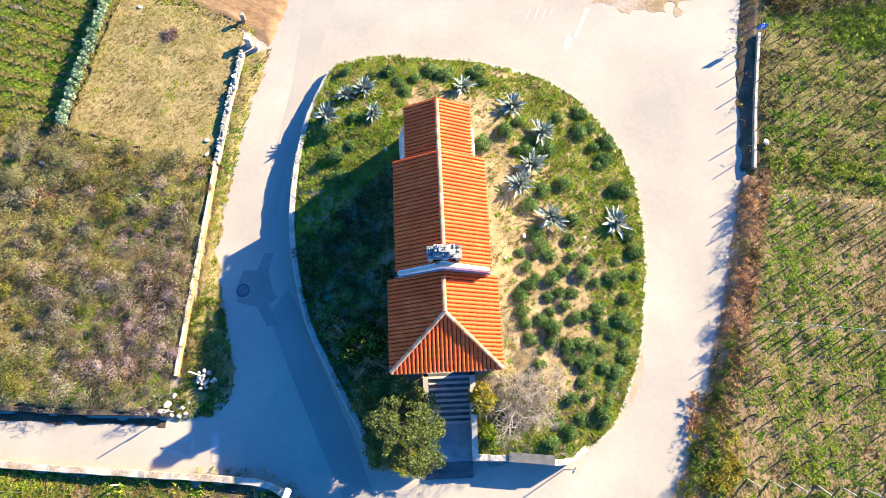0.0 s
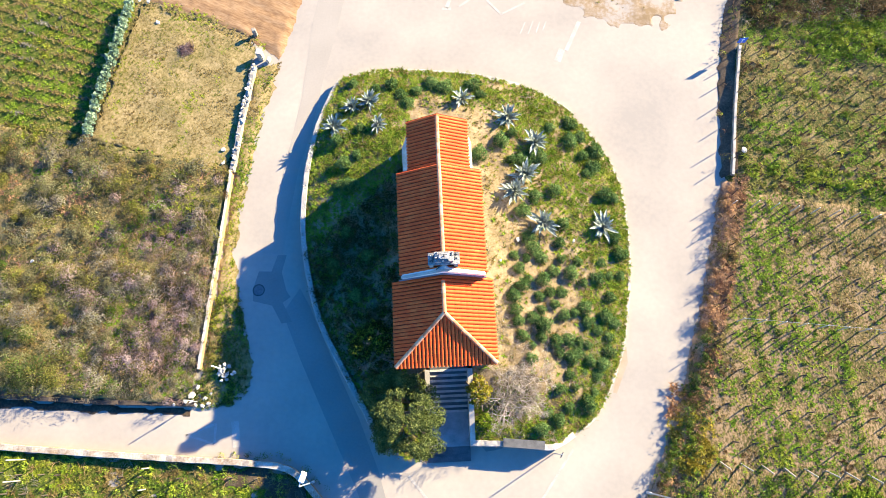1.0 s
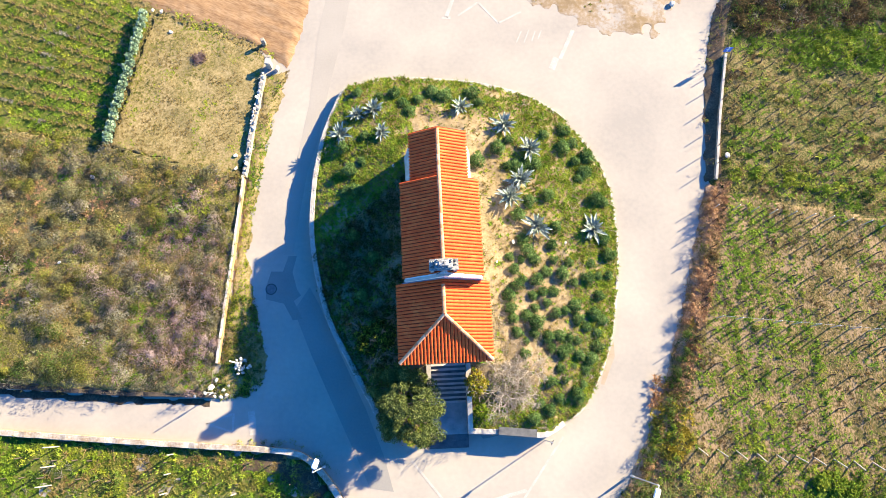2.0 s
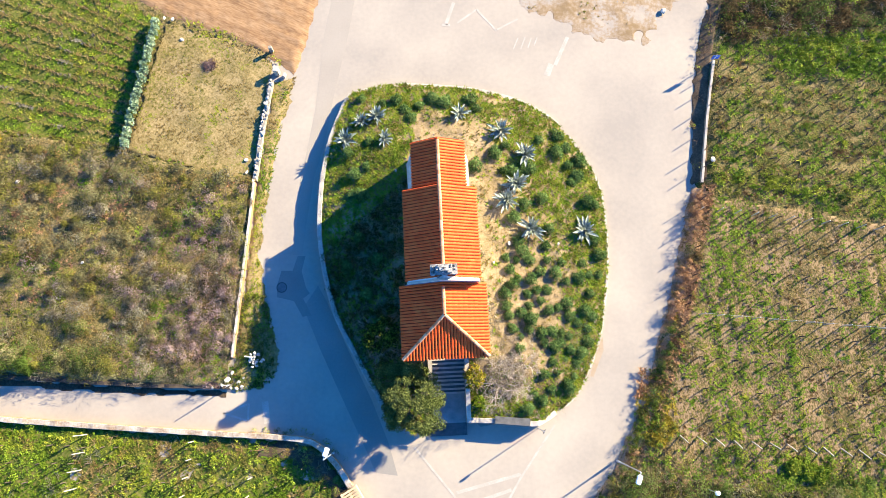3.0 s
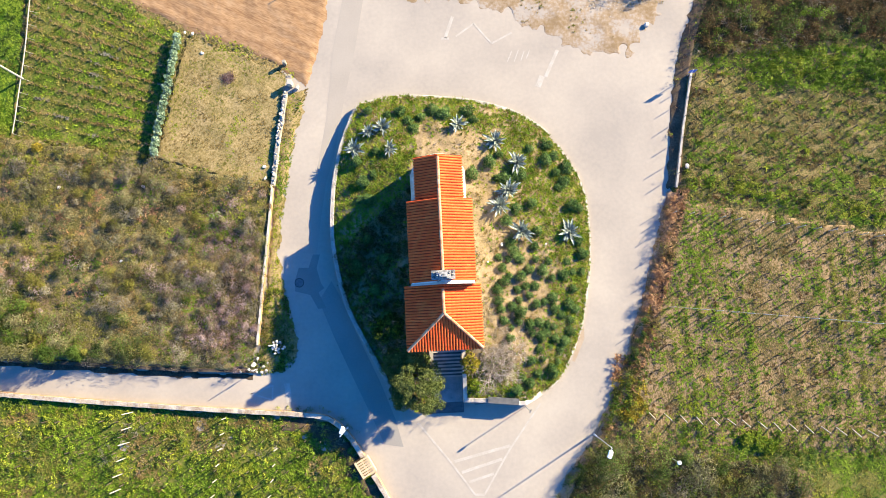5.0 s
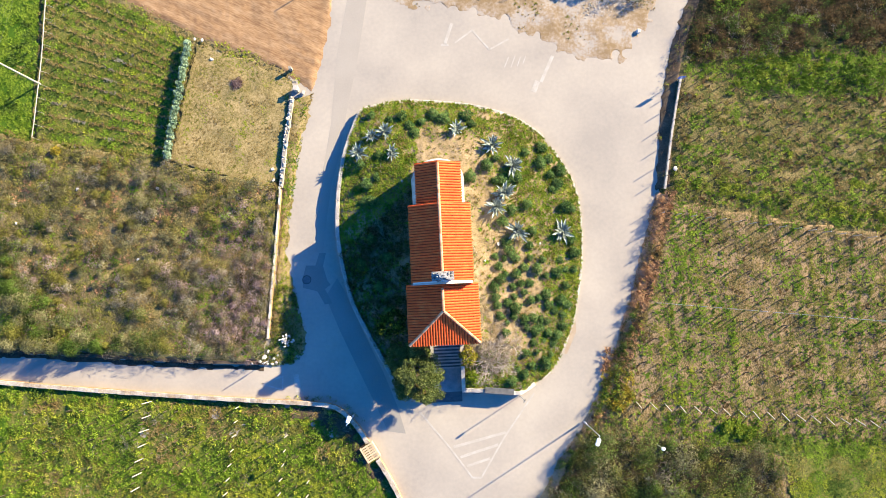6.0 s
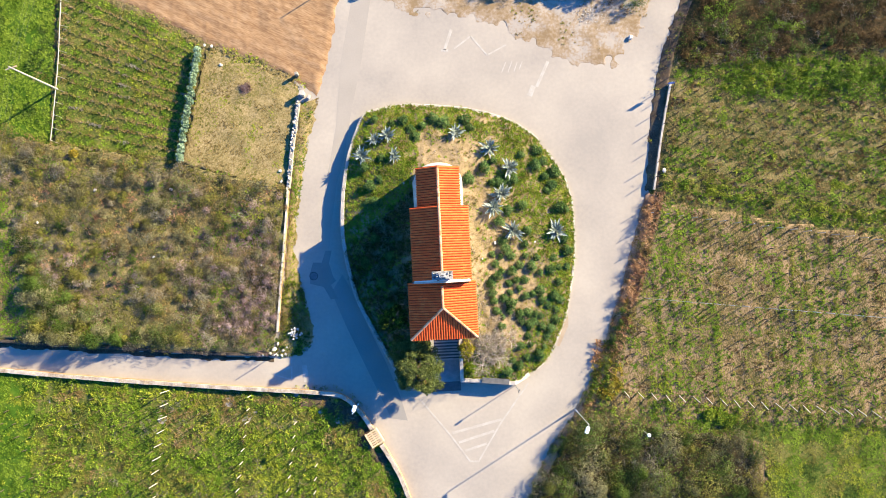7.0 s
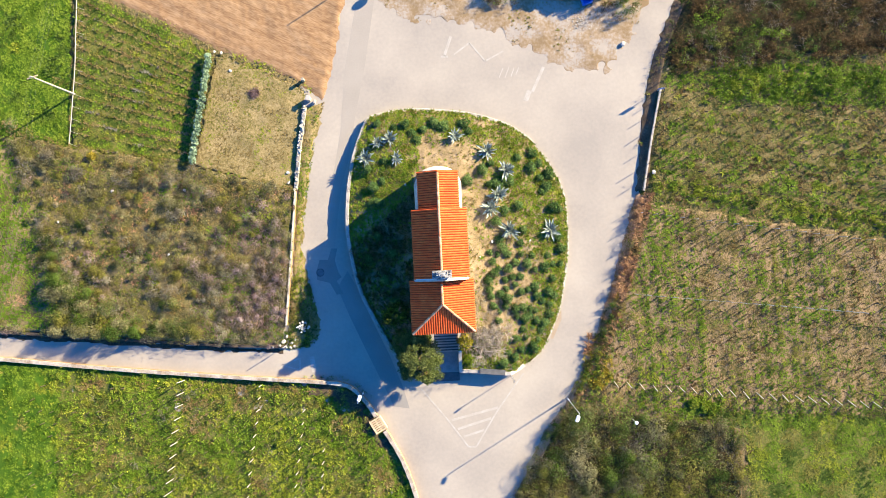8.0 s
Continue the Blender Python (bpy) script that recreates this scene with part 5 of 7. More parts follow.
bare_tree(4.9, 2.3, 2.7, 511, "leafless grey fig tree with many spreading branches")
bare_tree(6.6, 3.6, 1.7, 512, "leafless grey shrub with tangled branches")
# dark leaves and lime tops paint the sun caught by its crown
leafy_tree("green_bush", -3.6, 5.6, float(mound_z(-3.6, 5.6)) - 0.05, 3.0, 1.2, [M["dark_shade_leaf"], M["grass_lime"]], "dark bush beside the porch, its sunlit sprigs painted lime", 522, 7000, 0.07)
leafy_tree("yellow_shrub", 2.95, 2.6, float(mound_z(2.95, 2.6)) - 0.05, 1.5, 0.75, [M["gorse"], M["grass_lime"]], "yellow-green flowering shrub beside the stairs", 520, 5000, 0.06)
leafy_tree("green_bush", 3.3, 0.7, float(mound_z(3.3, 0.7)) - 0.05, 0.9, 0.6, [M["grass_green"], M["grass_lime"]], "fresh green bush behind the front wall", 521, 4000, 0.06)

# fine dead brush in and round the two bare trees
nr_ = np.random.RandomState(540)
n_ = 240
a_, r_ = nr_.uniform(0, 6.28, n_), 1.5 * np.sqrt(nr_.rand(n_))
x_, y_ = 5.3 + r_ * np.cos(a_), 2.7 + r_ * np.sin(a_)
twigs("dead_brush", x_, y_, mound_z(x_, y_) + nr_.uniform(0.1, 1.0, n_) * (1.2 - r_ / 1.6), [M["bare"], M["twig_grey"]], (2, 1), 9, (0.2, 0.5), 0.011, 0.6, 541, "fine pale dead twigs round the fig tree")

# grass, weeds and dry stalks of the mound
foot = [tuple((CHURCH @ Vector((u, v, 0)))[:2]) for u, v in ((-2.4, -2.7), (2.5, -2.7), (2.5, 8.9), (2.4, 12.9), (-2.2, 12.9), (-2.4, 8.9))]
way = [tuple((CHURCH @ Vector((u, v, 0)))[:2]) for u, v in ((-1.4, -9), (1.7, -9), (1.7, -2), (-1.4, -2))]


def on_mound(per, seed, mask):
    x, y = scatter(ISLAND, per, seed, mask)
    ok = ~inside(foot, x, y) & ~inside(way, x, y)
    return x[ok], y[ok], mound_z(x[ok], y[ok])


def lush(x, y):
    rimmed = np.clip(1.25 - edge_distance(ISLAND, x, y) / 3.2, 0, 1)
    ne = np.clip((x + 0.8 * y - 17) / 6, 0, 1) * np.clip((x - 3.5) / 3, 0, 1)
    # less lush inside the chapel's shadow, which deepens it
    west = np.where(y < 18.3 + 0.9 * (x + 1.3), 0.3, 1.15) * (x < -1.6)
    return np.clip(np.maximum(np.maximum(rimmed * 0.9, ne), west) * (0.5 + 0.9 * value_noise(x, y, 1.3, 61)), 0, 1)


# where the chapel's shadow falls; bright grass is thinned to darken it
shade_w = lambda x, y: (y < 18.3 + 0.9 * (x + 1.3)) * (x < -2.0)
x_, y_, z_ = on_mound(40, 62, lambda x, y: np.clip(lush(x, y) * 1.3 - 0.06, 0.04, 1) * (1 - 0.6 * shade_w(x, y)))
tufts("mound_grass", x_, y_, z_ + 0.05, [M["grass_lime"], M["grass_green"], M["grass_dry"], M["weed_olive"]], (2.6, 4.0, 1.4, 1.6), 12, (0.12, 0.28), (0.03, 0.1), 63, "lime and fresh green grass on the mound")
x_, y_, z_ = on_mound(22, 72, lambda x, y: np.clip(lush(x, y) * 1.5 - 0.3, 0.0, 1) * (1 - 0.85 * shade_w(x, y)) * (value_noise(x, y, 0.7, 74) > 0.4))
tufts("mound_turf", x_, y_, z_ + 0.04, [M["grass_green"], M["grass_lime"], M["weed_olive"]], (4, 3, 1), 9, (0.1, 0.2), (0.07, 0.16), 73, "taller green grass tussocks on the mound")
x_, y_, z_ = on_mound(15, 64, lambda x, y: 0.12 + 0.8 * (value_noise(x, y, 0.9, 65) > 0.5) * (1 - 0.6 * lush(x, y)))
tufts("mound_dry_grass", x_, y_, z_ + 0.04, [M["grass_dry"], M["weed_olive"], M["grass_lime"]], (4, 1.2, 0.6), 8, (0.08, 0.18), (0.02, 0.07), 66, "short dry grass on the mound")
x_, y_, z_ = on_mound(5, 67, lambda x, y: 0.2 + 0.5 * lush(x, y))
leaf_clumps("mound_weeds", x_, y_, z_, [M["weed_dark"], M["weed_olive"], M["grass_green"]], (2, 2, 1.5), 14, 0.06, 0.2, 0.26, 68, "low leafy weeds on the mound")
# near-black leaves put the chapel's shade into the undergrowth's colour
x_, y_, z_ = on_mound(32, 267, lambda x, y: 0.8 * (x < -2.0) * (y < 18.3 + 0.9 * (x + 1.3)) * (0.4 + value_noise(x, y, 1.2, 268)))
leaf_clumps("mound_shade_weeds", x_, y_, z_, [M["dark_shade_leaf"], M["weed_brown"]], (2, 1.4), 16, 0.075, 0.28, 0.4, 269, "leafy undergrowth west of the chapel, darkened for the chapel's shade")
x_, y_, z_ = on_mound(5, 69, lambda x, y: 0.5 * (y < 7) * (x > 2.8) + 0.12 * value_noise(x, y, 2, 70) + 0.5 * (np.hypot(x - 4.2, y - 6) < 2.5))
twigs("mound_dead_stalks", x_, y_, z_, [M["twig_grey"], M["grass_dry"], M["bare"]], (2, 1, 1), 8, (0.25, 0.6), 0.016, 0.6, 71, "dry grey stalks on the mound")


# ---- field plants ----
def zat(zf, x, y):
    return float(zf(np.array([x]), np.array([y]))[0])


def fill(kind, name, poly, density, seed, zf, mats, weights, mask=None, label="", patch=2.5, at=None, favour=(), **kw):
    """Plants all over a field; their kinds gather in patches of that size, and each may be favoured by a function of the place."""
    x, y = scatter(poly, density, seed, mask) if at is None else at
    rs = np.random.RandomState(seed + 2)
    score = [value_noise(x, y, patch, seed * 13 + 7 * i) + 0.16 * rs.rand(len(x)) + 0.16 * math.log(w) for i, w in enumerate(weights)]
    for i, f in favour:
        score[i] = score[i] + f(x, y)
    return kind(name, x, y, zf(x, y), [M[m] for m in mats], weights, seed=seed + 1, label=label, choose=np.argmax(score, 0), **kw)


def in_rows(poly, angle, spacing, step, seed, keep=0.8, jitter=0.12, lump=2.0, lo=None, hi=None, slope=0.09, shift=0.0):
    """Places along straight rows; angle in degrees from the x axis."""
    rs = np.random.RandomState(seed)
    c, s = math.cos(radians(angle)), math.sin(radians(angle))
    u, v = np.meshgrid(np.arange(-90, 90, step), np.arange(-90, 90, spacing) + shift)
    u, v = u.ravel() + rs.normal(0, jitter * 1.5, u.size), v.ravel() + rs.normal(0, jitter, v.size)
    x, y = u * c - v * s, u * s + v * c
    ok = inside(poly, x, y) & (rs.rand(len(x)) < keep * (0.35 + 1.1 * value_noise(x, y, lump, seed + 5)))
    if lo is not None:
        ok &= (y > lo - slope * (x - 22)) & (y < hi - slope * (x - 22))
    return x[ok], y[ok]


def thin(at, keep, seed):
    """Fewer of the places, by a function between 0 and 1."""
    ok = np.random.RandomState(seed).rand(len(at[0])) < keep(*at)
    return at[0][ok], at[1][ok]


def view(poly):
    """The stretch of a field that lies near the road; what lies further out stays bare ground."""
    return [(min(max(x, -47), 48), min(max(y, -16), 39)) for x, y in poly]


def turf(name, poly, density, seed, zf, mats, weights, mask, label, size=0.12, tall=0.1, patch=2.5, favour=(), at=None):
    return fill(tufts, name, poly, density, seed, lambda x, y: zf(x, y) + 0.02, mats, weights, mask, label, patch, at, favour, blades=12, radius=(size * 0.9, size * 2.1), tall=(0.012 + tall * 0.1, 0.02 + tall * 0.36))


vW, vNW, vSW, vPL = view(W_WALL[2:] + [(x, y + 0.55) for x, y in S_NORTH] + [(-62, 26.5), (-37.3, 22.5), (-25.3, 20.5), (-14.2, 18.2)]), view(FIELD_NW), view(FIELD_SW), view(PLOUGH)
vE = view([(x + 1.6, y) for x, y in E_ROAD] + FIELD_E[len(E_ROAD):])
blob = lambda cx, cy, rx, ry, seed, size: (lambda x, y: np.hypot((x - cx) / rx, (y - cy) / ry) < 0.45 + 0.75 * value_noise(x, y, size, seed))

# bramble field: mauve canes in the south-east, olive bushes, ochre patches, greener beyond the last bushes in the west
mauve = lambda x, y: np.clip(1.3 - np.hypot((x + 16.6) / 6.0, (y - 7.0) / 7.5), 0, 1)
far_w = lambda x, y: np.clip((-x - 38.2 - 0.3 * (y - 9)) / 1.5, 0, 1)
rough = lambda x, y: 1 - far_w(x, y)
turf("field_west_turf", vW, 22, 83, Z_W, ("weed_olive", "grass_dry", "grass_green", "grass_lime", "weed_rust"), (3.4, 2.0, 1.8, 0.4, 0.7), lambda x, y: 0.55 + 0.45 * far_w(x, y), "rough olive and dry grass in the bramble field", 0.12, 0.16, 2.2, ((2, lambda x, y: 0.5 * far_w(x, y)), (4, lambda x, y: 0.4 * blob(-30.5, 15.5, 3.5, 2.2, 84, 1.0)(x, y)), (1, lambda x, y: -0.3 * far_w(x, y))))
fill(leaf_clumps, "bramble_bushes", vW, 0.75, 87, Z_W, ("weed_olive", "weed_dark", "grey_leaf", "twig_grey"), (2.6, 0.5, 3.6, 2.0), lambda x, y: rough(x, y) * (0.35 + 0.65 * (value_noise(x, y, 2.0, 88) > 0.4)) * (1 - 0.6 * mauve(x, y)), "rounded olive and grey bramble bushes", patch=1.2, per=190, size=0.046, radius=0.68, tall=0.8, slim=8.0)
fill(leaf_clumps, "bramble_leaves", vW, 3.2, 89, Z_W, ("weed_olive", "weed_dark", "weed_brown", "grey_leaf"), (3, 1.8, 1.0, 2), lambda x, y: rough(x, y) * (0.25 + 0.75 * value_noise(x, y, 1.5, 90)), "low bramble leaves between the bushes", patch=1.5, per=14, size=0.085, radius=0.3, tall=0.45)
fill(twigs, "bramble_grey", vW, 1.9, 85, Z_W, ("twig_grey", "twig_mauve", "grass_dry"), (3, 1.2, 0.8), lambda x, y: rough(x, y) * (0.3 + 0.8 * value_noise(x, y, 1.8, 186)), "tangled grey dry bramble canes", per=9, length=(0.2, 0.6), width=0.015, rise=1.0)
fill(twigs, "bramble_mauve", vW, 9.0, 183, Z_W, ("twig_mauve", "twig_grey"), (3, 1), lambda x, y: mauve(x, y), "tangled mauve bramble canes by the field wall", per=9, length=(0.2, 0.6), width=0.016, rise=1.0)
fill(leaf_clumps, "bramble_cane_bushes", vW, 0.8, 187, Z_W, ("twig_mauve", "twig_grey", "weed_brown", "grey_leaf"), (2.0, 2.4, 0.8, 1.6), lambda x, y: rough(x, y) * np.clip(0.15 + 0.7 * (value_noise(x, y, 1.6, 188) > 0.5) * (y < 13) + mauve(x, y), 0, 1), "rounded bushes of fine grey and mauve canes", patch=1.2, per=150, size=0.036, radius=0.6, tall=0.75, slim=9.0, favour=((0, lambda x, y: 0.45 * mauve(x, y)), (2, lambda x, y: 0.3 * (np.hypot((x + 32.5) / 1.6, (y - 14) / 3.2) < 1))))
fill(leaf_clumps, "field_west_ochre", vW, 3.5, 211, Z_W, ("gorse", "weed_rust", "grass_dry", "weed_olive"), (0.5, 0.9, 1.6, 2.4), lambda x, y: 0.9 * (blob(-20.3, 17.0, 4.5, 1.7, 212, 1.0)(x, y) | blob(-20.0, 4.1, 1.8, 0.9, 213, 0.7)(x, y) | blob(-33.3, 20.8, 2.0, 0.8, 214, 0.7)(x, y) | blob(-20.5, 13.4, 1.2, 1.0, 218, 0.7)(x, y) | blob(-32.5, 14.2, 0.9, 2.4, 219, 0.7)(x, y)), "ochre and rusty dry weeds", patch=1.0, per=16, size=0.085, radius=0.3, tall=0.5)
fill(leaf_clumps, "field_west_dark_bush", vW, 4.5, 215, Z_W, ("weed_dark", "dark_shade_leaf", "weed_olive", "grey_leaf"), (3, 2, 1.0, 0.6), lambda x, y: 0.9 * (np.abs(x + 37.9 + 0.3 * (y - 9)) < 0.9 + 0.8 * value_noise(x, y, 1.2, 216)) * (y < 13.5) * (y > 3.5) + 0.9 * (y < 4.4 + 0.8 * value_noise(x, y, 1.4, 230) - 0.06 * (x + 30)) * (x < -24) * (x > -38.5), "tall dark bramble bushes at the field's end and above the lane", per=60, size=0.06, radius=0.55, tall=1.3, slim=5.0)

RIM_W = [(x, y + 0.1) for x, y in S_NORTH[:4]] + [(x, y + 0.9) for x, y in S_NORTH[3::-1]]
fill(leaf_clumps, "terrace_brambles", RIM_W, 2.8, 245, Z_W, ("grey_leaf", "twig_grey", "weed_olive", "twig_mauve"), (2, 2, 2, 1), lambda x, y: 0.25 + 0.75 * (value_noise(x, y, 2.2, 246) > 0.4), "loose brambles along the rim of the terrace", patch=1.5, per=60, size=0.04, radius=0.42, tall=1.1, slim=7.0)
fill(leaf_clumps, "terrace_tall_bushes", [(-38.6, 3.35), (-26.5, 2.65), (-26.5, 3.5), (-38.6, 4.6)], 1.5, 249, Z_W, ("weed_olive", "grey_leaf", "weed_dark"), (2, 2, 1.4), lambda x, y: np.clip((-x - 24) / 8, 0.3, 1), "tall olive brambles above the lane", patch=1.6, per=170, size=0.07, radius=0.62, tall=1.75)
fill(leaf_clumps, "bramble_end_mound", [(-38.0, 3.6), (-29.5, 3.2), (-30.0, 5.0), (-34.5, 7.2), (-38.8, 10.5), (-39.2, 8.0)], 1.1, 281, Z_W, ("grey_leaf", "weed_olive", "weed_dark"), (2.4, 2.4, 1.0), None, "large rounded grey-olive bramble mound above the lane", patch=1.2, per=300, size=0.055, radius=0.85, tall=1.6, slim=8.0)
fill(leaf_clumps, "bramble_end_wall", [(-38.0, 3.5), (-28.5, 2.95), (-28.5, 3.5), (-38.0, 4.2)], 2.6, 283, Z_W, ("weed_olive", "grey_leaf", "weed_dark"), (2, 2, 1.2), None, "tall dense brambles over the terrace wall", patch=1.2, per=460, size=0.07, radius=0.7, tall=2.1, slim=6.0)

# dry plot
turf("plot_dry_grass", PLOT, 30, 95, lambda x, y: Z_PLOT(x, y) - 0.012, ("grass_dry", "weed_olive", "grass_lime"), (5, 2.0, 0.9), lambda x, y: 0.45 + 0.5 * value_noise(x, y, 1.4, 96), "short dry straw-coloured grass", 0.075, 0.1, 1.2)
# western vineyard, with a green meadow beyond its fence
meadow = lambda x, y: (x < -36.8) * 1.0
bald = lambda x, y: blob(-31.5, 27.3, 3.4, 1.6, 98, 1.0)(x, y) | blob(-29.0, 29.6, 2.0, 0.8, 198, 0.8)(x, y)
turf("vineyard_west_turf", vNW, 24, 97, Z_NW, ("grass_green", "grass_lime", "weed_olive", "grass_dry"), (3.4, 0.45, 1.2, 0.5), lambda x, y: np.where(meadow(x, y) > 0, 1.0, 0.4) * (1 - 0.75 * bald(x, y)), "fresh green grass of the vineyard and meadow", 0.13, 0.2, 2.4, ((0, lambda x, y: 0.45 * meadow(x, y)),))


def fan_rows(step, seed, jitter, between=0.0, keep=1.0):
    """Places along the western vine rows, which spread from the hedge towards the fence."""
    rs = np.random.RandomState(seed)
    k, t = np.meshgrid(np.arange(-1, 12) + between, np.arange(0.3, 14.0, step))
    t = t + rs.normal(0, jitter * 1.4, t.shape)
    x = -36.3 + t
    y = 23.55 + 1.25 * k - t * np.tan(np.radians(10.0 + 1.45 * k)) + rs.normal(0, jitter, t.shape)
    x, y = x.ravel(), y.ravel()
    ok = inside(YARD, x, y) & (rs.rand(len(x)) < keep)
    return x[ok], y[ok]


fill(tufts, "vineyard_west_weeds", vNW, 0, 197, Z_NW, ("grass_green", "weed_olive", "grass_lime", "weed_dark"), (3.4, 1.4, 1.0, 1.2), None, "leafy green strips between the vine rows", at=fan_rows(0.16, 198, 0.2, 0.5, 0.8), blades=14, radius=(0.14, 0.34), tall=(0.05, 0.2))
turf("vineyard_west_dry_rows", vNW, 0, 217, lambda x, y: Z_NW(x, y) + 0.05, ("grass_dry", "weed_olive", "twig_grey"), (3.4, 0.9, 0.7), None, "dry straw strips along the vine rows", 0.1, 0.22, 1.5, (), fan_rows(0.07, 218, 0.07, 0.0, 0.75))
fill(tufts, "meadow_weeds", vNW, 9.0, 201, Z_NW, ("grass_green", "weed_dark", "grass_lime"), (4, 3.0, 0.25), lambda x, y: meadow(x, y) * (0.2 + 0.8 * (value_noise(x, y, 1.7, 202) > 0.5)), "lush meadow plants", blades=13, radius=(0.16, 0.36), tall=(0.1, 0.28))
# verge and ploughed rim
verge_top = lambda x, y: 0.02 + z_verge(x, y) * np.clip(edge_distance(VERGE, x, y) / 0.5, 0, 1)
fill(tufts, "verge_grass", VERGE, 46, 101, verge_top, ("grass_lime", "grass_green", "grass_dry", "weed_olive"), (3.4, 3.0, 1.6, 2.0), lambda x, y: 0.3 + 0.7 * (value_noise(x, y, 0.8, 102) > 0.35), "lime green verge grass", patch=1.2, blades=8, radius=(0.07, 0.17), tall=(0.03, 0.1))
# dark leaves deepen the chapel's shadow on the verge's south end
fill(leaf_clumps, "verge_weeds", VERGE, 20, 103, verge_top, ("weed_dark", "weed_olive"), (2, 1), lambda x, y: 1.0 * (y < 9) * (x < -12), "leafy ground cover on the verge, darkened for the chapel's shadow", per=14, size=0.07, radius=0.2, tall=0.14)
turf("plough_rim_grass", [(-36, 38.6), (-27, 34.9), (-22, 32.4), (-17.2, 30.8), (-12.6, 28.6), (-12.4, 27.4), (-17.2, 29.6), (-22, 31.2), (-27, 33.9), (-36, 37.6)], 12, 105, lambda x, y: 0 * x + 0.2, ("grass_dry", "grass_lime"), (3, 1), None, "dry grass along the furrow", 0.09, 0.1)
CLODS = rounded([(-36, 38.9), (-27, 35.0), (-22, 32.5), (-17.2, 30.9), (-12.7, 28.8)], closed=False, steps=4)
rs_ = random.Random(220)
clods = joined_stones("earth_clods", [(p.x + rs_.gauss(0, 0.05), p.y + rs_.gauss(0, 0.05), 0.03, rs_.uniform(0.1, 0.2)) for p, d in along(CLODS, 0.09)], M["plough"], 221)
tagged(clods, "ridge of brown earth clods at the plough's edge", "earth")

# south-western vineyard: lush green, smooth meadow in the far west, brown soil inside the lane wall's bend
sw_far = lambda x, y: np.clip((-x - 38.3) / 1.2, 0, 1)
sw_soil = lambda x, y: np.clip(1.35 - edge_distance(S_WALL[9:] + S_WALL_2[:6] + S_WALL_2[:6][::-1] + S_WALL[9:][::-1], x, y) / 1.1, 0, 1) * (x > -13) + 0.6 * blob(-15.0, -5.2, 2.4, 0.9, 106, 0.8)(x, y) + 0.6 * blob(-12.5, -8.0, 1.6, 0.8, 116, 0.8)(x, y)
turf("south_west_turf", vSW, 22, 107, lambda x, y: Z_SW(x, y) + 0.03, ("grass_green", "grass_lime", "weed_olive", "grass_dry"), (3.4, 2.2, 1.4, 0.9), lambda x, y: (0.35 + 0.65 * (value_noise(x, y, 0.9, 108) > 0.45)) * (1 - 0.85 * np.clip(sw_soil(x, y), 0, 1)), "lush green grass and weeds", 0.14, 0.2, 2.0, ((0, lambda x, y: 0.4 * sw_far(x, y)), (3, lambda x, y: 0.5 * np.clip(sw_soil(x, y), 0, 1))))
fill(tufts, "south_west_weeds", vSW, 10, 109, lambda x, y: Z_SW(x, y) + 0.02, ("grass_green", "weed_dark", "grass_lime", "weed_olive"), (3.4, 2.0, 2.0, 0.9), lambda x, y: (0.25 + 0.75 * (value_noise(x, y, 1.2, 110) > 0.5)) * (1 - 0.9 * np.clip(sw_soil(x, y), 0, 1)) * (1 - 0.75 * sw_far(x, y)), "broad-leaved green weeds", patch=1.6, blades=11, radius=(0.1, 0.25), tall=(0.08, 0.24))
fill(leaf_clumps, "south_west_plants", vSW, 2.6, 278, Z_SW, ("grass_green", "grass_lime", "weed_dark"), (3.2, 2.0, 1.6), lambda x, y: (0.25 + 0.75 * (value_noise(x, y, 1.1, 279) > 0.45)) * (1 - 0.9 * np.clip(sw_soil(x, y), 0, 1)) * (1 - 0.85 * sw_far(x, y)), "leafy lime green plants among the vine stakes", patch=1.3, per=15, size=0.1, radius=0.3, tall=0.4)
fill(twigs, "south_west_dry", vSW, 1.4, 111, Z_SW, ("weed_rust", "twig_grey", "grass_dry"), (1, 2, 2), lambda x, y: 0.8 * (value_noise(x, y, 1.6, 112) > 0.6) * rough(x, y) + np.clip(sw_soil(x, y), 0, 1), "dry brown stalks among the weeds", per=7, length=(0.25, 0.6), width=0.026, rise=0.6)

FOOT_W = [(-13.6, -1.28), (-9.8, -1.5), (-8.25, -2.0), (-6.75, -3.4), (-6.4, -3.2), (-8.0, -1.6), (-9.7, -1.05), (-13.6, -0.9)]
fill(leaf_clumps, "lane_wall_weeds", FOOT_W, 9, 247, lambda x, y: 0 * x, ("weed_dark", "weed_olive", "grass_lime"), (2.4, 1.6, 0.6), lambda x, y: 0.2 + 0.8 * (value_noise(x, y, 0.9, 248) > 0.4), "weeds along the foot of the lane wall", patch=1.2, per=16, size=0.06, radius=0.2, tall=0.28, favour=((2, lambda x, y: 0.7 * (x < -12.2)),))

# eastern vineyard: rows to the east in its northern part, rows to the north in its southern part
tilt_e = lambda x, y: y + 0.17 * (x - 22.4)
dark_ne = lambda x, y: np.clip((y - 29.5 - 0.1 * np.clip(x - 29, 0, 99)) / 1.0, 0, 1)
south_e = lambda x, y: np.clip((16.9 - tilt_e(x, y)) / 0.8, 0, 1)
lime_band = lambda x, y: np.exp(-((tilt_e(x, y) - 18.3) / 0.75) ** 2)
green_band = lambda x, y: np.exp(-((y - 28.35 + 0.02 * (x - 37)) / 1.95) ** 4) * np.clip((x - 26.8) / 2, 0, 1)
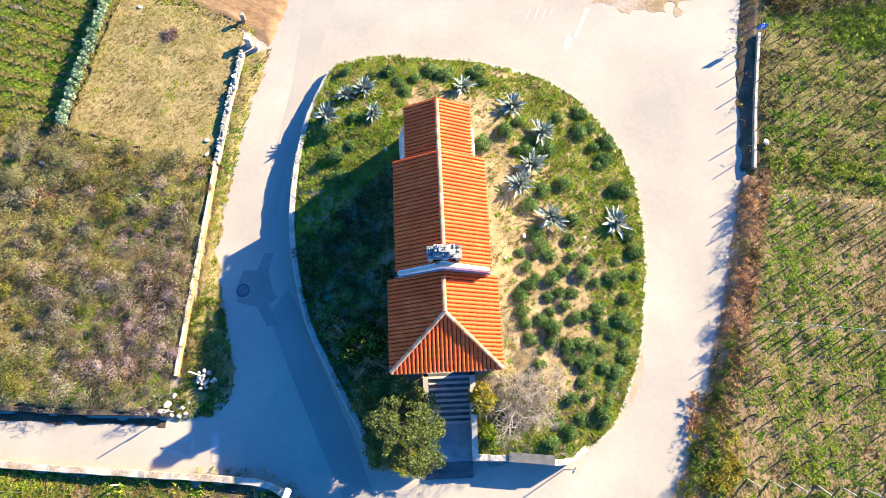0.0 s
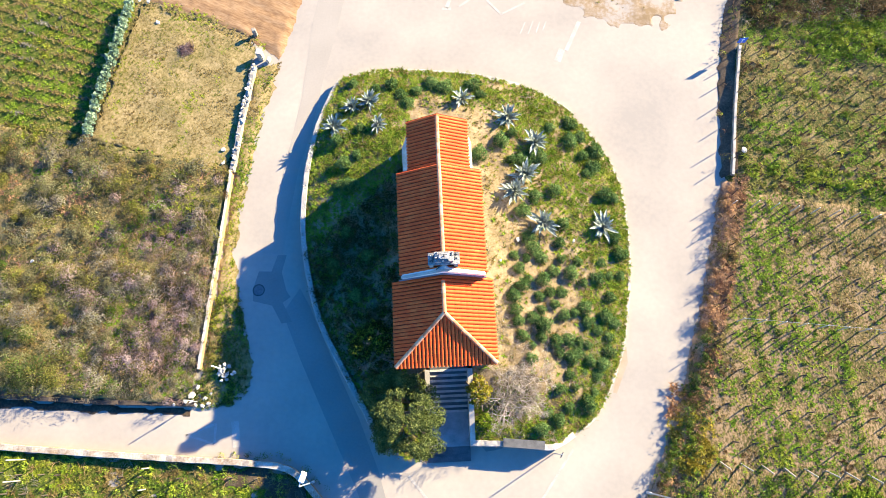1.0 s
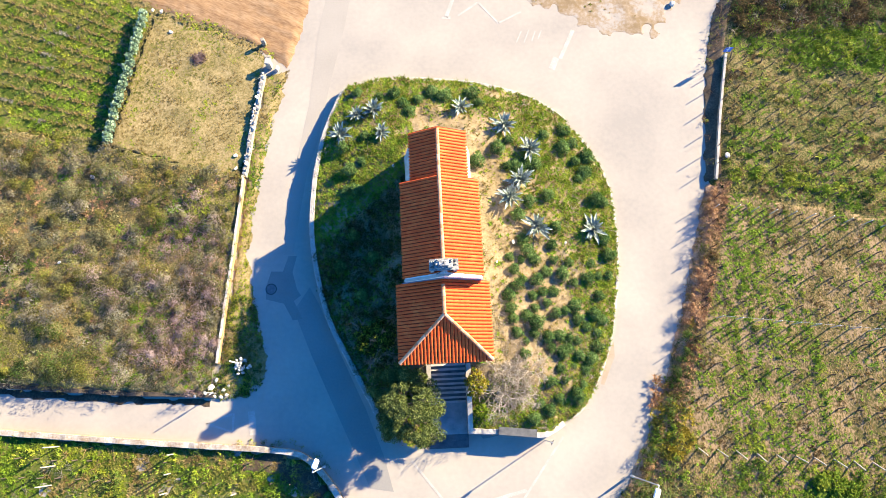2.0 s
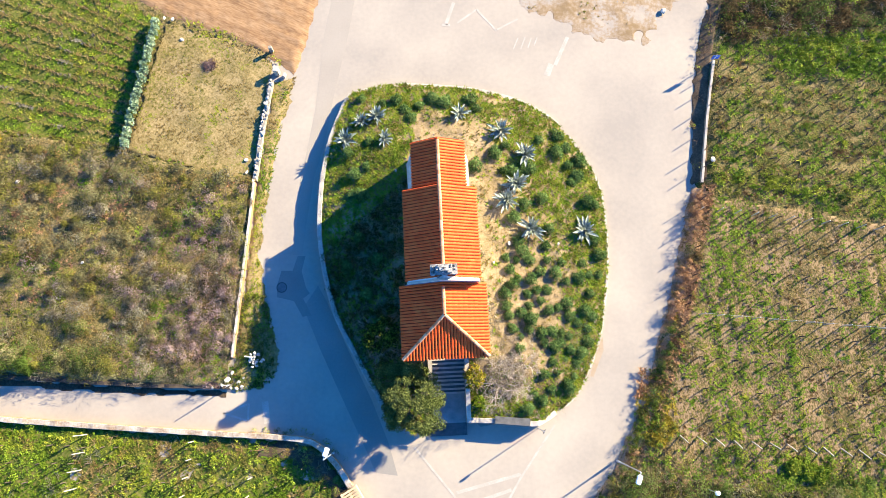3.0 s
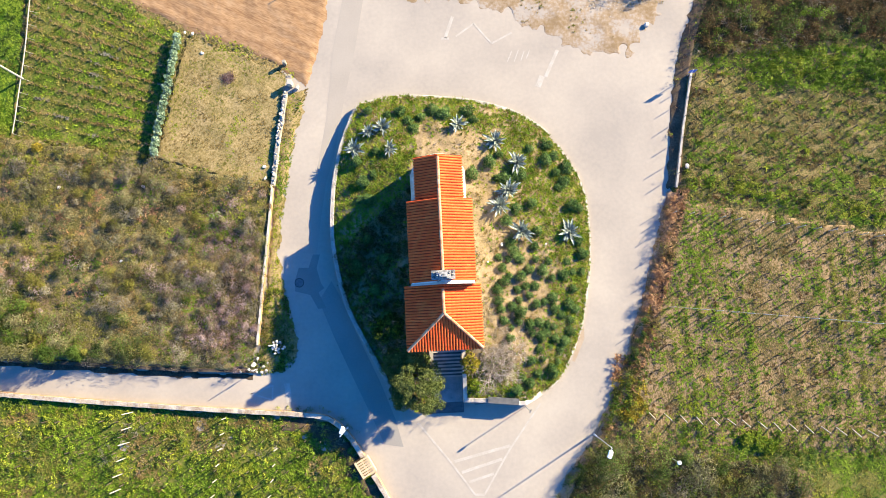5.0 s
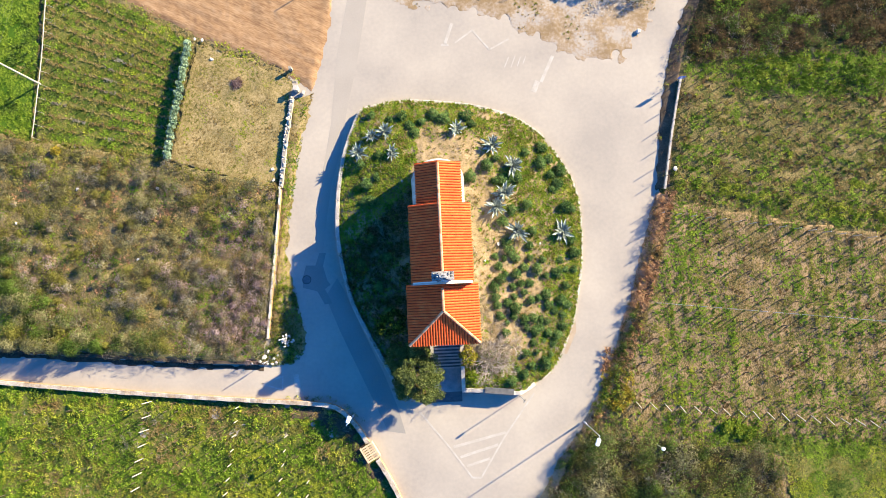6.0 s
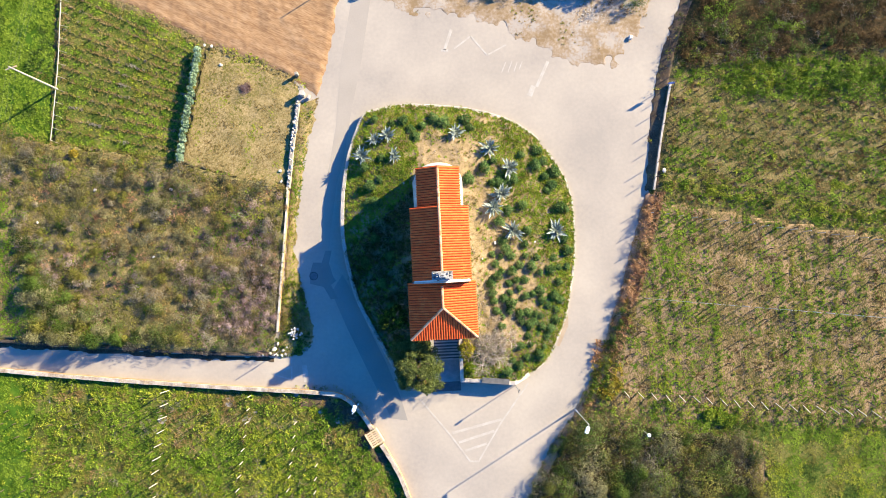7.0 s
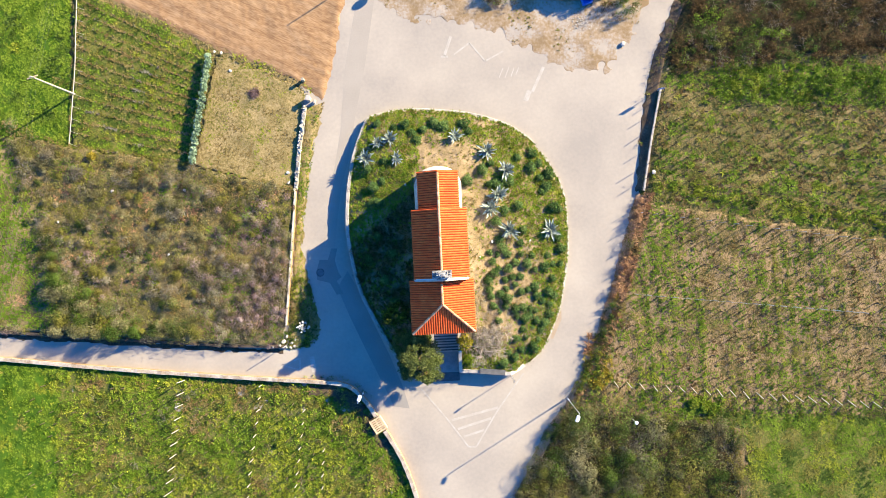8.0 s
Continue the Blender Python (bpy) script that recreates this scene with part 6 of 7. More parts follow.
tan_band = lambda x, y: np.exp(-((y - 27.2 + 0.135 * (x - 24)) / 0.75) ** 2) * (1 - np.clip((x - 33) / 8, 0, 0.6)) + np.exp(-((tilt_e(x, y) - 16.4) / 0.6) ** 2) + 0.8 * (np.abs(tilt_e(x, y) - 22.6) < 3.4) * np.clip((value_noise(x * 0.6, y * 1.5, 1.5, 290) - 0.55) * 5, 0, 1)
strips = lambda x, y: np.maximum(np.exp(-((x - 22.6) / 2.4) ** 2) + 0.9 * np.exp(-((x - 27.2 + 0.09 * y) / 0.6) ** 2) * (y < 8), np.maximum(0.9 * np.exp(-((x - 36.2) / 3.4) ** 2) * (y < 12.5), 1.0 * np.exp(-((y + 4.2) / 1.8) ** 2) * (x > 23))) * (0.55 + 0.9 * value_noise(x, y, 1.2, 226))
phase_n = lambda x, y: np.abs(((0.156 * x + 0.988 * y + 90) / 0.95 + 0.5) % 1 - 0.5)      # 0 on a row, 0.5 between rows
phase_s = lambda x, y: np.abs(((-0.996 * x - 0.087 * y + 90) / 1.31 + 0.5) % 1 - 0.5)
turf("east_turf_north", vE, 30, 125, Z_E, ("weed_olive", "grass_dry", "grass_green", "grass_lime", "weed_brown"), (2.0, 3.2, 3.0, 0.6, 1.2), lambda x, y: (1 - south_e(x, y)) * (0.3 + 0.6 * (value_noise(x, y, 0.9, 120) - 1.1 * phase_n(x, y) > 0.22)) * (1 - 0.8 * dark_ne(x, y)) * (1 - 0.85 * np.clip(tan_band(x, y), 0, 1)) + 0.6 * green_band(x, y), "olive and green weeds in the eastern vineyard", 0.12, 0.3, 1.2, ((3, lambda x, y: 0.45 * lime_band(x, y) + 0.2 * green_band(x, y)), (2, lambda x, y: 1.1 * green_band(x, y)), (1, lambda x, y: 0.7 * tan_band(x, y) - 0.6 * dark_ne(x, y)), (4, lambda x, y: 0.5 * dark_ne(x, y)), (0, lambda x, y: -0.3 * dark_ne(x, y))))
turf("east_turf_south", vE, 22, 225, lambda x, y: Z_E(x, y) + 0.035, ("grass_dry", "weed_olive", "grass_green", "grass_lime", "weed_brown"), (6.0, 1.6, 1.8, 0.4, 1.6), lambda x, y: south_e(x, y) * (0.3 + 0.5 * (value_noise(x, y, 0.75, 121) - 0.7 * phase_s(x, y) > 0.3) + 0.5 * strips(x, y)), "short dry and green grass between the southern vine rows", 0.095, 0.2, 1.0, ((2, lambda x, y: 0.75 * strips(x, y)), (1, lambda x, y: 0.55 * strips(x, y) * (x > 30)), (3, lambda x, y: 0.6 * strips(x, y) * (x < 30) + 0.35 * strips(x, y) * (y < 0)), (0, lambda x, y: -0.02 - 0.7 * strips(x, y))))
fill(tufts, "east_row_weeds", vE, 0, 123, lambda x, y: Z_E(x, y) + 0.035, ("grass_green", "weed_olive", "weed_dark", "grass_lime"), (2.4, 1.4, 3.2, 0.35), None, "green weeds along the southern vine rows", at=thin(in_rows(vE, 95, 1.31, 0.2, 124, 1.2, 0.2, 1.6, -4.6, 16.0, 0.12), lambda x, y: 0.25 + 0.8 * strips(x, y), 126), patch=1.6, blades=11, radius=(0.12, 0.3), tall=(0.05, 0.16), favour=((0, lambda x, y: 0.35 * (x < 29)), (1, lambda x, y: 0.25 * (x > 29))))
fill(tufts, "east_cross_weeds", vE, 0, 127, Z_E, ("grass_green", "weed_olive", "weed_dark", "grass_lime"), (3.2, 1.8, 1.8, 1.2), None, "leafy green weeds along the northern vine rows", at=thin(in_rows(vE, -9, 0.95, 0.26, 128, 0.9, 0.16, 1.8, 17.0, 33.0, 0.17), lambda x, y: 1 - 0.85 * np.clip(tan_band(x, y), 0, 1), 129), patch=1.4, blades=15, radius=(0.16, 0.36), tall=(0.08, 0.24), favour=((0, lambda x, y: 1.3 * green_band(x, y) + 0.3 * lime_band(x, y)), (3, lambda x, y: 0.45 * lime_band(x, y)), (2, lambda x, y: 0.4 * dark_ne(x, y))))
fill(leaf_clumps, "east_row_plants", vE, 0, 273, Z_E, ("grass_green", "weed_dark", "grass_lime"), (3.4, 1.6, 1.0), None, "leafy green plants along the southern vine rows", at=thin(in_rows(vE, 95, 1.31, 0.34, 274, 1.1, 0.14, 1.6, -4.6, 16.0, 0.12), lambda x, y: 0.3 + 0.7 * strips(x, y), 275), patch=1.6, per=16, size=0.085, radius=0.24, tall=0.34)
fill(leaf_clumps, "east_cross_plants", vE, 0, 276, Z_E, ("grass_green", "weed_dark", "weed_olive", "weed_brown"), (3.4, 1.8, 1.0, 0.8), None, "leafy plants along the northern vine rows", at=thin(in_rows(vE, -9, 1.25, 0.42, 277, 0.8, 0.14, 1.6, 17.0, 32.0, 0.17, 0.3), lambda x, y: 1 - 0.9 * np.clip(tan_band(x, y), 0, 1), 280), patch=1.2, per=16, size=0.09, radius=0.26, tall=0.42)
fill(leaf_clumps, "east_lush_weeds", vE, 9.0, 261, Z_E, ("grass_green", "grass_lime", "weed_dark"), (4.4, 0.9, 1.0), lambda x, y: 0.95 * green_band(x, y) + 0.6 * lime_band(x, y), "lush broad-leaved green weeds in bands", patch=1.2, per=18, size=0.11, radius=0.34, tall=0.32, favour=((1, lambda x, y: 0.35 * lime_band(x, y)),))
fill(leaf_clumps, "east_post_weeds", [(15.6, 1.6), (17.4, 1.2), (19.0, -2.0), (30.5, -3.2), (46, -4.2), (46, -5.2), (30, -5.0), (17.5, -4.4), (14.6, -4.2)], 5.0, 263, Z_E, ("weed_dark", "grass_green", "weed_olive", "gorse"), (3, 2.4, 1.6, 0.25), lambda x, y: 0.35 + 0.65 * (value_noise(x, y, 1.3, 264) > 0.45), "dark and fresh green weeds below the leaning posts", patch=1.3, per=20, size=0.085, radius=0.34, tall=0.5)
fill(leaf_clumps, "east_dark_weeds", vE, 6.0, 205, Z_E, ("weed_dark", "weed_olive", "grass_green", "weed_brown"), (5.0, 0.7, 0.9, 3.0), lambda x, y: 0.9 * dark_ne(x, y), "dark rough weeds in the far field", patch=1.4, per=26, size=0.095, radius=0.45, tall=0.9, favour=((3, lambda x, y: 0.5 * np.clip((x - 36) / 5, 0, 1) + 0.4 * (x < 27)),))
fill(twigs, "east_dark_stalks", vE, 2.0, 207, Z_E, ("weed_brown", "post_dark"), (2, 1), lambda x, y: 0.9 * dark_ne(x, y), "brown dry stalks in the far field", per=7, length=(0.3, 0.7), width=0.028, rise=0.9)
# rusty bank along the road, bare soil below the field wall, and the thicket in the south-east
bank = [(x + 0.05, y) for x, y in E_ROAD[1:]] + [(x + 1.75, y) for x, y in E_ROAD[1:]][::-1]
fill(twigs, "bank_brambles", bank, 7, 131, lambda x, y: Z_E(x, y) + 0.0, ("weed_rust", "grass_dry"), (3, 1.8), lambda x, y: np.clip(1.0 * (y < 16.8) - 0.65 * (y < 1.5) + 0.07, 0, 1), "rusty dry brambles on the bank", per=8, length=(0.25, 0.6), width=0.014, rise=0.6)
hedge_ = [(x + 0.25, y) for x, y in E_ROAD[6:13]] + [(x + 1.0, y) for x, y in E_ROAD[6:13]][::-1]
fill(leaf_clumps, "bank_hedge", hedge_, 5.0, 241, lambda x, y: Z_E(x, y) - 0.05, ("weed_rust", "weed_brown", "weed_olive", "weed_dark"), (3.4, 0.7, 1.4, 1.0), None, "loose bramble hedge on the bank above the road", patch=1.5, per=110, size=0.042, radius=0.42, tall=0.95, slim=6.0, favour=((3, lambda x, y: 0.4 * (y < 6)), (0, lambda x, y: 0.3 * (y > 6))))
crest_ = [(x + 0.75, y) for x, y in E_ROAD[6:12]] + [(x + 1.75, y) for x, y in E_ROAD[6:12]][::-1]
fill(tufts, "bank_rust_tussocks", crest_, 40, 243, lambda x, y: Z_E(x, y) + 0.1, ("weed_rust", "grass_dry", "gorse"), (5, 1.4, 0.5), lambda x, y: np.clip((y - 1.5) / 4, 0.15, 1), "rusty dry grass on the crest of the bank", patch=1.2, blades=10, radius=(0.12, 0.28), tall=(0.08, 0.24))
fill(tufts, "bank_yellow_grass", [(15.3, 3.4), (17.5, 3.2), (18.0, -1.0), (16.6, -2.4), (14.7, -2.0)], 26, 271, lambda x, y: Z_E(x, y) + 0.08, ("gorse", "weed_rust", "weed_olive", "grass_green"), (1.4, 1.6, 1.8, 1.2), None, "yellow-green and rusty grass at the bend of the bank", patch=1.1, blades=11, radius=(0.14, 0.3), tall=(0.08, 0.26), favour=((1, lambda x, y: 0.3 * (y > 1.2)), (0, lambda x, y: 0.2 * (y < 1.2))))
edge_ = [(x + 0.1, y) for x, y in E_ROAD[2:14]] + [(x + 0.6, y) for x, y in E_ROAD[2:14]][::-1]
fill(twigs, "bank_stalks", edge_, 4, 235, lambda x, y: Z_E(x, y) - 0.05, ("weed_rust", "weed_brown"), (2, 1), lambda x, y: 0.35 + 0.65 * (y < 17), "tall thin dry stalks along the road", per=3, length=(0.4, 0.8), width=0.014, rise=1.8)
fill(leaf_clumps, "bank_rust_leaves", bank, 10, 231, lambda x, y: Z_E(x, y) - 0.1, ("weed_rust", "grass_dry", "gorse"), (3.4, 2.2, 0.6), lambda x, y: np.clip(0.95 * (y < 16.8) - 0.8 * (y < 2.5), 0, 1), "rusty dry bracken on the bank", per=34, size=0.042, radius=0.32, tall=0.3, slim=7.0)
fill(leaf_clumps, "bank_weeds", bank, 4, 133, lambda x, y: Z_E(x, y) - 0.2, ("weed_dark", "weed_olive", "grass_lime"), (2, 2, 1.6), lambda x, y: np.clip(0.9 * (y < 6.5) + 0.06 + 0.5 * (y > 29), 0, 1), "dark green weeds on the bank", per=22, size=0.09, radius=0.4, tall=0.8)
THICKET = [(13.6, -4.2), (17, -4.0), (30.5, -5.6), (32.5, -16), (6.6, -16), (9.6, -10.4), (11.4, -7.0)]
fill(leaf_clumps, "thicket_bushes", THICKET, 0.85, 137, Z_E, ("weed_olive", "weed_dark", "grey_leaf", "twig_grey"), (2.8, 2.2, 2.2, 0.9), lambda x, y: 0.4 + 0.6 * value_noise(x, y, 1.7, 138), "rounded olive and dark thicket bushes", patch=1.6, per=200, size=0.05, radius=0.9, tall=1.2, slim=7.5, favour=((1, lambda x, y: 0.4 * (np.hypot(x - 16.5, y + 6.5) < 3.0)),))
fill(leaf_clumps, "thicket_big_bushes", THICKET, 0.22, 237, Z_E, ("weed_dark", "weed_olive", "grey_leaf"), (3.0, 2.0, 1.6), lambda x, y: np.clip(1.3 - np.hypot(x - 16.0, y + 7.0) / 6, 0.15, 1), "large dark rounded bushes of the thicket", patch=2.5, per=480, size=0.06, radius=1.25, tall=1.9, slim=6.5)
fill(leaf_clumps, "thicket_leaves", THICKET, 6, 139, Z_E, ("weed_dark", "weed_olive", "grey_leaf"), (1, 2, 2), None, "low dark thicket leaves", per=12, size=0.1, radius=0.35, tall=0.6)
fill(twigs, "thicket_canes", THICKET, 1.6, 135, Z_E, ("twig_grey", "weed_olive", "twig_mauve"), (3, 2, 1), None, "grey-green dry canes of the thicket", per=7, length=(0.3, 0.8), width=0.016, rise=1.0)
turf("south_east_turf", [(24, -4.2), (31, -4.6), (48, -5.2), (48, -16), (32.3, -16), (31.2, -6.2), (24, -5.4)], 28, 239, lambda x, y: Z_E(x, y) + 0.08, ("grass_lime", "weed_olive", "grass_green", "weed_dark"), (1.0, 2.2, 2.2, 1.2), lambda x, y: 0.5 + 0.5 * value_noise(x, y, 1.5, 140), "lime green grass", 0.12, 0.25, 1.8)
for dx_, dy_, r_ in ((0, 0, 0.75), (0.95, -0.35, 0.62), (-0.9, 0.2, 0.55)):
    leafy_tree("green_bush", 27.0 + dx_, -3.9 + dy_, zat(Z_E, 27.0 + dx_, -3.9 + dy_), 0.42 + 0.1 * r_, r_, [M["grass_green"], M["grass_lime"]], "low bright green leafy bush below the vine posts", 523 + int(20 * r_), 2200, 0.1, 0.42)
leafy_tree("yellow_bush", -34.6, 21.2, zat(Z_W, -34.6, 21.2) - 0.1, 0.5, 0.42, [M["gorse"], M["gorse"]], "small bright yellow bush at the vineyard's edge", 541, 1500, 0.07, 0.5)
NORTH_SCRUB = [(5.0, 36.8), (7.0, 36.4), (9.5, 37.0), (16.2, 37.2), (18.6, 35.2), (20.4, 35.9), (21.6, 39), (22, 44), (4, 44)]
fill(leaf_clumps, "north_scrub", NORTH_SCRUB, 6, 141, lambda x, y: 0 * x + 0.1, ("weed_dark", "weed_olive", "grass_lime"), (3, 2, 1), lambda x, y: 0.3 + 0.7 * value_noise(x, y, 1.3, 142), "dark scrub beyond the dirt lot", per=20, size=0.09, radius=0.4, tall=0.9)
for k_, poly_ in enumerate(([(4.3, 36.9), (8.1, 36.5), (8.3, 39.0), (4.0, 39.0)], [(16.9, 35.8), (18.0, 34.6), (19.9, 35.3), (20.8, 38.0), (16.9, 38.0)])):
    fill(leaf_clumps, "north_brush", poly_, 3.0, 285 + 2 * k_, lambda x, y: 0 * x + 0.1, ("weed_brown", "weed_dark", "weed_olive"), (2, 2.4, 1), None, "dark tangled brush beyond the dirt lot", patch=1.0, per=80, size=0.06, radius=0.45, tall=1.0, slim=5.0)
turf("dirt_lot_grass", DIRT, 4, 143, lambda x, y: z_dirt(x, y), ("grass_dry", "weed_olive"), (3, 1), lambda x, y: 1.0 * (value_noise(x, y, 1.6, 144) > 0.6) * (y > 31.5) * (y < 39), "sparse dry grass on the dirt lot", 0.08, 0.08)

# ---- field walls ----
low_wall = strip_wall("field_wall_west", W_WALL[2:6], 0.17, 0.0, 0.6, M["rust_wall"], "low concrete field wall stained with earth", top_mat=M["coping"])
terrace = strip_wall("terrace_wall", [(-15.2, 1.95)] + S_NORTH[1:], 0.3, 0.0, 0.4, M["dark_stone"], "dry-stone terrace wall along the lane, darkened as if in shadow", wobble=0.06)
wall_stones(terrace, [(-15.2, 1.95)] + S_NORTH[1:4], 0.28, 0.37, 0.13, 0.16, M["dark_stone"], 151)
south_wall = strip_wall("lane_wall", S_WALL, 0.4, -0.05, 0.5, M["rust_wall"], "low lane wall with a pale concrete top", top_mat=M["lane_top"])
south_wall_2 = strip_wall("lane_wall_lower", S_WALL_2, 0.42, -0.05, 0.5, M["rust_wall"], "low lane wall with a pale concrete top", top_mat=M["lane_top"])
east_wall = strip_wall("field_wall_east", [(22.73, 28.0), (21.85, 23.15), (21.05, 17.6)], 0.2, 0.0, 0.56, M["earthy_stone"], "low field wall with a worn concrete top", top_mat=M["mortar"])

# heap wall of loose white field stones
heap = tagged(empty("stone_heap_wall"), "loose dry-stone wall of white field stones", "stone wall")
rs_ = random.Random(160)
core_ = strip_wall("stone_wall_core", W_WALL[:3], 0.34, 0.0, 0.42, M["stone"], "low dry-stone wall of pale field stones", wobble=0.07, seed=8)
for p_, d_ in along(W_WALL[:3], 0.2):
    for k in range(2 if rs_.random() < 0.75 else 3):
        o_ = new("stone", rs_.choice(WHITE_STONES if rs_.random() < 0.15 else STONES))
        o_.parent = heap
        s_ = rs_.uniform(0.13, 0.26)
        off_ = rs_.uniform(-0.16, 0.16)
        o_.matrix_basis = pose(p_.x + off_, p_.y + rs_.uniform(-0.1, 0.1), 0.36 + 0.06 * (k == 2) + rs_.uniform(0, 0.08), rs_.uniform(-30, 30), rs_.uniform(-30, 30), rs_.uniform(0, 360)) @ Matrix.Diagonal((s_ * rs_.uniform(0.9, 1.5), s_, s_, 1))


def loose_stone(x, y, z, s, label="pale loose field stone", white=True, stretch=1.2):
    s *= 0.8
    o = new("field_stone", (WHITE_STONES if white else STONES)[int(abs(x * 7 + y * 3)) % 6])
    o.matrix_world = pose(x, y, z + s * 0.12, 0, 0, (x * 37 + y * 91) % 360) @ Matrix.Diagonal((s * 0.75 * stretch, s * 0.6, s * 0.6, 1))
    return tagged(o, label, "stone", "loose field stones")


for x_, y_, z_, s_ in ((-32.6, 17.7, 0.4, 0.6), (-25.3, 17.8, 0.4, 0.55), (-21.5, 19.0, 0.25, 0.5), (-18.3, 18.3, 0.25, 0.35), (-25.0, 20.1, 0.2, 0.5), (-22.3, 31.8, 0.2, 0.45), (-21.6, 31.7, 0.2, 0.5), (-20.7, 29.9, 0.15, 0.55),
                       (-19.6, 4.6, 0.5, 0.5), (-38.1, 14.6, 0.4, 0.4), (-26.9, 11.3, 0.45, 0.4), (-16.6, 10.5, 0.45, 0.3), (-15.3, 2.5, 0.4, 0.75), (-15.0, 3.0, 0.35, 0.5), (-15.7, 2.1, 0.4, 0.5), (-15.1, 1.9, 0.2, 0.4), (-16.4, 1.9, 0.4, 0.35),
                       (-14.55, 2.3, 0.1, 0.5), (-14.3, 2.0, 0.1, 0.42), (-14.7, 1.85, 0.1, 0.45), (-14.2, 2.6, 0.1, 0.36), (-14.9, 19.6, 0.15, 0.6), (-14.8, 18.6, 0.15, 0.5), (-15.2, 17.9, 0.2, 0.45), (5.7, 12.6, 1.5, 0.5), (4.5, 11.1, 1.7, 0.32), (9.5, 12.7, 1.0, 0.4), (19.0, 32.6, 0.1, 0.8), (-2.9, 18.2, 1.6, 0.4), (22.05, 19.6, 0.45, 0.75)):
    loose_stone(x_, y_, z_ if not (-8 < x_ < 13 and 0 < y_ < 25) else float(mound_z(x_, y_)), s_)


# ---- posts, stakes, signs and lamps ----
def joined_stakes(name, places, height, radius, mat, label, seed, lean=4.0):
    rs = random.Random(seed)
    V, Fc, n = [], [], 0
    for x, y, z in places:
        h = height * rs.uniform(0.88, 1.1)
        tx, ty = h * math.tan(radians(rs.gauss(0, lean))), h * math.tan(radians(rs.gauss(0, lean)))
        ring = [(math.cos(a) * radius, math.sin(a) * radius) for a in np.linspace(0, 2 * math.pi, 5)[:4]]
        V += [(x + u, y + v, z - 0.1) for u, v in ring] + [(x + u * 0.85 + tx, y + v * 0.85 + ty, z + h) for u, v in ring]
        Fc += [(n + j, n + (j + 1) % 4, n + 4 + (j + 1) % 4, n + 4 + j) for j in range(4)] + [(n + 4, n + 5, n + 6, n + 7)]
        n += 8
    return tagged(new(name, array_mesh(name, np.array(V), np.array(Fc), [mat])), label, "stakes", kind="stuff")


pl_ = []
for i in range(22):                                    # rows running north and south
    for j in range(8):
        x, y = 19.0 + 1.31 * i - 0.09 * (2.3 * j), -0.3 + 2.3 * j - 0.1 * 1.31 * i
        if inside(FIELD_E, np.array([x - 1.2]), np.array([y]))[0] and y < 16.2 - 0.17 * (x - 22.4):
            pl_.append((x, y, zat(Z_E, x, y)))
joined_stakes("vine_stakes_east", pl_, 0.72, 0.048, M["vine_wood"], "thin dark vine stocks and stakes in rows", 170)
pl_, rs_ = [], random.Random(169)
for j in range(11):                                    # rows running east and west
    for i in range(24):
        x = 23.2 + 1.05 * i + rs_.uniform(-0.25, 0.25)
        y = 17.6 + 1.25 * j - 0.16 * (x - 23.4) + rs_.uniform(-0.12, 0.12)
        if inside(FIELD_E, np.array([x - 0.7]), np.array([y]))[0]:
            pl_.append((x, y, zat(Z_E, x, y)))
joined_stakes("vine_stakes_north_east", pl_, 0.46, 0.055, M["vine_wood"], "short dark vine stocks in cross rows", 168, 12)
pl_ = [(21.25, 18.95, 0.4), (21.5, 20.4, 0.4), (21.98, 22.3, 0.4), (22.05, 24.1, 0.4), (22.45, 25.8, 0.4), (22.9, 27.2, 0.4), (20.9, 16.3, 0.4), (20.46, 14.4, 0.4), (20.2, 12.5, 0.4), (19.8, 10.3, 0.4), (19.2, 8.1, 0.4), (18.6, 6.0, 0.4)]
joined_stakes("vine_stakes_end", pl_, 1.1, 0.04, M["vine_wood"], "end stakes of the vine rows above the road", 175, 2)
bm = bmesh.new()
tube(bm, [(0, 0, -0.15), (0, 0, 1.35)], [0.04, 0.035], 6)
steel_0 = tagged(part("steel_post", bm, M["galvanised"]), "galvanised steel vineyard post with a taut wire", "post", "steel vineyard posts")
for k in range(36):
    x_ = 20.1 + 1.34 * (k % 18)
    y_ = 7.33 - 0.081 * (x_ - 20.1) if k < 18 else 15.45 - 0.12 * (x_ - 20.4)
    m_ = pose(x_ + 0.6 * (k > 17), y_, zat(Z_E, x_, y_))
    if k:
        copy_thing(steel_0, m_)
    else:
        steel_0.matrix_world = m_
bm = bmesh.new()
tube(bm, [(20.1 + 1.34 * k, 7.33 - 0.109 * k, 1.72 + 0.02 * (k % 2)) for k in range(18)], [0.006] * 18, 5)
tagged(part("vine_wire", bm, M["galvanised"]), "taut galvanised wire along the vine posts", "wire")
pl_ = [(x, y, zat(Z_NW, x, y)) for x, y in zip(*fan_rows(0.92, 171, 0.06, 0.0, 0.93))]
joined_stakes("vine_stakes_west", pl_, 0.38, 0.05, M["vine_wood"], "short dark vine stocks in rows", 172, 16)
pl_, rs_ = [], random.Random(173)
for j in range(12):
    for i in range(31):
        x, y = -41 + 1.2 * i - 0.12 * j + 0.5 * (j % 2) + rs_.uniform(-0.2, 0.2), -2.0 - 1.26 * j - 0.024 * i + rs_.uniform(-0.1, 0.1)
        if inside(FIELD_SW, np.array([x + 0.8]), np.array([y + 0.7]))[0] and rs_.random() < (0.85 if x > -27 else 0.45):
            pl_.append((x, y, zat(Z_SW, x, y)))
joined_stakes("vine_stakes_south", pl_, 0.8, 0.045, M["vine_wood"], "thin dark vine stakes in rows", 174, 3)

bm = bmesh.new()
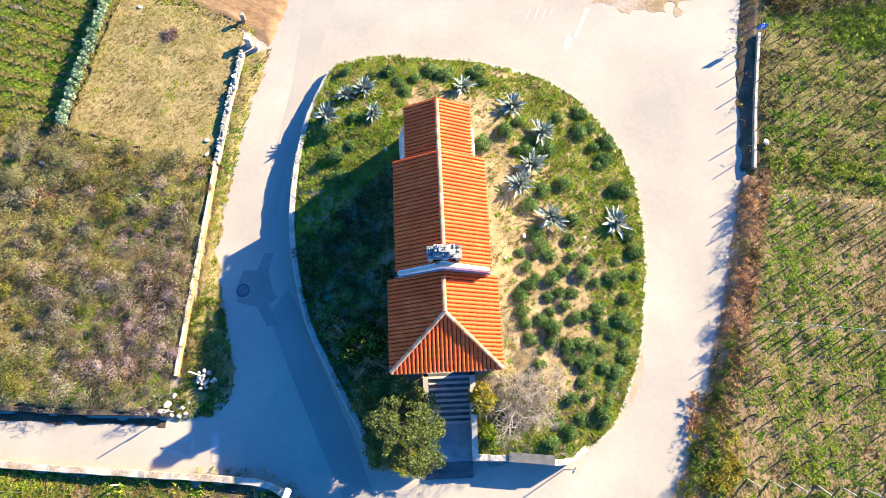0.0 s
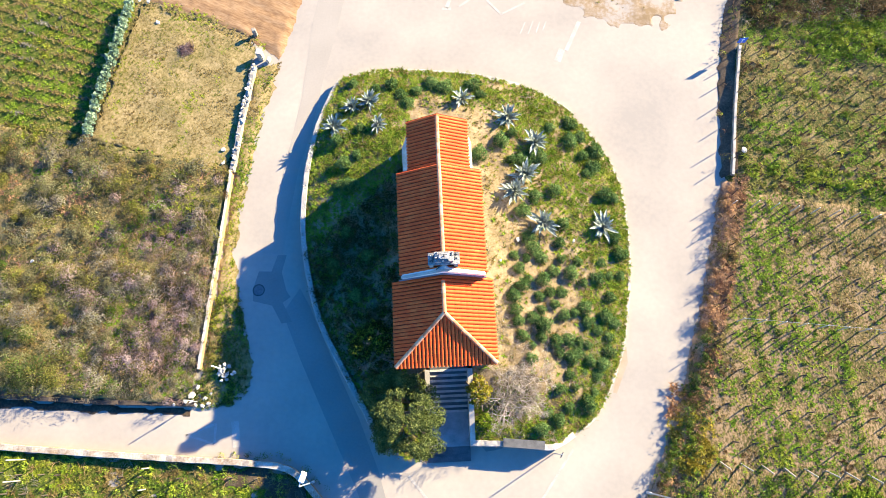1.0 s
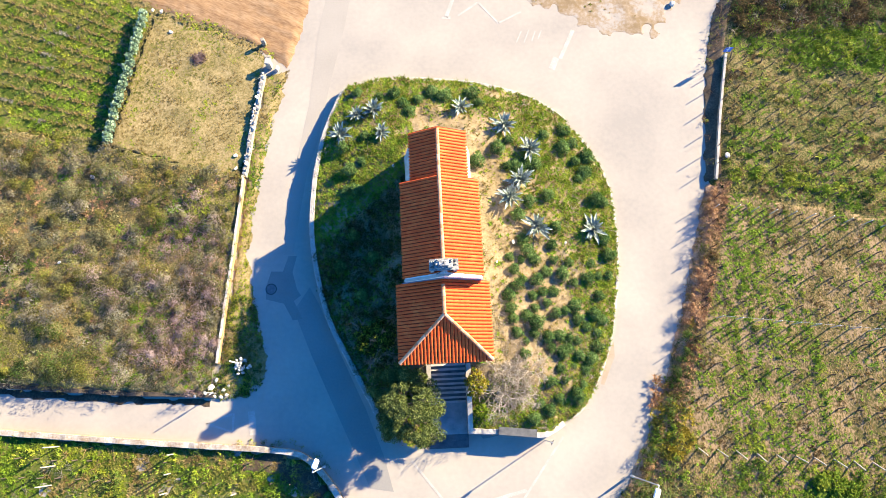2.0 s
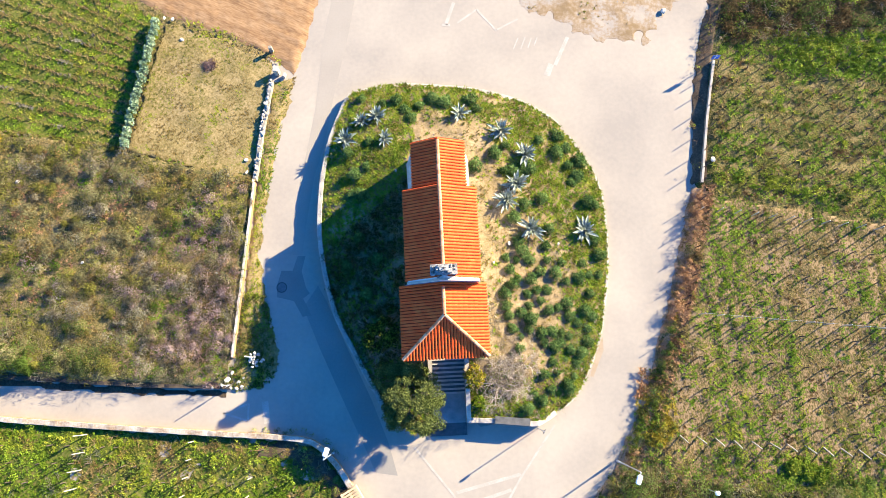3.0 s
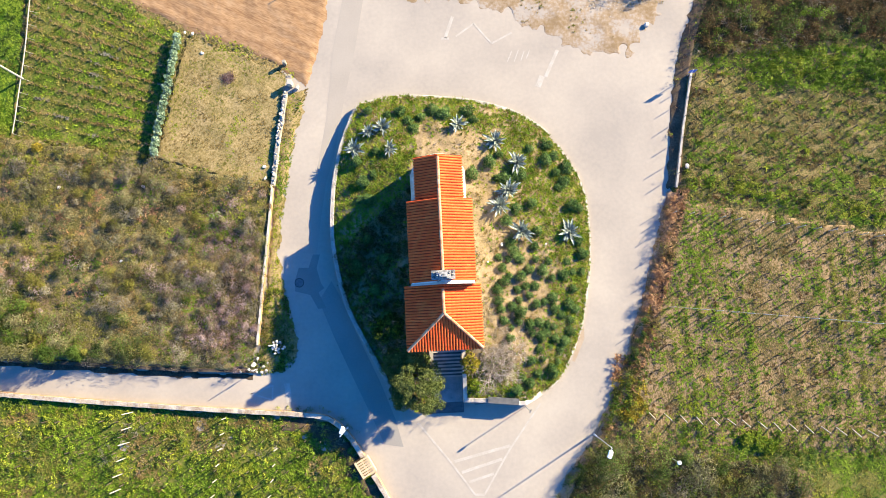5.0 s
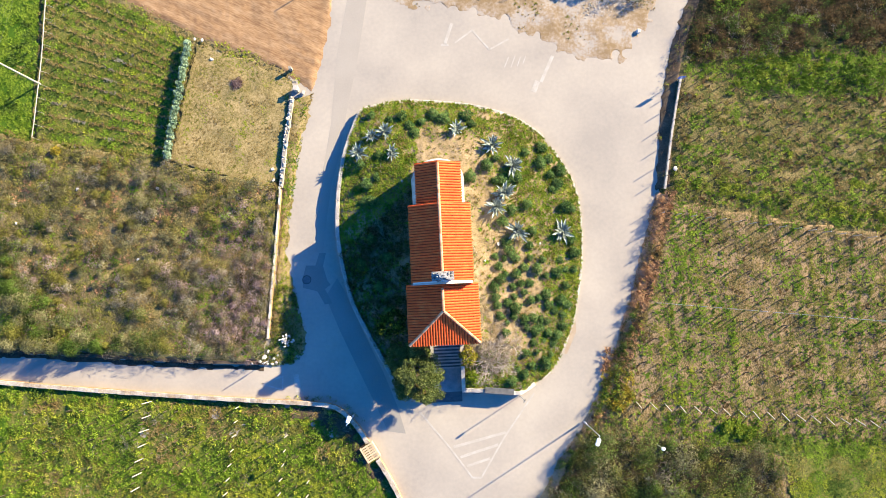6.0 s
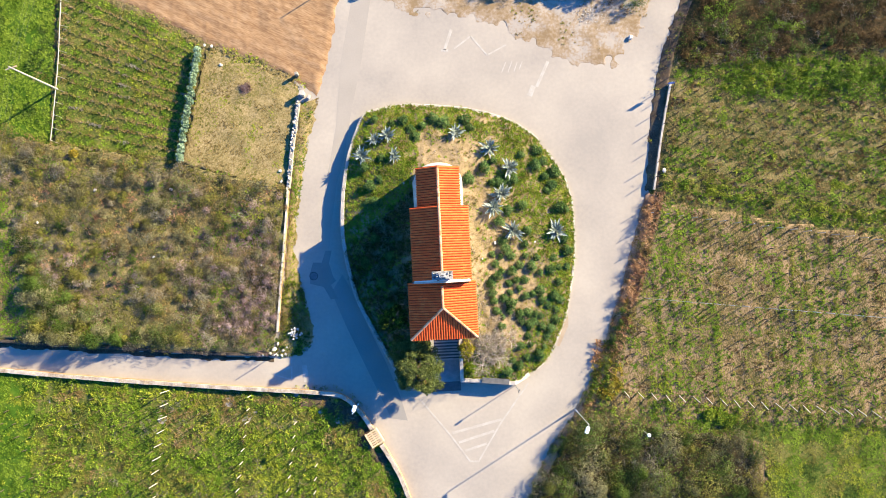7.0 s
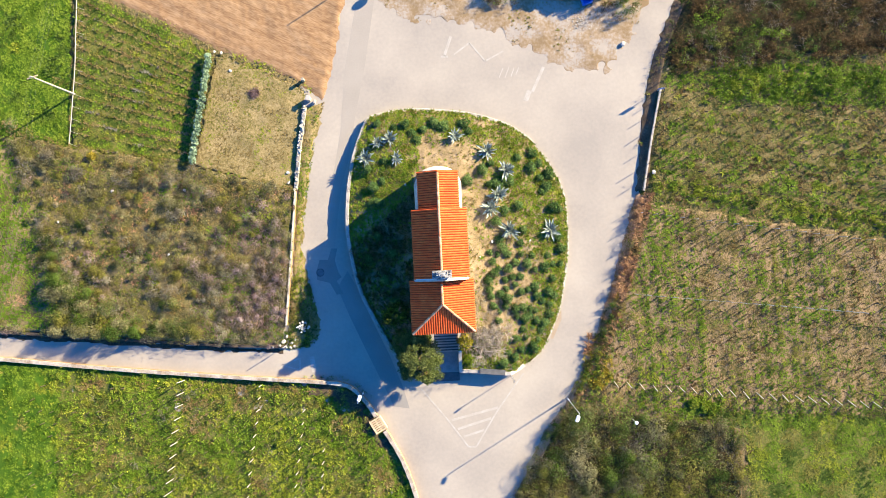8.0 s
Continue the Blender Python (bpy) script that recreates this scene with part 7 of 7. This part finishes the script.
box(bm, (-0.036, -0.036, -0.15), (0.036, 0.036, 1.75), bevel=0.008)
post_0 = tagged(part("vine_post", bm, M["concrete_post"]), "pale concrete vineyard post", "post", "pale vineyard posts")
first = True
rs_ = random.Random(176)


def vine_post(x, y, zf, rx, ry, h=1.0):
    global first
    m = pose(x, y, zat(zf, x, y), rx, ry, rs_.uniform(0, 90) * 0) @ Matrix.Diagonal((1, 1, h, 1))
    if first:
        post_0.matrix_world = m
        first = False
    else:
        copy_thing(post_0, m)


for k in range(10):
    vine_post(-25.4 - 0.155 * k, -1.45 - 1.26 * k, Z_SW, 0, -6 + rs_.uniform(-3, 3), 0.95)
    vine_post(-17.6 - 0.15 * k, -1.95 - 1.26 * k, Z_SW, 0, rs_.uniform(-3, 3), 0.7)
    if k > 1:
        vine_post(-13.0 - 0.13 * k, -2.0 - 1.26 * k, Z_SW, 0, rs_.uniform(-3, 3), 0.65)
    if k > 4:
        vine_post(-11.0 - 0.05 * k, -2.2 - 1.26 * k, Z_SW, 0, rs_.uniform(-3, 3), 0.65)
for k in range(23):
    vine_post(18.05 + 1.31 * k, -1.5 - 0.105 * k, Z_E, 24 + rs_.uniform(-5, 5), 13 + rs_.uniform(-4, 4), 0.7)


def pole_sign(name, x, y, z, h, plate, label, turn, plate_mat, shape="rect", drop=0.0):
    top = tagged(empty(name, pose(x, y, z, 0, 0, turn)), label, "road sign")
    bm = bmesh.new()
    tube(bm, [(0, 0, -0.1), (0, 0, h)], [0.032, 0.032], 8)
    part("pole", bm, M["galvanised"], top)
    bm = bmesh.new()
    w, hh = plate
    h -= drop
    if shape == "rect":
        box(bm, (-w / 2, -0.055, h - hh), (w / 2, -0.035, h), bevel=0.008)
    else:
        n = 3 if shape == "tri" else 20
        a0 = -math.pi / 2
        prism(bm, [(math.cos(a0 + 2 * math.pi * k / n) * w / 2, h - hh / 2 + math.sin(a0 + 2 * math.pi * k / n) * hh / 2) for k in range(n)], lambda a, b: (a, -0.055, b), lambda a, b: (a, -0.035, b))
    o = part("plate", bm, plate_mat, top)
    return top, o


sign_, plate_ = pole_sign("direction_sign", 22.45, 27.8, 0.3, 1.55, (0.62, 0.62), "blue square road sign with a white arrow on a pole", 4, M["sign_blue"])
bm = bmesh.new()
box(bm, (-0.04, -0.062, 1.0), (0.04, -0.0565, 1.3))
prism(bm, [(-0.16, 1.3), (0.16, 1.3), (0.0, 1.48)], lambda a, b: (a, -0.062, b), lambda a, b: (a, -0.0565, b))
part("arrow", bm, M["white_metal"], plate_, "white arrow pointing up")
pole_sign("road_sign", 7.75, -1.05, 0.0, 3.0, (0.38, 0.38), "small round grey-backed road sign at the front wall", 60, M["worn_iron"], "round")
pole_sign("give_way_sign", -15.05, 2.1, 0.1, 2.0, (0.42, 0.42), "give-way sign on a thin pole among stones", 40, M["white_metal"], "tri", 0.7)
bm = bmesh.new()
tube(bm, [(0, 0, -0.1), (0, 0, 2.4)], [0.045, 0.04], 8)
marker = tagged(part("marker_pole", bm, M["white_metal"]), "white marker pole beside a heap of white stones", "pole")
marker.matrix_world = pose(-13.55, 4.15, 0.1)
rs_ = random.Random(303)
tagged(joined_stones("white_stone_heap", [(-13.4 + rs_.gauss(0, 0.24), 3.85 + rs_.gauss(0, 0.24), 0.22 + rs_.uniform(0, 0.2), rs_.uniform(0.12, 0.34)) for k in range(34)], M["white_stone"], 304), "heap of white stones on the verge", "stones")


def street_lamp(x, y, z, h, arm, turn, label):
    top = tagged(empty("street_lamp", pose(x, y, z, 0, 0, turn)), label, "street lamp")
    bm = bmesh.new()
    tube(bm, [(0, 0, -0.1), (0, 0, 0.6), (0, 0, 0.62), (0, 0, h - 0.15), (arm * 0.3, 0, h)], [0.085, 0.08, 0.055, 0.045, 0.035], 10)
    part("pole", bm, M["galvanised"], top)
    bm = bmesh.new()
    tube(bm, [(0, 0, h - 0.02), (arm, 0, h + 0.06)], [0.03, 0.026], 8)
    part("arm", bm, M["galvanised"], top)
    bm = bmesh.new()
    box(bm, (arm - 0.12, -0.17, h - 0.02), (arm + 0.5, 0.17, h + 0.14), bevel=0.05)
    part("lamp_head", bm, M["white_metal"], top, "white lamp housing")
    return top


street_lamp(13.45, -3.35, 0.3, 6.0, 0.3, 250, "white street lamp on a slender pole at the road bend")
street_lamp(-7.3, -2.75, 0.0, 4.9, 0.35, 70, "white street lamp standing behind the lane wall")

bm = bmesh.new()
tube(bm, [(0, 0, -0.1), (0, 0, 1.75)], [0.04, 0.035], 8)
bollard = tagged(empty("garden_lamp", pose(19.9, -5.3, zat(Z_E, 19.9, -5.3) - 0.1)), "small white lamp on a post in the thicket", "lamp")
part("post", bm, M["galvanised"], bollard)
bm = bmesh.new()
box(bm, (-0.17, -0.15, 1.752), (0.17, 0.15, 1.98), bevel=0.06)
part("lamp_head", bm, M["white_metal"], bollard, "white rounded lamp housing")

# utility pole
top_ = tagged(empty("utility_pole", pose(-36.5, 27.55, 0.2, 0, 0, 20)), "tall weathered wooden utility pole in the vineyard", "pole")
bm = bmesh.new()
tube(bm, [(0, 0, -0.3), (0, 0, 3.5), (0, 0, 7.4)], [0.095, 0.085, 0.07], 10)
part("pole", bm, M["concrete_post"], top_)
bm = bmesh.new()
box(bm, (-0.5, -0.05, 7.0), (0.5, 0.05, 7.1), bevel=0.01)
part("crossarm", bm, M["wood"], top_)

for k_ in (-0.42, 0.0, 0.42):
    bm = bmesh.new()
    tube(bm, [(-36.5 + k_ + 0.185 * t, 27.6 + 0.2 * k_ + t, 7.2 - 1.1 * math.sin(math.pi * min(1.0, abs(t) / 32.0))) for t in range(-32, 33, 4)], [0.0035] * 17, 4)
    tagged(part("power_line", bm, M["worn_iron"]), "thin overhead wire carried by the utility pole", "wire")

# pale rail on stakes at the vineyard's western edge
rail = tagged(empty("vineyard_fence"), "pale rail fence along the vineyard edge", "fence")
fl_ = [(-36.05, 40.0), (-36.16, 36.2), (-36.24, 32.2), (-36.54, 27.0), (-37.03, 21.95)]
bm = bmesh.new()
tube(bm, [(x, y, 0.42 + 0.04 * math.sin(y)) for x, y in [tuple(p) for p, d in along(fl_, 1.25)]], [0.05] * len(along(fl_, 1.25)), 6)
part("rail", bm, M["concrete_post"], rail)
for p_, d_ in along(fl_, 1.25):
    bm = bmesh.new()
    tube(bm, [(p_.x, p_.y, 0.05), (p_.x, p_.y, 0.4)], [0.04, 0.035], 6)
    part("post", bm, M["concrete_post"], rail)
    bm = bmesh.new()
    tube(bm, [(p_.x, p_.y, 0.41), (p_.x + 0.85, p_.y - 0.3, 0.5)], [0.018, 0.018], 4)
    part("stay", bm, M["concrete_post"], rail)

# pallet gate in the lane wall
gate = tagged(empty("pallet_gate", pose(-5.75, -5.95, 0.15, 0, 0, -58)), "wooden pallet gate in the gap of the lane wall", "gate")
for k in range(7):
    bm = bmesh.new()
    box(bm, (-0.72 + k * 0.215, -0.65, 0.45), (-0.72 + k * 0.215 + 0.15, 0.65, 0.475), bevel=0.005)
    part("board", bm, M["wood"], gate)
for v_ in (-0.6, 0.0, 0.6):
    bm = bmesh.new()
    box(bm, (-0.74, v_ - 0.05, 0.0 if v_ else 0.36), (0.74, v_ + 0.05, 0.447), bevel=0.005)
    part("bearer", bm, M["wood"], gate)

# white gate pillar at the stone wall, stake, manhole
pillar = tagged(empty("gate_pillar", pose(-12.75, 27.0, 0, 0, 0, -8)), "whitewashed masonry gate pillar", "pillar")
bm = bmesh.new()
box(bm, (-0.2, -0.22, 0), (0.2, 0.22, 0.95), bevel=0.05)
part("shaft", bm, M["stone"], pillar)
bm = bmesh.new()
box(bm, (-0.22, -0.25, 0.952), (0.22, 0.25, 1.02), bevel=0.03)
part("cap", bm, M["coping"], pillar)
bm = bmesh.new()
box(bm, (-0.14, -0.14, 0), (0.14, 0.14, 0.85), bevel=0.03)
stub = tagged(part("stone_post", bm, M["stone"]), "short square stone marker post", "post")
stub.matrix_world = pose(-13.3, 28.9, 0.05, 0, 0, 12)
bm = bmesh.new()
box(bm, (-0.11, -0.2, 0), (0.11, 0.2, 0.42), bevel=0.04)
stub2 = tagged(part("stone_block", bm, M["coping"]), "pale stone block beside the pillar", "stone")
stub2.matrix_world = pose(-12.15, 26.75, 0.05, 0, 0, -20)
cover = tagged(empty("manhole_cover", pose(-11.67, 9.45, 0.012)), "round cast-iron manhole cover in an asphalt patch", "manhole cover")
bm = bmesh.new()
tube(bm, [(0, 0, 0), (0, 0, 0.012)], [0.33, 0.33], 28)
for k in range(-3, 4):
    w_ = math.sqrt(0.3 ** 2 - (k * 0.085) ** 2)
    box(bm, (-w_, k * 0.085 - 0.012, 0.012), (w_, k * 0.085 + 0.012, 0.018))
part("lid", bm, M["worn_iron"], cover)
bm = bmesh.new()
for k in range(28):
    a0, a1 = 2 * math.pi * k / 28, 2 * math.pi * (k + 1) / 28
    q = [bm.verts.new((math.cos(a) * r, math.sin(a) * r, 0.014)) for r, a in ((0.34, a0), (0.41, a0), (0.41, a1), (0.34, a1))]
    bm.faces.new(q)
part("ring", bm, M["iron"], cover)

# row of cabbages between vineyard and dry plot
rs_ = random.Random(180)
for k in range(24):
    t_ = k / 23
    x_, y_ = -22.75 - 1.75 * t_ + rs_.uniform(-0.12, 0.12), 31.2 - 10.6 * t_ + rs_.uniform(-0.1, 0.1)
    nr_ = np.random.RandomState(1800 + k)
    n_ = 170
    a_, r_ = nr_.uniform(0, 6.28, n_), np.sqrt(nr_.rand(n_)) * 0.34
    c_ = np.stack([np.cos(a_) * r_, np.sin(a_) * r_, 0.25 + 0.75 * (1 - (r_ / 0.4) ** 2) * nr_.uniform(0.5, 1, n_)], 1)
    v_, f_ = leaves(nr_, c_, np.full(n_, 0.12), up=0.5)
    top_ = tagged(empty("cabbage_plant", pose(x_, y_, 0.2)), "tall blue-green cabbage plant in a garden row", "cabbage", "row of cabbages")
    o_ = new("foliage", array_mesh("foliage", v_, f_, [M["cabbage"]]))
    o_.parent = top_
    bm = bmesh.new()
    tube(bm, [(0, 0, -0.05), (0.02, 0, 0.4), (0, 0, 0.8)], [0.03, 0.028, 0.02], 5)
    part("stalk", bm, M["bark"], top_)
# one dry shrub in the plot
nr_ = np.random.RandomState(190)
twigs("dry_shrub", nr_.normal(0, 0.22, 40) - 18.3, nr_.normal(0, 0.25, 40) + 27.6, np.full(40, 0.2), [M["twig_mauve"]], (1,), 12, (0.18, 0.38), 0.02, 0.9, 191, "dry mauve shrub in the plot")

# beyond the dirt lot, out of view: two trees added for shade, a road sign and a pole; all throw their shadows onto the
# ground in view
leafy_tree("evergreen_tree", 18.6, 41.2, 0.1, 3.9, 2.0, [M["tree_leaf"], M["tree_leaf_lit"]], "unseen evergreen tree beyond the dirt lot, added for its shadow", 530, 12000, 0.12)
leafy_tree("evergreen_tree", 14.2, 40.4, 0.1, 3.0, 1.6, [M["tree_leaf"], M["tree_leaf_lit"]], "unseen evergreen tree beyond the dirt lot, added for its shadow", 531, 9000, 0.12)
pole_sign("road_sign", -3.2, 39.5, 0.0, 2.7, (0.8, 0.8), "round road sign beyond the junction", 120, M["white_metal"], "round")
bm = bmesh.new()
tube(bm, [(0, 0, -0.1), (0, 0, 3.3)], [0.06, 0.045], 8)
pole_ = tagged(part("field_post", bm, M["wood"]), "slender wooden post at the edge of the ploughed field", "post")
pole_.matrix_world = pose(-8.7, 38.5, 0.05)
rs_ = random.Random(232)
rub_ = joined_stones("rubble_heap", [(15.3 + rs_.gauss(0, 0.9), 35.0 + rs_.gauss(0, 0.6), 0.03 + rs_.uniform(0, 0.03), rs_.uniform(0.05, 0.13)) for k in range(220)], M["white_stone"], 233)
tagged(rub_, "heap of pale broken rubble on the dirt lot", "rubble")
crate = tagged(empty("plastic_crate", pose(15.3, 36.9, 0.05, 0, 0, 20)), "blue plastic crate on the rubble", "crate")
for lo_, hi_ in (((-0.5, -0.35, 0), (0.5, 0.35, 0.05)), ((-0.5, -0.35, 0.05), (0.5, -0.31, 0.55)), ((-0.5, 0.31, 0.05), (0.5, 0.35, 0.55)), ((-0.5, -0.309, 0.05), (-0.46, 0.309, 0.55)), ((0.46, -0.309, 0.05), (0.5, 0.309, 0.55))):
    bm = bmesh.new()
    box(bm, lo_, hi_)
    part("panel", bm, M["sign_blue"], crate)

# grey slab bench on the front wall, and weeds at the walls' feet
bench = tagged(empty("stone_bench", pose(5.75, -0.62, 0.0, 0, 0, -4)), "grey stone slab bench built onto the front wall", "bench")
bm = bmesh.new()
box(bm, (-1.3, -0.12, 1.03), (1.3, 0.42, 1.1), bevel=0.015)
part("slab", bm, M["dark_step"], bench, "dark grey stained slab")
for u_ in (-1.1, 1.0):
    bm = bmesh.new()
    box(bm, (u_, -0.1, 0.0), (u_ + 0.25, 0.0, 1.028))
    part("support", bm, M["mortar"], bench)
